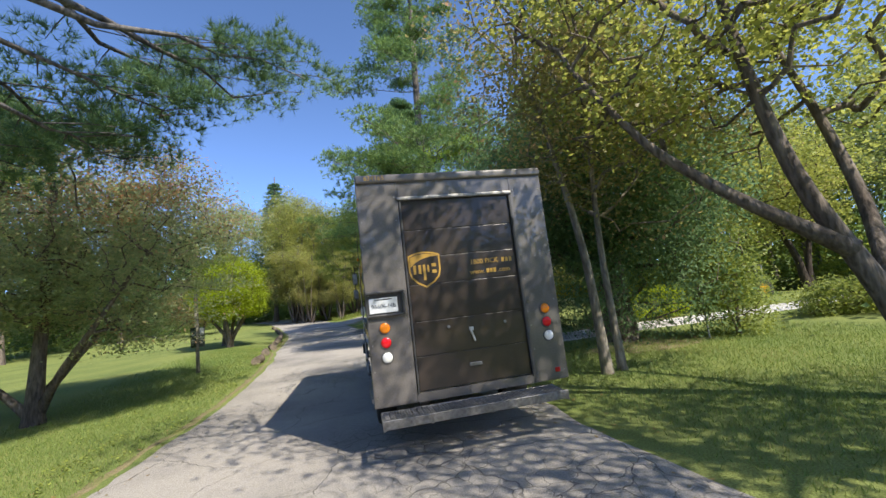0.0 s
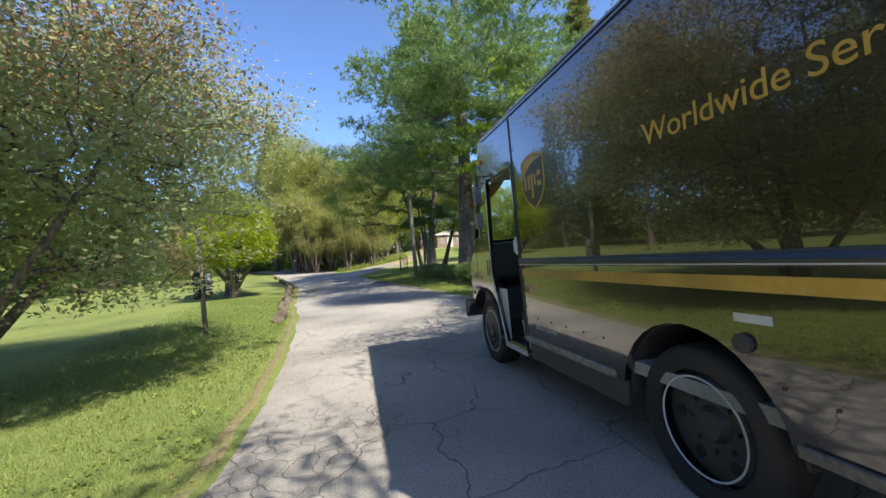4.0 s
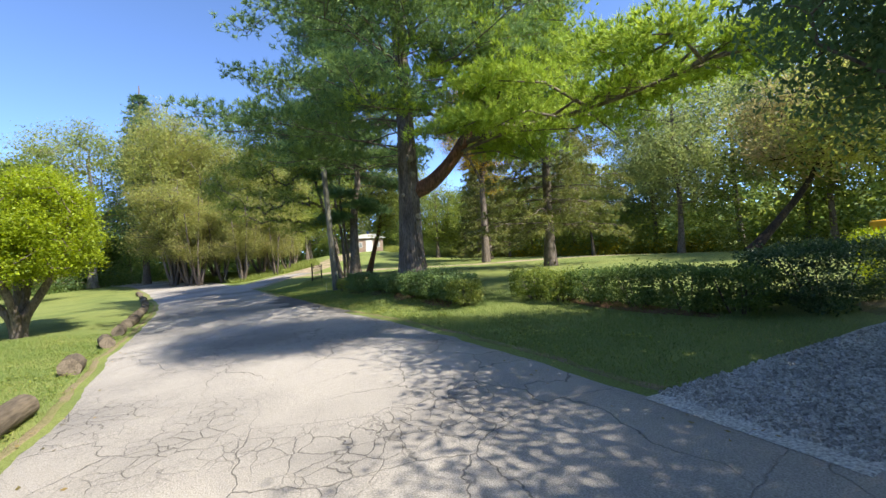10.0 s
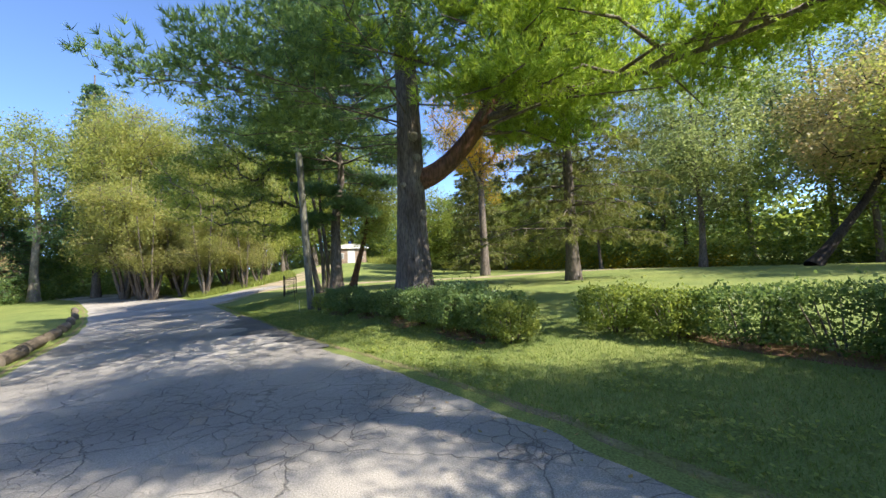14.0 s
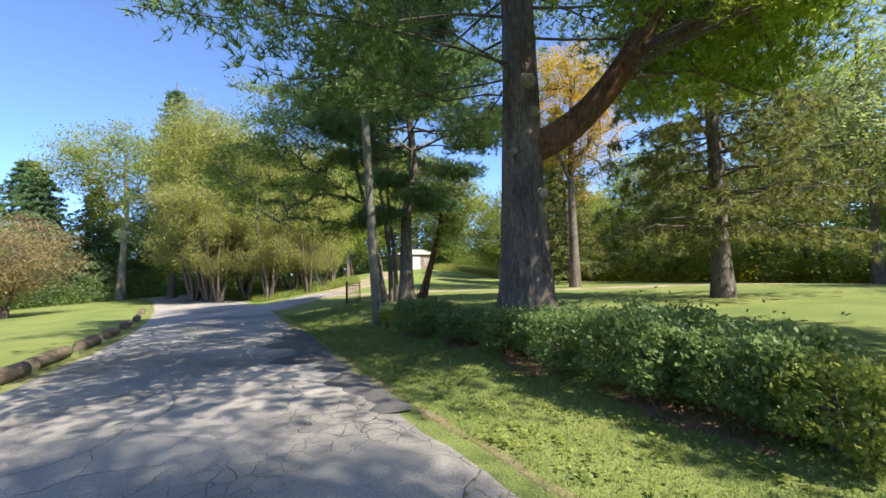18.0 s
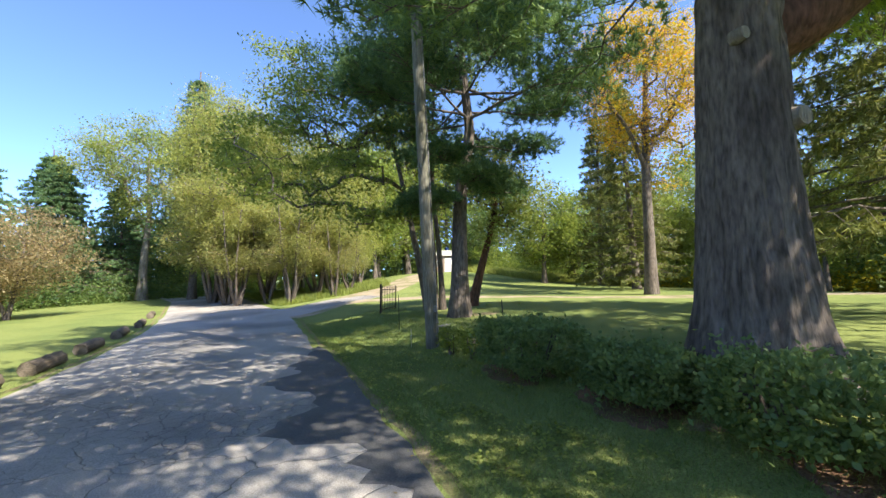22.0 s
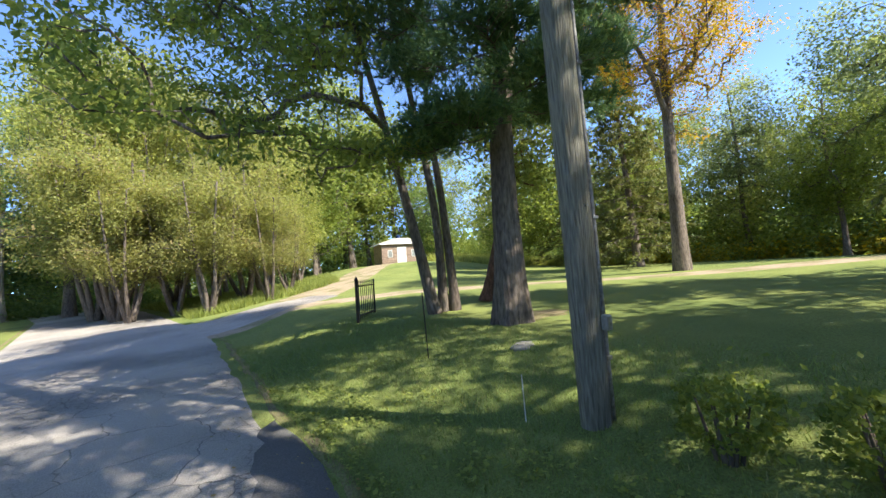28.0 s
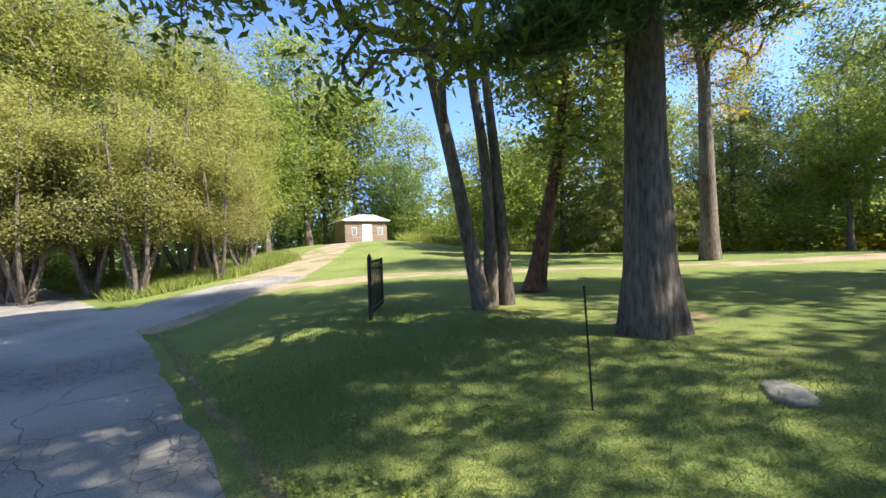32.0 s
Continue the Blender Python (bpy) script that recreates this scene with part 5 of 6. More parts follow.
# bronze-leaved maple on the left lawn
broadleaf("maple", (-6.8, 9.9), [[(0, 0, 0), (0.05, 0, 1.0), (0.1, 0.1, 2.4), (0.2, 0.2, 5)], [(-0.1, 0, 0.25), (-0.55, -0.1, 0.8), (-1.3, -0.3, 1.7), (-2.1, -0.6, 3.2)], [(0.1, 0, 0.25), (0.7, -0.3, 1.1), (1.4, -0.6, 1.8), (2.3, -0.5, 3.2)], [(0.05, 0.1, 0.5), (0.5, 0.9, 1.6), (1.0, 1.8, 2.4), (1.5, 2.6, 3.4)]], 0.17,
          [(0, 0, 4.1, 3.2, 3.4, 2.5), (1.2, 0.6, 3.2, 2.3, 2.8, 1.6), (-1.2, -0.4, 3.2, 2.8, 2.6, 1.7), (-2.6, -0.6, 2.1, 2.0, 2.0, 0.8), (1.9, -0.3, 2.0, 1.6, 1.8, 0.7), (1.7, 2.0, 4.6, 2.2, 2.0, 1.3), (2.4, 0.8, 3.9, 1.7, 1.7, 0.9)], 640, 165, 0.075, BARK, LEAF_MAPLE, "low spreading maple with bronze-green leaves on the lawn", 0.42, 0.18, 31, 0.0065, start=0.45, slim=0.5, extra=(LEAF_BRONZE, 0.22))
# rounded two-tone tree
broadleaf("clipped_tree", (-8.1, 26.0), [[(0, 0, 0), (0.1, 0, 0.6), (0.8, -0.2, 1.6), (1.4, -0.4, 3.2)], [(-0.05, 0, 0), (-0.2, 0, 0.7), (-0.9, -0.2, 1.6), (-1.5, -0.3, 3)], [(0, 0.05, 0), (0, 0.2, 0.8), (0.1, 0.6, 2), (0, 0.6, 4)], [(0, -0.08, 0), (0.05, -0.3, 0.8), (0, -0.9, 1.8), (0.1, -1.2, 3)]], 0.17,
          [(0.1, -0.2, 2.75, 1.95, 1.9, 1.15), (0.2, 0.2, 3.7, 1.6, 1.6, 1.3)], 260, 200, 0.09, BARK, LEAF_LIME, "rounded lime-green tree with a short forked trunk", 0.2, 0.8, 32, 0.012, hollow=0.75)
broadleaf("clipped_tree", (-9.2, 28.6), [[(0, 0, 0), (0, 0, 2), (0, 0, 5)]], 0.16, [(0, 0, 4.0, 1.9, 1.9, 1.9)], 200, 170, 0.1, BARK, LEAF, "taller rounded green tree behind the lime-green one", 0.24, 0.7, 38, 0.012, hollow=0.75)
# locust group and its wide crown
broadleaf("locust_tree", (3.1, 36.2), [[(-0.15, 0, 0), (-0.55, 0, 2), (-1.15, 0.2, 5), (-1.8, 0.6, 8)], [(0.15, 0.15, 0), (0.05, 0, 2.5), (-0.45, 0.2, 6), (-0.9, 0.4, 9)], [(0.4, 0, 0), (0.25, 0, 2.5), (-0.05, 0, 5), (0.1, 0, 9)]], 0.15,
          [(-4.3, -1.6, 4.2, 2.6, 1.9, 1.3), (-5.8, 0, 5.6, 2.0, 2.0, 1.6), (-3.0, -2.3, 3.1, 1.7, 1.1, 0.7), (-3.6, 0.4, 7.0, 2.6, 2.4, 1.8), (-4.8, 2.0, 9.2, 2.2, 2.2, 1.6), (-1.4, 1.0, 9.4, 2.6, 2.4, 1.8), (0.6, 0.6, 10.6, 2.0, 2.2, 2.0)], 400, 95, 0.14, BARK, LEAF, "three-stemmed locust leaning over the lane", 0.32, 0.35, 34, 0.0105, 0.6, 0.42, start=0.45)
broadleaf("leaning_cedar", (4.9, 37.0), [[(0, 0, 0), (0.4, 0, 1.5), (0.9, 0, 3.2), (1.2, 0, 5)]], 0.2, [(1.2, 0, 4.6, 1.7, 1.6, 2.0)], 80, 120, 0.14, BARK_RED, LEAF_LIGHT, "leaning red-barked cedar with thin foliage", 0.4, 0.6, 35)
# tree in autumn colour, its neighbours
broadleaf("autumn_tree", (14.6, 38.2), [[(0, 0, 0), (0.0, 0, 3), (-0.05, 0, 6), (0.1, 0, 9), (0.3, 0, 13)], [(0, 0, 6.2), (-1.0, -0.2, 8), (-2.4, -0.4, 9.4), (-3.8, -0.6, 10.6)], [(0, 0, 6.8), (1.0, 0.2, 8.4), (2.4, 0.4, 9.6), (4.0, 0.4, 10.4)]], 0.3, [(0, 0, 10.6, 4.0, 3.6, 3.6), (0.9, 0, 6.4, 1.1, 1.1, 1.6), (0.4, 0, 8.2, 2.2, 2.2, 1.6), (0.2, 0, 13.4, 2.6, 2.4, 1.8)], 300, 115, 0.12, BARK, LEAF_ORANGE, "tall tree turning orange, with sparse leaves", 0.36, 0.6, 36, 0.017, start=0.3, slim=0.4)
broadleaf("chestnut_tree", (16.3, 52), [[(0, 0, 0), (0, 0, 3), (0, 0, 7)]], 0.2, [(0, 0, 5, 3.2, 3.2, 3.6)], 130, 130, 0.2, BARK, LEAF, "dense green tree at the lawn's far side", 0.5, 0.6, 37)
broadleaf("rust_maple", (-18.2, 49.5), [[(0, 0, 0), (0.3, 0, 1.5), (0.6, 0, 4)], [(0, 0, 0), (-0.5, 0, 1.5), (-1, 0, 3.5)]], 0.14, [(0, 0, 3.6, 3.3, 3.2, 2.6), (-1.8, 0, 3.0, 2.0, 2.0, 1.7)], 170, 150, 0.13, BARK, LEAF_TAN, "small rust-coloured tree on the far lawn", 0.45, 0.6, 39)
broadleaf("oak", (-20.4, 71), [[(0, 0, 0), (0, 0, 4), (0.4, 0, 9), (0, 0, 15)]], 0.45, [(-1, 0, 15, 6.2, 6.0, 4.8), (1, 0, 9.5, 4.6, 4.6, 2.6)], 230, 110, 0.24, BARK_PALE, LEAF_LIGHT, "tall thin-crowned oak at the bend", 0.7, 0.6, 40, 0.02, start=0.35)
# leaning and forked trees behind the right-hand hedge
broadleaf("leaning_tree", (19.5, 21.8), [[(0, 0, 0), (1.3, -0.5, 1.3), (3.0, -1.2, 3.2), (4.5, -1.6, 6)]], 0.22, [(4.5, -1.4, 6.6, 3.4, 3.4, 2.6), (2.5, -1, 4.4, 2.4, 2.4, 1.4)], 170, 120, 0.16, BARK_DARK, LEAF_OLIVE, "dark leaning tree with silvery leaves", 0.5, 0.6, 45)
broadleaf("forked_tree", (21.5, 16.8), [[(0, 0, 0), (-0.2, 0, 1.8), (-1.1, 0, 3.4), (-2, 0, 6)], [(0.1, 0, 0), (0.5, 0, 2.0), (1.2, 0, 3.8), (1.6, 0, 6)]], 0.2, [(-0.6, 0, 5.8, 3.6, 3.6, 2.8)], 170, 110, 0.16, BARK_DARK, LEAF_YELLOW, "forked tree with thin yellowing leaves", 0.5, 0.6, 46)
# grove at the bend: low many-stemmed trees in front, taller willows behind
def fan(r, count, wide, high):
    rows = []
    for k in range(count):
        a = 6.283 * (k + r.uniform(-0.3, 0.3)) / count
        c, d = math.cos(a), math.sin(a)
        rows.append([(0.1 * c, 0.1 * d, 0), (0.3 * wide * c + r.normal() * 0.1, 0.3 * wide * d + r.normal() * 0.1, high * 0.2), (0.62 * wide * c + r.normal() * 0.15, 0.62 * wide * d + r.normal() * 0.15, high * 0.5), (wide * c * 0.9, wide * d * 0.9, high)])
    return rows


low_spots = [(-6.8, 51), (-3.3, 49.5), (-0.6, 50.5), (-7.8, 52.6), (-5.0, 51.6), (-1.8, 52.6), (0.6, 54.5), (-9.4, 55.2)]
tall_spots = [(-1.0, 56.5), (-3.6, 56.0), (-6.2, 57.5), (-9.4, 58), (1.6, 60), (-10.8, 63), (-6.5, 61), (-0.4, 63)]
for k, (x, y) in enumerate(low_spots[:2]):
    r = np.random.default_rng(50 + k)
    w = broadleaf("spindle_tree", (x, y), fan(r, 5, 1.5, 6.2), 0.12, [(0.5, -0.3, 4.4, 1.7, 1.7, 2.2), (-0.6, 0.4, 5.6, 1.6, 1.6, 1.9), (-0.9, -0.5, 3.2, 1.4, 1.4, 1.2), (0.4, 0.3, 2.7, 1.7, 1.7, 0.9)], 200, 90, 0.12, BARK, LEAF_WILLOW, "low many-stemmed tree with brownish thinning leaves", 0.27, 0.8, 60 + k, 0.011, 0.4, 0.5, "low trees at the bend", 0.4, (LEAF_YELLOW, 0.5), slim=0.9, hollow=0.15)
    for j, (x2, y2) in enumerate(low_spots[2:]):
        if j % 2 == k:
            copy_thing(w, pose(x2, y2, ground_at(x2, y2) - 0.04, 0, 0, 70 * j + 20) @ Matrix.Scale((0.85, 1.3, 1.0, 1.2, 0.8, 1.45)[j % 6], 4))
for k, (x, y) in enumerate(tall_spots[:2]):
    r = np.random.default_rng(54 + k)
    w = broadleaf("willow", (x, y), fan(r, 3, 1.6, 9.0), 0.17, [(0, 0, 9.2, 2.9, 2.9, 4.4), (0, 0, 5.2, 2.8, 2.8, 2.6), (0.4, -0.6, 3.2, 2.4, 2.4, 1.2)], 340, 80, 0.17, BARK, LEAF_YELLOW, "tall yellow-green willow at the bend", 0.4, 0.8, 64 + k, 0.009, 0.7, 0.42, "willows at the bend", 0.5, (LEAF_WILLOW, 0.3))
    for j, (x2, y2) in enumerate(tall_spots[2:]):
        if j % 2 == k:
            copy_thing(w, pose(x2, y2, ground_at(x2, y2) - 0.04, 0, 0, 70 * j + 20) @ Matrix.Scale(1.0 - 0.042 * (x2 + 2), 4))
# right-hand trees beside the truck
broadleaf("tree", (3.95, 6.5), [[(-0.1, 0, 0), (-0.15, 0, 2), (-0.4, 0, 3.6), (-1.0, 0, 6.5)], [(0.25, 0.1, 0), (0.2, 0.1, 2), (0.3, 0.1, 4), (0.7, 0, 6.5)]], 0.09, [(-0.7, -0.6, 6.5, 1.7, 1.6, 1.2), (0.9, 0, 4.8, 2.0, 2.0, 2.3), (-0.3, 0.1, 5.0, 1.6, 1.6, 1.6)], 210, 95, 0.085, BARK_PALE, LEAF_OLIVE, "slender two-stemmed tree with fading olive leaves", 0.36, 0.5, 41, 0.009, start=0.45)
broadleaf("tree", (5.5, 3.2), [[(0, 0, 0), (-0.28, 0.15, 1.2), (-0.75, 0.35, 2.3), (-0.95, 0.5, 3.8), (-0.75, 0.8, 5.6)], [(-0.45, 0.2, 1.6), (-1.3, 0.6, 2.3), (-2.0, 1.0, 3.1), (-2.6, 1.4, 4.4)], [(-0.2, 0.1, 1.0), (0.35, 0.5, 2.2), (0.5, 0.9, 3.6), (0.3, 1.3, 5.4)]], 0.13, [(-1.0, 1.0, 5.6, 2.8, 2.8, 1.9), (0.8, 1.6, 4.6, 2.2, 2.2, 1.7), (-1.6, 1.6, 3.8, 1.4, 1.4, 0.9)], 280, 75, 0.095, BARK, LEAF_YELLOW, "leaning tree with thin yellow-green leaves", 0.38, 0.45, 42, 0.010, start=0.4, slim=0.7)
# This tree is out of view; its crown is placed to dapple truck and lane.
broadleaf("tree", (6.4, -1.8), [[(0, 0, 0), (0, 0, 3), (-0.3, 0, 7)]], 0.15, [(-0.8, 0.8, 6.3, 2.2, 2.0, 1.5), (1.6, 0.2, 6.2, 2.0, 1.9, 1.5), (-4.2, 2.7, 8.0, 1.2, 0.9, 0.6), (-2.6, 2.2, 7.0, 1.6, 1.3, 0.8)], 200, 80, 0.1, BARK, LEAF_LIGHT, "unseen leafy tree added to dapple the truck and lane", 0.4, 0.5, 43, 0.011)
# shrubs by the cedar
broadleaf("variegated_shrub", (8.3, 8.2), [[(0, 0, 0), (0.1, 0, 0.8), (0.2, 0, 1.8)], [(0, 0, 0), (-0.2, 0, 0.8), (-0.3, 0, 1.5)]], 0.04, [(0, 0, 1.0, 0.75, 0.75, 1.0), (0.1, 0.3, 2.2, 0.7, 0.7, 1.2)], 80, 120, 0.08, BARK, LEAF_LIGHT, "pale green shrub in front of a dark cedar", 0.25, 0.7, 48, 0.006)
broadleaf("low_shrub", (12.6, 9.0), [[(0, 0, 0), (0, 0, 0.5)]], 0.03, [(0, 0, 0.45, 1.3, 1.0, 0.42)], 60, 120, 0.09, BARK, LEAF_LIGHT, "low bright green ground-covering shrub", 0.2, 0.6, 49, 0.005)
# cedar over the gravel drive
# The two unseen shells above 12 m are placed to shade the lane.
broadleaf("cedar", (6.3, 9.7), [[(0, 0, 0), (0, 0, 5), (0, 0, 11), (0, 0, 16)]], 0.3, [(0, 0.2, 4.3, 3.6, 3.6, 2.3), (0.3, 0, 3.7, 2.9, 2.9, 1.8), (0.3, 0.2, 7.2, 1.8, 1.8, 1.8), (0.3, 0.3, 9.8, 1.3, 1.3, 1.8), (-0.4, 0.3, 13.2, 2.1, 2.2, 2.4), (-0.4, 0.4, 12.2, 1.8, 1.8, 1.6), (0.3, -1.2, 1.7, 2.1, 1.3, 1.6)], 1000, 190, 0.105, BARK, CEDAR, "dense dark cedar with drooping sprays beside the gravel drive", 0.31, 1.2, 44, 0.008, 0.9, 0.42, start=0.15, hollow=0.4)


# ---- woods round the park ----
def wood_tree(seed, h, spread, mat, label, bark=BARK):
    t = broadleaf("wood_tree", (0, -400), [[(0, 0, 0), (0.1, 0, h * 0.3), (-0.1, 0.2, h * 0.6), (0, 0, h * 0.9)]], 0.014 * h, [(0, 0, h * 0.66, spread, spread, h * 0.36), (0.5, 0.3, h * 0.36, spread * 0.85, spread * 0.85, h * 0.2)], 190, 70, 0.30, bark, mat, label, 0.62, 0.7, seed, 0.02, start=0.2, group="woodland trees")
    return t


near_a = broadleaf("wood_tree", (26, 30), [[(0, 0, 0), (0.2, 0, 4), (-0.1, 0.2, 8), (0, 0, 13)]], 0.2, [(0, 0, 9.5, 3.8, 3.8, 4.8), (0.6, 0.3, 5.4, 3.2, 3.2, 2.6), (-1.6, -0.8, 7.2, 2.4, 2.4, 2.2)], 170, 130, 0.19, BARK, LEAF_SILVER, "tall silvery green tree at the edge of the lawn", 0.5, 0.8, 80, 0.014, start=0.25, group="woodland trees")
near_b = broadleaf("wood_tree", (30, 23), [[(0, 0, 0), (-0.2, 0, 3), (0.2, 0.2, 7), (0, 0, 11)]], 0.18, [(0, 0, 8.0, 3.6, 3.6, 4.2), (1.2, 0.3, 4.6, 2.8, 2.8, 2.2), (-1.2, 0.6, 5.6, 2.6, 2.6, 2.0)], 160, 130, 0.19, BARK, LEAF, "round green tree at the edge of the lawn", 0.5, 0.8, 81, 0.014, start=0.25, group="woodland trees")
for k, (x, y, s) in enumerate([(31, 36, 1.1), (24.5, 37, 0.7), (28, 43, 0.85), (22.5, 47, 0.75), (34, 19, 1.05), (27, 49, 0.8), (36, 27, 1.2)]):
    copy_thing((near_a, near_b)[k % 2], pose(x, y, ground_at(x, y) - 0.05, 0, 0, 53 * k) @ Matrix.Scale(s, 4))
protos = [wood_tree(70, 15, 4.2, LEAF, "tall leafy tree at the edge of the woods"), wood_tree(71, 17, 4.6, LEAF_LIGHT, "light green leafy tree at the edge of the woods"), wood_tree(72, 12, 3.8, LEAF_DARK, "dark leafy tree at the edge of the woods"), wood_tree(73, 14, 4.0, LEAF_YELLOW, "yellowing leafy tree at the edge of the woods")]
spots = [
    # behind the right-hand lawn
    (40, 34), (41, 22), (38, 44), (33, 46), (28, 54), (23, 58), (31, 62), (24, 68), (18, 72), (44, 14), (40, 40), (36, 54),
    # behind the bend and the house
    (5, 76), (-2, 78), (-8, 76), (-14, 80), (12, 80), (20, 82), (-4, 68), (4, 70), (9, 76), (15, 77), (10, 86), (16, 88), (4, 84), (22, 76),
    # left of the far lane and lawn
    (-18, 77), (-26, 82), (-24, 90), (-38, 60), (-34, 50), (-36, 38), (-30, 40), (-40, 30), (-33, 24), (-38, 18), (-31, 12), (-36, 5), (-28, 0), (-22, -8), (-12, -16), (4, -20)]
rw = np.random.default_rng(9)
for k, (x, y) in enumerate(spots):
    s = rw.uniform(0.85, 1.25) * (0.74 if x > 15 and y > 34 else 1)
    m = pose(x, y, ground_at(x, y) - 0.05, 0, 0, rw.uniform(0, 360)) @ Matrix.Scale(s, 4)
    kind = protos[int(rw.choice(4, p=[0.4, 0.25, 0.2, 0.15] if x > -15 else [0.3, 0.05, 0.65, 0.0]))]
    if k < 4:
        protos[k].matrix_basis = m
    else:
        copy_thing(kind, m)
spruce((-13.5, 64), 22, 4.2, 74, "tall dark conifer rising over the willows", 6, NEEDLE_DARK, 0.7)
pine = spruce((-29.5, 61.5), 15.5, 5.4, 76, "broad dark evergreen at the edge of the woods", 1.5, NEEDLE_DARK, 1.0, 10, 0.09)
for x, y, k in ((-26.5, 69, 0.95), (-33.5, 66, 1.1), (-24, 75, 0.9), (-35, 56, 1.0), (-30, 74, 1.1)):
    copy_thing(pine, pose(x, y, ground_at(x, y) - 0.04, 0, 0, 70 * k * x) @ Matrix.Scale(k, 4))
spruce((-29, 55), 20, 4.4, 75, "dark conifer at the edge of the woods", 2, NEEDLE_DARK, 0.6)

# far woods: one belt of foliage closing the view
rb = np.random.default_rng(12)
n = 2000
ang = rb.uniform(0, 2 * np.pi, n)
rad = rb.uniform(0, 26, n)
bx, by = 0 + (62 + rad) * np.sin(ang), 34 + (66 + rad) * np.cos(ang)
top = 9 + 5 * np.sin(ang * 9 + 1) + 3 * np.sin(ang * 23)
bz = land(bx, by) + rb.uniform(0, 1, n) ** 1.6 * np.maximum(6, top)
v, f = leaves_in(rb, np.stack([bx, by, bz], 1), 40, 1.7, 0.8, 1.15)
belt = tagged(solid("far_woods", v, f, LEAF_DARK, None), "dense green woods closing the park", "woods", kind="stuff")

# undergrowth along the edge of the woods
def undergrowth(line, depth, high, count, seed, material, label):
    r = np.random.default_rng(seed)
    path = bent([(x, y, 0) for x, y in line], 80)[:, :2]
    k = r.uniform(0, 79, count)
    p = np.stack([np.interp(k, np.arange(80), path[:, c]) for c in (0, 1)], 1) + r.normal(size=(count, 2)) * depth
    z = land(p[:, 0], p[:, 1]) + r.uniform(0, 1, count) ** 1.3 * high * (0.7 + 0.4 * np.sin(k * 1.3) + 0.25 * np.sin(k * 3.1))
    v, f = leaves_in(r, np.column_stack([p, z]), 44, 0.55, 0.7, 0.24)
    return tagged(solid("undergrowth", v, f, material), label, "bushes", kind="stuff")


undergrowth([(34, 12), (31, 24), (29, 36), (27, 46), (22, 58), (19, 68), (21, 78)], 1.3, 3.6, 1100, 201, LEAF, "green bushes along the edge of the woods")
undergrowth([(37, 12), (34, 24), (32, 38), (30, 50), (26, 62), (22, 76), (14, 82), (4, 78), (-8, 74)], 1.6, 5.5, 1000, 202, LEAF_DARK, "dark bushes beneath the woodland trees")
undergrowth([(-12, 70), (-22, 76), (-31, 66), (-33, 50), (-35, 34), (-34, 20), (-33, 6), (-26, -6)], 1.5, 3.6, 800, 203, LEAF_DARK, "dark bushes beyond the far lawn")
undergrowth([(14, 5), (17, 7.5), (21, 9), (28, 11), (34, 12)], 1.0, 4.2, 500, 206, LEAF_DARK, "dark bushes beyond the gravel drive")
undergrowth([(30, 30), (27, 40), (24, 48)], 0.6, 1.0, 160, 204, LEAF_GOLD, "low yellow-flowering weeds before the woods")
undergrowth([(-27, 56), (-25, 66), (-19, 74), (-12, 71), (-9, 66)], 1.0, 3.0, 320, 205, LEAF_DARK, "dark bushes behind the bend")

# thicket at the foot of the far woods
n = 900
ang = rb.uniform(0, 2 * np.pi, n)
rad = rb.uniform(0, 5, n)
bx, by = (56 + rad) * np.sin(ang), 34 + (60 + rad) * np.cos(ang)
v, f = leaves_in(rb, np.stack([bx, by, land(bx, by) + rb.uniform(0, 5.5, n)], 1), 26, 1.3, 0.8, 1.3)
tagged(solid("far_thicket", v, f, LEAF, None), "green thicket at the foot of the far woods", "woods", kind="stuff")

# ---- hedges ----
def shrub(name, at, rx, ry2, h, n, leaf, material, label, seed, group="hedge", turn=0.0, skirt=0.12):
    """A clipped shrub: stems and a skin of small leaves over a rounded block."""
    r = np.random.default_rng(seed)
    t = anchor(name, at[0], at[1], ground_at(*at) - 0.02, turn)
    tagged(t, label, "shrub", group)
    d = unit(r.normal(size=(n, 3)))
    e = 0.62
    p = np.sign(d) * np.abs(d) ** e
    p /= np.maximum(1e-6, (np.abs(p) ** (2 / e)).sum(1) ** (e / 2))[:, None]
    lump = 1 + 0.15 * np.sin(p[:, 0] * 5 + seed) * np.cos(p[:, 1] * 4 + seed * 2) + 0.06 * np.sin(p[:, 2] * 9 + p[:, 0] * 7)
    p = p * (lump * r.uniform(0.72, 1.05, n))[:, None] * np.array([rx, ry2, (h - skirt) / 2]) + np.array([0, 0, skirt + (h - skirt) / 2])
    stray = r.random(n) < 0.10
    p[stray] += r.normal(size=(stray.sum(), 3)) * 0.09
    along = unit(r.normal(size=(n, 3)) + d * 0.8 + np.array([0, 0, 0.4]))
    side = unit(np.cross(along, r.normal(size=(n, 3)) + d))
    length = leaf * r.uniform(0.6, 1.3, n)
    v, f = blades(p, along, side, length, length * 0.6, 0.1)
    tagged(solid("foliage", v, f, material, t), kind="stuff")
    for k in range(7):
        a = r.uniform(0, 6.28)
        x, y = 0.5 * rx * math.cos(a), 0.5 * ry2 * math.sin(a)
        v, f = tubes([[(x * 0.5, y * 0.5, -0.02), (x * 0.8, y * 0.8, h * 0.3), (x * 1.2, y * 1.2, h * 0.75)]], [[0.016, 0.012, 0.006]], 5)
        solid("stem", v, f, BARK, t)
    return t


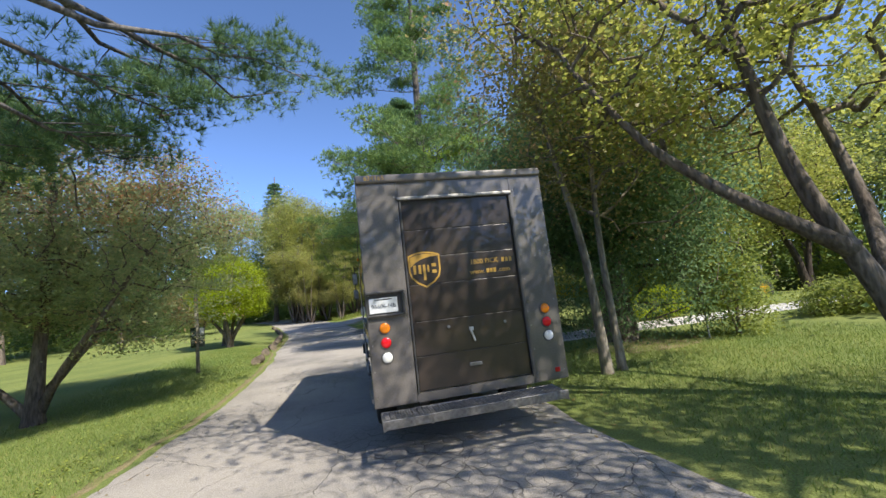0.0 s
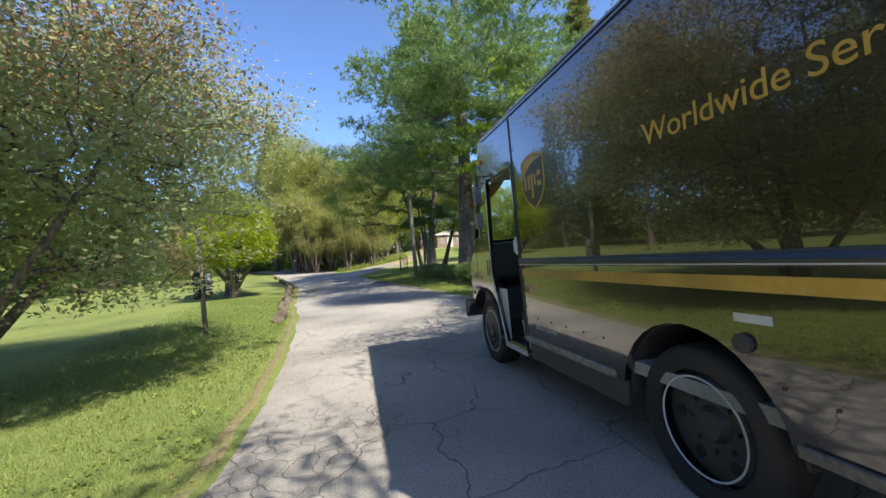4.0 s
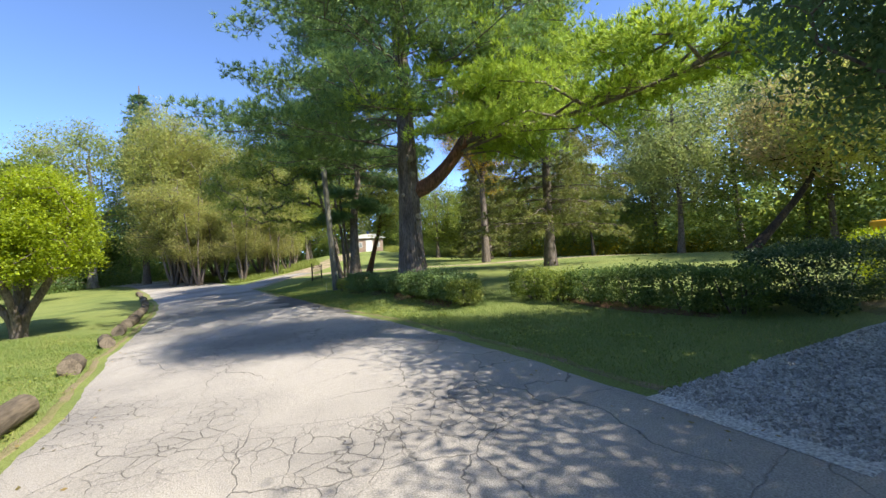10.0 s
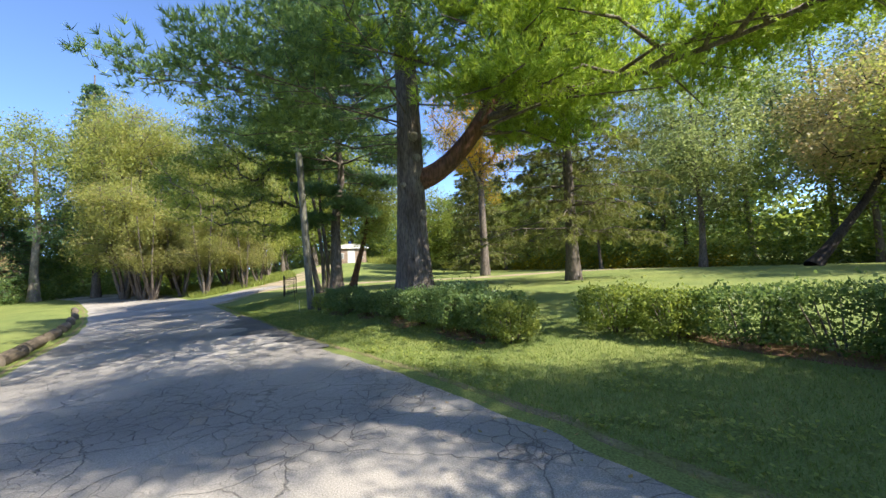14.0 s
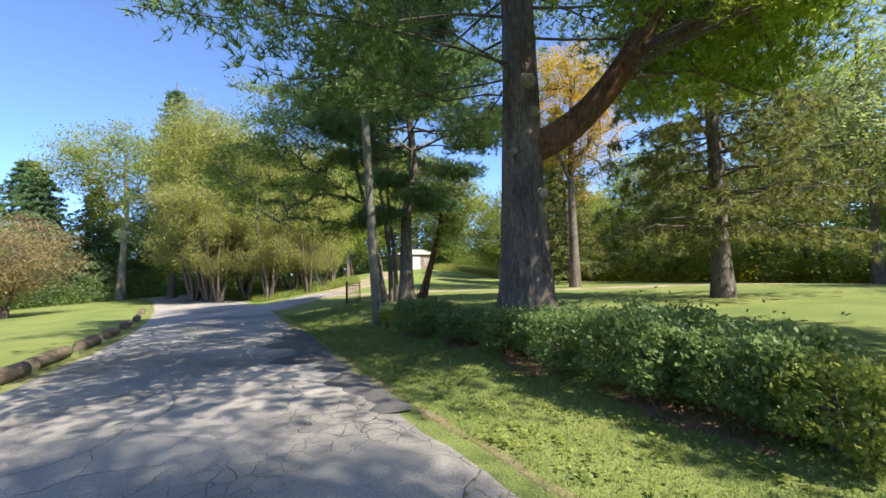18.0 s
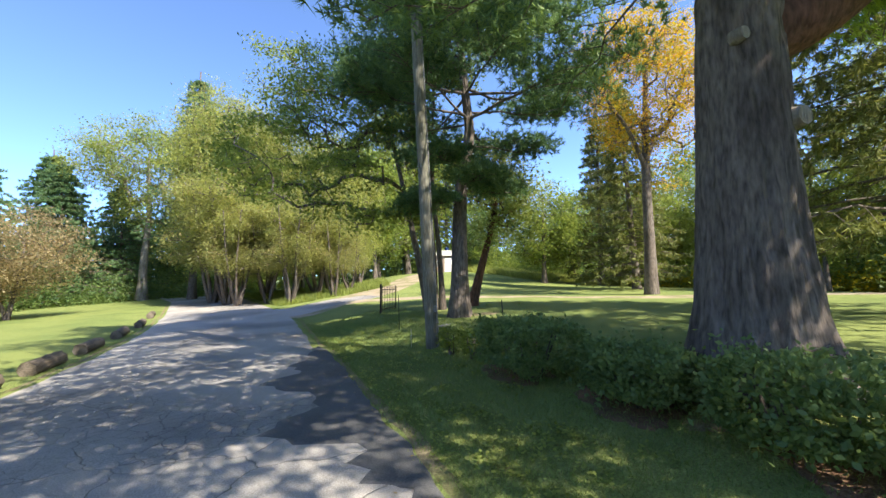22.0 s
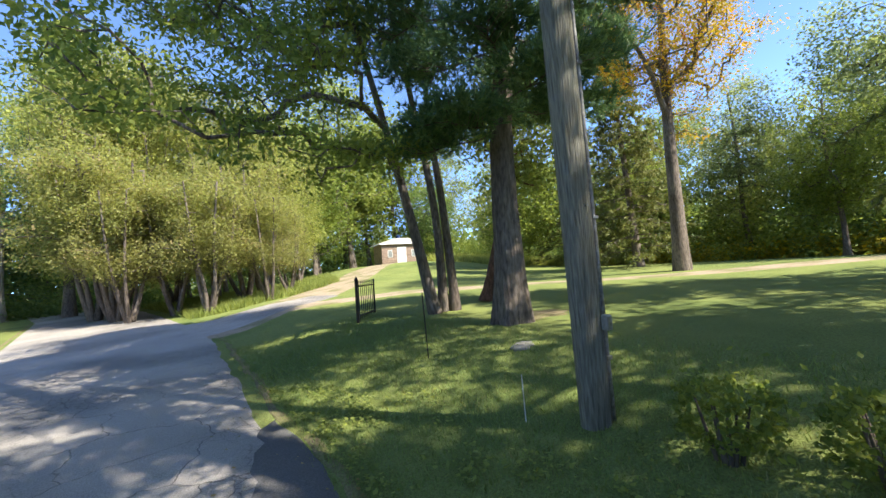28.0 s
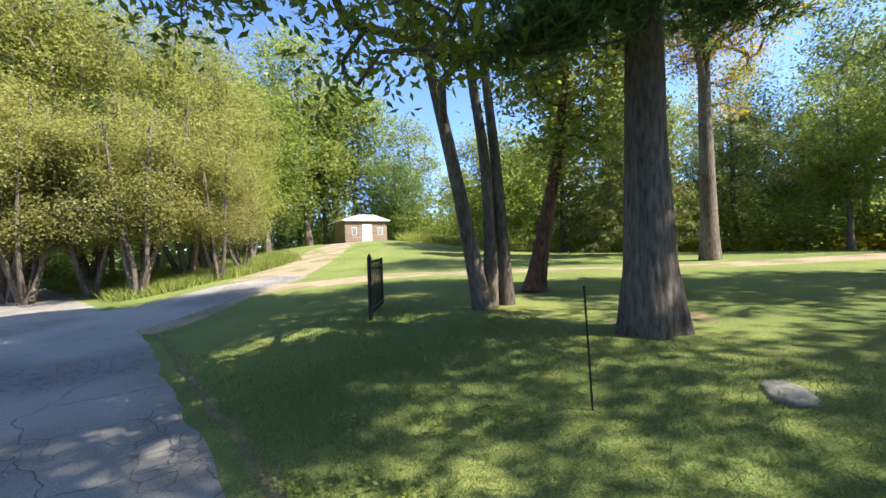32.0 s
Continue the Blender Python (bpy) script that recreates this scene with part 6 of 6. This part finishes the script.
for k, (x, y) in enumerate([(1.75, 28.7), (1.95, 28.0)]):
    shrub("hedge_shrub", (x, y), 0.27, 0.27, 0.5, 1500, 0.045, LEAF, "small sparse shrub at the end of the hedge", 96 + k, "hedge by the big pine")
for k, (x, y, w, d, h) in enumerate([(2.2, 26.55, 0.6, 0.8, 0.78), (2.58, 24.85, 0.5, 0.56, 0.6), (2.8, 23.5, 0.52, 0.6, 0.7), (2.98, 22.2, 0.55, 0.62, 0.78), (3.15, 21.0, 0.62, 0.62, 0.9), (3.35, 20.05, 0.55, 0.5, 0.78)]):
    shrub("hedge_shrub", (x, y), w, d, h, 8500, 0.055, LEAF_PRIVET, "low clipped dark green hedge shrub along the verge", 100 + k, "hedge by the big pine")
shrub("hedge_shrub", (3.25, 19.4), 0.4, 0.4, 0.7, 4000, 0.05, LEAF_LIGHT, "yellowish green hedge shrub at the hedge's end", 111, "hedge by the big pine")
for k, (x, y, w, d, h) in enumerate([(4.85, 18.6, 0.55, 0.55, 0.75), (5.0, 17.75, 0.5, 0.5, 0.72), (5.3, 16.9, 0.55, 0.6, 0.8), (5.45, 16.0, 0.6, 0.65, 0.85), (5.65, 15.1, 0.6, 0.65, 0.85), (5.85, 14.3, 0.55, 0.6, 0.8)]):
    shrub("hedge_shrub", (x, y), w, d, h, 5000, 0.055, LEAF if k < 2 else LEAF_DARK, "loose green hedge shrub on the lawn", 120 + k, "hedge by the drive")
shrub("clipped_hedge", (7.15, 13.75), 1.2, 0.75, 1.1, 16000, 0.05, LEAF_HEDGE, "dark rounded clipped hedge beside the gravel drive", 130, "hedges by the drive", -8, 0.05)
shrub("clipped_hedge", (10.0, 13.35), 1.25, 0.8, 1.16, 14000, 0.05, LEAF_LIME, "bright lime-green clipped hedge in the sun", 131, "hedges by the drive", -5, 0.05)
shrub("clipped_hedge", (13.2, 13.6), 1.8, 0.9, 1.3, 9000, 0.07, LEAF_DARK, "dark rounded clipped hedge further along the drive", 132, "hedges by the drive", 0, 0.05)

# ---- utility pole ----
def utility_pole():
    x, y = 1.56, 29.6
    t = tagged(anchor("utility_pole", x, y, ground_at(x, y)), "weathered wooden utility pole with a conduit and a small box", "pole")
    v, f = tubes([[(0, 0, -0.1), (-0.17, -0.12, 3), (-0.34, -0.24, 6), (-0.52, -0.38, 9.5)]], [[0.122, 0.117, 0.11, 0.10]], 18)
    solid("post", v, f, WOOD_GREY, t, smooth=True)
    v, f = tubes([[(0.115, -0.07, -0.02), (-0.065, -0.19, 3), (-0.245, -0.30, 6), (-0.41, -0.42, 9)]], [[0.018] * 4], 8)
    solid("conduit", v, f, DULL_STEEL, t, smooth=True)
    box = part("meter_box", block((-0.005, -0.20, 0.74), (0.055, -0.14, 0.86), 0.01), CAB_GREY, t, "small grey box on the pole")
    part("box_lid", block((0.002, -0.206, 0.75), (0.048, -0.198, 0.85), 0.004), DULL_STEEL, box)
    for z in (0.5, 1.6, 2.8, 4.2):
        part("conduit_strap", block((0.085 - 0.06 * z, -0.10 - 0.039 * z, z), (0.14 - 0.06 * z, -0.04 - 0.039 * z, z + 0.03), 0.005), DULL_STEEL, t)
    part("staple", rod((-0.1, -0.205, 1.7), (-0.1, -0.185, 1.7), 0.012), DULL_STEEL, t)


utility_pole()


# ---- sign, gate, stakes ----
def park_sign():
    x, y = -5.43, 14.35
    t = tagged(anchor("park_sign", x, y, ground_at(x, y), 20), "dark green park notice boards on a grey wooden post", "sign")
    part("post", block((-0.055, -0.055, -0.2), (0.055, 0.055, 2.5), 0.008), WOOD_GREY, t, "grey weathered square post")
    for ang, x0, nm in ((-80, -0.17, 0), (70, 0.0, 1)):
        b = block((x0, -0.085, 0.80), (x0 + 0.2, -0.07, 1.42), 0.006)
        b.transform(Matrix.Rotation(radians(ang * 0.5), 4, "Z"))
        board = part("notice_board", b, SIGN_GREEN, t, "dark green printed board")
        rows = [(1.02, 0.13), (0.98, 0.09), (0.94, 0.12), (0.88, 0.08)] if nm == 0 else [(1.10, 0.15), (1.06, 0.12), (1.02, 0.15), (0.96, 0.15), (0.91, 0.09)]
        for z, w in rows:
            b = block((x0 + 0.03, -0.089, z), (x0 + 0.03 + w, -0.084, z + 0.018))
            b.transform(Matrix.Rotation(radians(ang * 0.5), 4, "Z"))
            part("print_line", b, PAPER, board)
        if nm == 0:
            b = rod((x0 + 0.1, -0.084, 1.25), (x0 + 0.1, -0.089, 1.25), 0.08, None, 28)
            b.transform(Matrix.Rotation(radians(ang * 0.5), 4, "Z"))
            disc = part("emblem", b, SIGN_GREY, board, "round pale emblem")
            b = prism([(x0 + 0.1 - 0.05, 1.20), (x0 + 0.1 + 0.05, 1.20), (x0 + 0.1 + 0.07, 1.28), (x0 + 0.1 + 0.02, 1.27), (x0 + 0.1, 1.33), (x0 + 0.1 - 0.02, 1.27), (x0 + 0.1 - 0.07, 1.28)], 1, -0.092, -0.088)
            b.transform(Matrix.Rotation(radians(ang * 0.5), 4, "Z"))
            part("emblem_leaf", b, SIGN_GREEN, board)
        else:
            b = block((x0 + 0.03, -0.089, 1.16), (x0 + 0.17, -0.084, 1.38))
            b.transform(Matrix.Rotation(radians(ang * 0.5), 4, "Z"))
            part("map_panel", b, SIGN_GREY, board)


SIGN_GREEN = shade("sign_dark_green", (0.018, 0.03, 0.022), 0.4, 0, 0, 30, 0.1)
SIGN_GREY = shade("sign_grey", (0.22, 0.24, 0.24), 0.5, 0, 0, 30, 0.15)
IRON = shade("black_iron", (0.016, 0.015, 0.015), 0.55, 0.3, 0.2, 60, 0.3)
park_sign()


def iron_gate():
    x, y = 1.28, 37.2
    t = tagged(anchor("iron_gate", x, y, ground_at(x, y), 60), "open black wrought-iron gate leaf standing on the lawn", "gate")
    part("gate_post", block((-0.035, -0.035, -0.2), (0.035, 0.035, 1.08), 0.006), IRON, t)
    part("post_cap", rod((0, 0, 1.08), (0, 0, 1.16), 0.045, 0.0, 10), IRON, t)
    for z in (0.14, 0.88):
        part("cross_bar", block((0.03, -0.015, z), (1.50, 0.015, z + 0.035), 0.004), IRON, t)
    for k in range(9):
        u = 0.16 + k * 0.165
        bar = part("bar", rod((u, 0, 0.08), (u, 0, 0.98), 0.011, None, 8), IRON, t)
        part("finial", rod((u, 0, 0.98), (u, 0, 1.06), 0.022, 0.0, 8), IRON, bar)
    part("end_stile", block((1.48, -0.02, 0.0), (1.53, 0.02, 1.05), 0.005), IRON, t)


iron_gate()
for x, y, h, lean in ((2.4, 27.75, 0.9, -1), (1.32, 32.6, 0.95, 1), (1.2, 30.05, 0.4, 2)):
    s = tagged(anchor("metal_stake", x, y, ground_at(x, y)), "thin rusty metal stake in the lawn", "stake", "stakes on the lawn")
    s.matrix_basis = pose(x, y, ground_at(x, y), 0, lean, 0)
    part("rod", rod((0, 0, -0.15), (0, 0, h), 0.008 if h > 0.6 else 0.005, None, 8), IRON if h > 0.6 else PAPER, s)
    if h > 0.6:
        part("flange", block((-0.009, -0.002, 0.1), (0.009, 0.002, h - 0.05), 0.001), IRON, s)
fp = tagged(anchor("fence_post", 7.5, 8.2, 0.0), "thin green metal fence post by the shrubs", "post")
part("rod", rod((0, 0, -0.1), (0, 0, 0.95), 0.02, None, 8), SIGN_GREY, fp)


# ---- logs along the lane ----
def log(at, length, r, turn, seed, label="weathered sawn log lying along the lane"):
    rr2 = np.random.default_rng(seed)
    x, y = at
    t = tagged(anchor("log", x, y, ground_at(x, y) + r * 0.82, turn), label, "log", "logs along the lane")
    n, m = 18, 7
    bm = bmesh.new()
    bump = 1 + rr2.normal(size=n) * 0.05
    rings = []
    for i in range(m):
        s = -length / 2 + length * i / (m - 1)
        rings.append([bm.verts.new((r * bump[k] * (1 + rr2.normal() * 0.02) * math.cos(2 * math.pi * k / n), s, r * bump[k] * (1 + rr2.normal() * 0.02) * math.sin(2 * math.pi * k / n))) for k in range(n)])
    for i in range(m - 1):
        for k in range(n):
            bm.faces.new((rings[i][k], rings[i][(k + 1) % n], rings[i + 1][(k + 1) % n], rings[i + 1][k]))
    part("bark", bm, LOG_BARK, t, smooth=True)
    for s, q in ((-length / 2, -1), (length / 2, 1)):
        bm = bmesh.new()
        ring = [bm.verts.new((r * bump[k] * 0.985 * math.cos(2 * math.pi * k / n), s + q * 0.004, r * bump[k] * 0.985 * math.sin(2 * math.pi * k / n))) for k in range(n)]
        mid = bm.verts.new((0, s + q * 0.012, 0))
        for k in range(n):
            bm.faces.new((ring[k], ring[(k + 1) % n], mid))
        part("cut_end", bm, LOG_END, t, "grey cracked sawn end")
    return t


LOG_BARK = shade("weathered_log", (0.15, 0.12, 0.088), 0.9, 0, 0.8, 26, 0.4, (0.08, 0.065, 0.05), 4, 0.2, stretch=(1, 0.15, 1))
LOG_END = shade("log_end_grain", (0.19, 0.155, 0.12), 0.9, 0, 0.6, 40, 0.35, (0.11, 0.09, 0.07), 6, 0.2)
for k, (x, y, l, r, a) in enumerate([(-4.12, 16.2, 0.95, 0.16, 4), (-4.62, 19.4, 0.6, 0.17, 12), (-5.0, 22.4, 0.7, 0.15, 20), (-5.35, 24.6, 0.55, 0.16, 9), (-5.75, 27.3, 1.6, 0.16, 6), (-6.15, 29.6, 1.8, 0.17, 8), (-6.6, 32.4, 1.5, 0.16, 10), (-7.15, 35.2, 1.6, 0.16, 12), (-8.0, 38.8, 1.8, 0.16, 16), (-9.0, 42.8, 1.8, 0.16, 17), (-10.2, 47, 1.8, 0.16, 18)]):
    log((x, y), l, r, a, 300 + k)


# ---- stones ----
def stone(at, size, seed, label, material):
    bm = bmesh.new()
    bmesh.ops.create_icosphere(bm, subdivisions=3, radius=1)
    for v in bm.verts:
        q = 1 + 0.22 * noise.noise(v.co * 1.4 + Vector((seed, 0, 0))) + 0.08 * noise.noise(v.co * 4 + Vector((0, seed, 0)))
        v.co = Vector((v.co.x * size[0] * q, v.co.y * size[1] * q, v.co.z * size[2] * q))
    ob = part("stone", bm, material, smooth=True)
    ob.matrix_basis = pose(at[0], at[1], ground_at(*at) + size[2] * (0.1 if size[2] > 0.1 else -0.35), 0, 0, seed * 40)
    return tagged(ob, label, "stone")


STONE_DULL = shade("dull_stone", (0.25, 0.24, 0.21), 0.95, 0, 0.6, 18, 0.25, (0.17, 0.17, 0.14), 2.5, 0.15)
STONE = shade("grey_stone", (0.34, 0.32, 0.29), 0.9, 0, 0.6, 18, 0.25, (0.22, 0.21, 0.19), 2.5, 0.25)
stone((2.4, 31.75), (0.27, 0.16, 0.05), 1, "flat grey stone half sunk in the lawn", STONE_DULL)
stone((5.5, 23.3), (0.26, 0.22, 0.26), 2, "grey boulder behind the hedge", STONE)
stone((5.3, 22.7), (0.22, 0.2, 0.2), 3, "grey boulder behind the hedge", STONE)


# ---- small house on the knoll ----
def small_house():
    x, y = 11.9, 66
    z = ground_at(x, y)
    t = tagged(anchor("small_house", x, y, z, 0), "small stone house with a pale roof and a white door", "house")
    t.matrix_basis = t.matrix_basis @ Matrix.Scale(0.8, 4)
    wall = part("wall", block((-2.5, 0, -0.6), (2.5, 4, 2.35)), BRICK, t, "brownish stone wall")
    roof = part("roof", prism([(-2.8, 2.35), (2.8, 2.35), (2.8, 2.45), (0.9, 3.05), (-0.9, 3.05), (-2.8, 2.45)], 1, -0.3, 4.3), ROOFING, t, "pale shallow roof")
    part("roof_vent", join(rod((0.2, 1.5, 3.0), (0.2, 1.5, 3.5), 0.28, 0.28, 14), rod((0.2, 1.5, 3.5), (0.2, 1.5, 3.7), 0.34, 0.05, 14)), BLUE_FILM, roof, "blue roof vent")
    door_w = part("door", block((-0.55, -0.05, 0), (0.65, 0.0, 2.0), 0.01), WHITE_PANEL, t, "white double door")
    part("door_handle", rod((0.03, -0.09, 1.0), (0.03, -0.05, 1.0), 0.03), DULL_STEEL, door_w)
    part("door_seam", block((0.045, -0.054, 0.02), (0.055, -0.049, 1.98)), CAB_GREY, door_w)
    for u in (-1.75, 1.35):
        w = part("window", block((u, -0.04, 0.7), (u + 0.6, 0.0, 1.6), 0.008), WHITE_PANEL, t)
        part("pane", block((u + 0.06, -0.046, 0.76), (u + 0.54, -0.038, 1.54)), SIGN_GREY, w)
    part("eave", block((-2.85, -0.32, 2.30), (2.85, -0.26, 2.46), 0.01), WHITE_PANEL, roof)
    for r in range(10):
        for c in range(12):
            u0 = -2.5 + c * 0.42 + (0.2 if r % 2 else 0)
            zz = 0.02 + r * 0.23
            if u0 + 0.4 > 2.5 or (-0.98 < u0 < 0.68 and zz < 2.05) or (0.45 < zz < 1.65 and (-2.18 < u0 < -1.12 or 0.92 < u0 < 1.98)):
                continue
            o = new("stone", BLOCK_MESH)
            o.parent = wall
            o.matrix_basis = Matrix.Translation((u0 + 0.2, -0.01, zz + 0.11))


BRICK = shade("stone_wall", (0.30, 0.22, 0.17), 0.9, 0, 0.5, 12, 0.3, (0.20, 0.15, 0.12), 3, 0.2)
ROOFING = shade("pale_roofing", (0.55, 0.54, 0.50), 0.7, 0, 0.2, 10, 0.15, (0.42, 0.40, 0.36), 1, 0.2)
_b = block((-0.195, -0.02, -0.105), (0.195, 0.02, 0.105), 0.012, 1)
BLOCK_MESH = bpy.data.meshes.new("stone")
_b.to_mesh(BLOCK_MESH)
_b.free()
BLOCK_MESH.materials.append(BRICK)
small_house()


# ---- yellow machine behind the hedge ----
def mower():
    x, y = 16.6, 15.8
    t = tagged(anchor("tractor", x, y, ground_at(x, y), 80), "small yellow tractor parked behind the hedge", "tractor")
    part("hood", block((-0.3, 0.2, 0.65), (0.3, 0.95, 1.12), 0.08, 3), TRACTOR_YELLOW, t, "yellow hood", True)
    part("chassis", block((-0.3, -0.8, 0.45), (0.3, 1.1, 0.7), 0.03), BLACK_PLASTIC, t)
    seat2 = part("seat", block((-0.25, -0.6, 0.8), (0.25, -0.15, 0.92), 0.04), BLACK_PLASTIC, t)
    part("seat_back", block((-0.25, -0.7, 0.9), (0.25, -0.58, 1.3), 0.04), BLACK_PLASTIC, seat2)
    part("roll_bar", join(rod((-0.35, -0.8, 0.6), (-0.35, -0.8, 1.45), 0.025), rod((0.35, -0.8, 0.6), (0.35, -0.8, 1.45), 0.025), rod((-0.35, -0.8, 1.45), (0.35, -0.8, 1.45), 0.025)), CAB_GREY, t)
    for u, v2, r in ((-0.5, -0.55, 0.42), (0.5, -0.55, 0.42), (-0.45, 0.85, 0.28), (0.45, 0.85, 0.28)):
        w = part("wheel", rod((u - 0.11, v2, r), (u + 0.11, v2, r), r, None, 24), BLACK_RUBBER, t)
        part("rim", rod((u - 0.12, v2, r), (u + 0.12, v2, r), r * 0.5, None, 18), TRACTOR_YELLOW, w)


TRACTOR_YELLOW = shade("tractor_yellow", (0.72, 0.38, 0.02), 0.4, 0, 0, 20, 0.08)
mower()


# ---- grass, weeds, litter ----
def grass_field(name, label, xr, yr, count, keep, height, width, seed, material=BLADE):
    r = np.random.default_rng(seed)
    x, y = r.uniform(*xr, count), r.uniform(*yr, count)
    rim = np.minimum(np.minimum(x - xr[0], xr[1] - x), np.minimum(y - yr[0], yr[1] - y))
    k = keep(x, y) & (rim > r.random(count) ** 2 * 2.0 * (width < 0.02))
    x, y = x[k], y[k]
    n = len(x)
    z = land(x, y)
    a = r.uniform(0, 2 * np.pi, n)
    h = height * r.uniform(0.5, 1.3, n)
    lean = r.normal(size=(n, 2)) * 0.45
    s = np.stack([np.cos(a), np.sin(a), np.zeros(n)], 1) * (width * r.uniform(0.6, 1.4, n))[:, None] * 0.5
    p = np.stack([x, y, z - 0.005], 1)
    tip = p + np.stack([lean[:, 0] * h, lean[:, 1] * h, h], 1)
    v = np.stack([p - s, p + s, tip], 1).reshape(-1, 3)
    return tagged(solid(name, v, np.arange(n * 3).reshape(n, 3), material), label, "grass", kind="stuff")


EDGE_R = lambda y: np.interp(y, EDGE_Y, RIGHT_X)
EDGE_L = lambda y: np.interp(y, EDGE_Y, LEFT_X)
grass_field("grass", "short green lawn grass on the verge", (-2.2, 6.6), (12.4, 38.5), 380000, lambda x, y: (x > EDGE_R(y) + 0.04) & (x < EDGE_R(y) + 4.2 * np.mod(x * 97.3 + y * 31.7, 1) ** 0.5), 0.05, 0.008, 1)
grass_field("grass", "short green lawn grass beside the lane", (-9.5, -3.0), (1.0, 25.5), 300000, lambda x, y: (x < EDGE_L(y) - 0.12) & (x > EDGE_L(y) - 4.4 * np.mod(x * 97.3 + y * 31.7, 1) ** 0.5), 0.05, 0.009, 2)
grass_field("grass", "shaded grass under the trees", (2.6, 10.5), (-2.0, 10.4), 90000, lambda x, y: x > EDGE_R(y) + 0.05, 0.06, 0.011, 3)
grass_field("grass", "thin dry grass on the verge", (-10, 3), (0.0, 42.0), 200000, lambda x, y: (np.abs(x - EDGE_L(y) + 0.12) < 0.16) | (np.abs(x - EDGE_R(y) - 0.02) < 0.10), 0.06, 0.008, 4)
grass_field("tall_grass", "tall yellowish meadow grass before the woods", (13, 34), (42, 62), 60000, lambda x, y: (y > 66 - 0.62 * x + 2 * np.sin(x)) & (y < 73 - 0.62 * x), 0.7, 0.05, 5, LEAF_YELLOW)
grass_field("tall_grass", "rough grass beneath the willows", (-11, 4), (48.5, 62), 40000, lambda x, y: (x > EDGE_R(y) + 0.3) & (x < -8 + (y - 40) * 0.75), 0.4, 0.04, 6, LEAF_LIGHT)
rg = np.random.default_rng(71)
n = 9000
gx = 1.9 + 7.5 * rg.random(n) ** 1.3
gy = rg.uniform(11.2, 12.75, n) - 0.025 * gx
gs = rg.uniform(0.008, 0.026, n)
cube = np.array([(-1, -1, 0), (1, -1, 0), (1, 1, 0), (-1, 1, 0), (-0.55, -0.6, 1.1), (0.6, -0.5, 1.0), (0.5, 0.6, 1.1), (-0.6, 0.5, 0.9)])
turn = rg.uniform(0, 6.28, n)
ca, sa = np.cos(turn)[:, None], np.sin(turn)[:, None]
vx = (cube[None, :, 0] * ca - cube[None, :, 1] * sa) * gs[:, None] * 1.2
vy = (cube[None, :, 0] * sa + cube[None, :, 1] * ca) * gs[:, None]
v = np.stack([gx[:, None] + vx, gy[:, None] + vy, (land(gx, gy) + 0.027)[:, None] + cube[None, :, 2] * gs[:, None]], -1).reshape(-1, 3)
quads = np.array([(4, 5, 6, 7), (0, 1, 5, 4), (1, 2, 6, 5), (2, 3, 7, 6), (3, 0, 4, 7)])
f = (quads[None] + 8 * np.arange(n)[:, None, None]).reshape(-1, 4)
tagged(solid("gravel", v, f, GRAVEL), "loose pale crushed stones on the drive", "gravel", kind="stuff")
rl2 = np.random.default_rng(77)
n = 900
yy = rl2.uniform(2, 40, n)
xx = np.where(rl2.random(n) < 0.5, EDGE_R(yy) + rl2.normal(size=n) * 0.35 - 0.15, EDGE_L(yy) + rl2.normal(size=n) * 0.3 + 0.1)
pp = np.stack([xx, yy, land(xx, yy) + 0.035], 1)
al = unit(rl2.normal(size=(n, 3)) * np.array([1, 1, 0.15]))
sd = unit(np.cross(al, np.array([0, 0, 1.0]) + rl2.normal(size=(n, 3)) * 0.15))
ln = rl2.uniform(0.02, 0.06, n)
v, f = blades(pp, al, sd, ln, ln * 0.6, 0.15)
tagged(solid("fallen_leaves", v, f, LEAF_RUST), "scattered dry fallen leaves on the lane", "leaves", kind="stuff")
# clover and plantain in the verge
for seed, count, side, label in ((78, 5200, 1, "clover and broad weeds in the shaded verge"), (79, 2600, -1, "clover and weeds along the lane's sunny rim")):
    rc = np.random.default_rng(seed)
    spot = rc.uniform(0, 1, (170, 2))
    k = rc.integers(0, 170, count)
    yy = (14 if side > 0 else 4) + 20 * spot[k, 0] + rc.normal(size=count) * 0.14
    off = 0.06 + 1.5 * spot[k, 1] ** 1.8 + np.abs(rc.normal(size=count)) * 0.12
    xx = np.where(side > 0, EDGE_R(yy) + off, EDGE_L(yy) - off)
    pp = np.stack([xx, yy, land(xx, yy) + rc.uniform(0.02, 0.075, count)], 1)
    al = unit(rc.normal(size=(count, 3)) * np.array([1, 1, 0.35]))
    sd = unit(np.cross(al, np.array([0, 0, 1.0]) + rc.normal(size=(count, 3)) * 0.3))
    ln = rc.uniform(0.025, 0.06, count)
    v, f = blades(pp, al, sd, ln, ln * 0.75, 0.12)
    tagged(solid("weeds", v, f, LEAF_LIGHT), label, "weeds", kind="stuff")
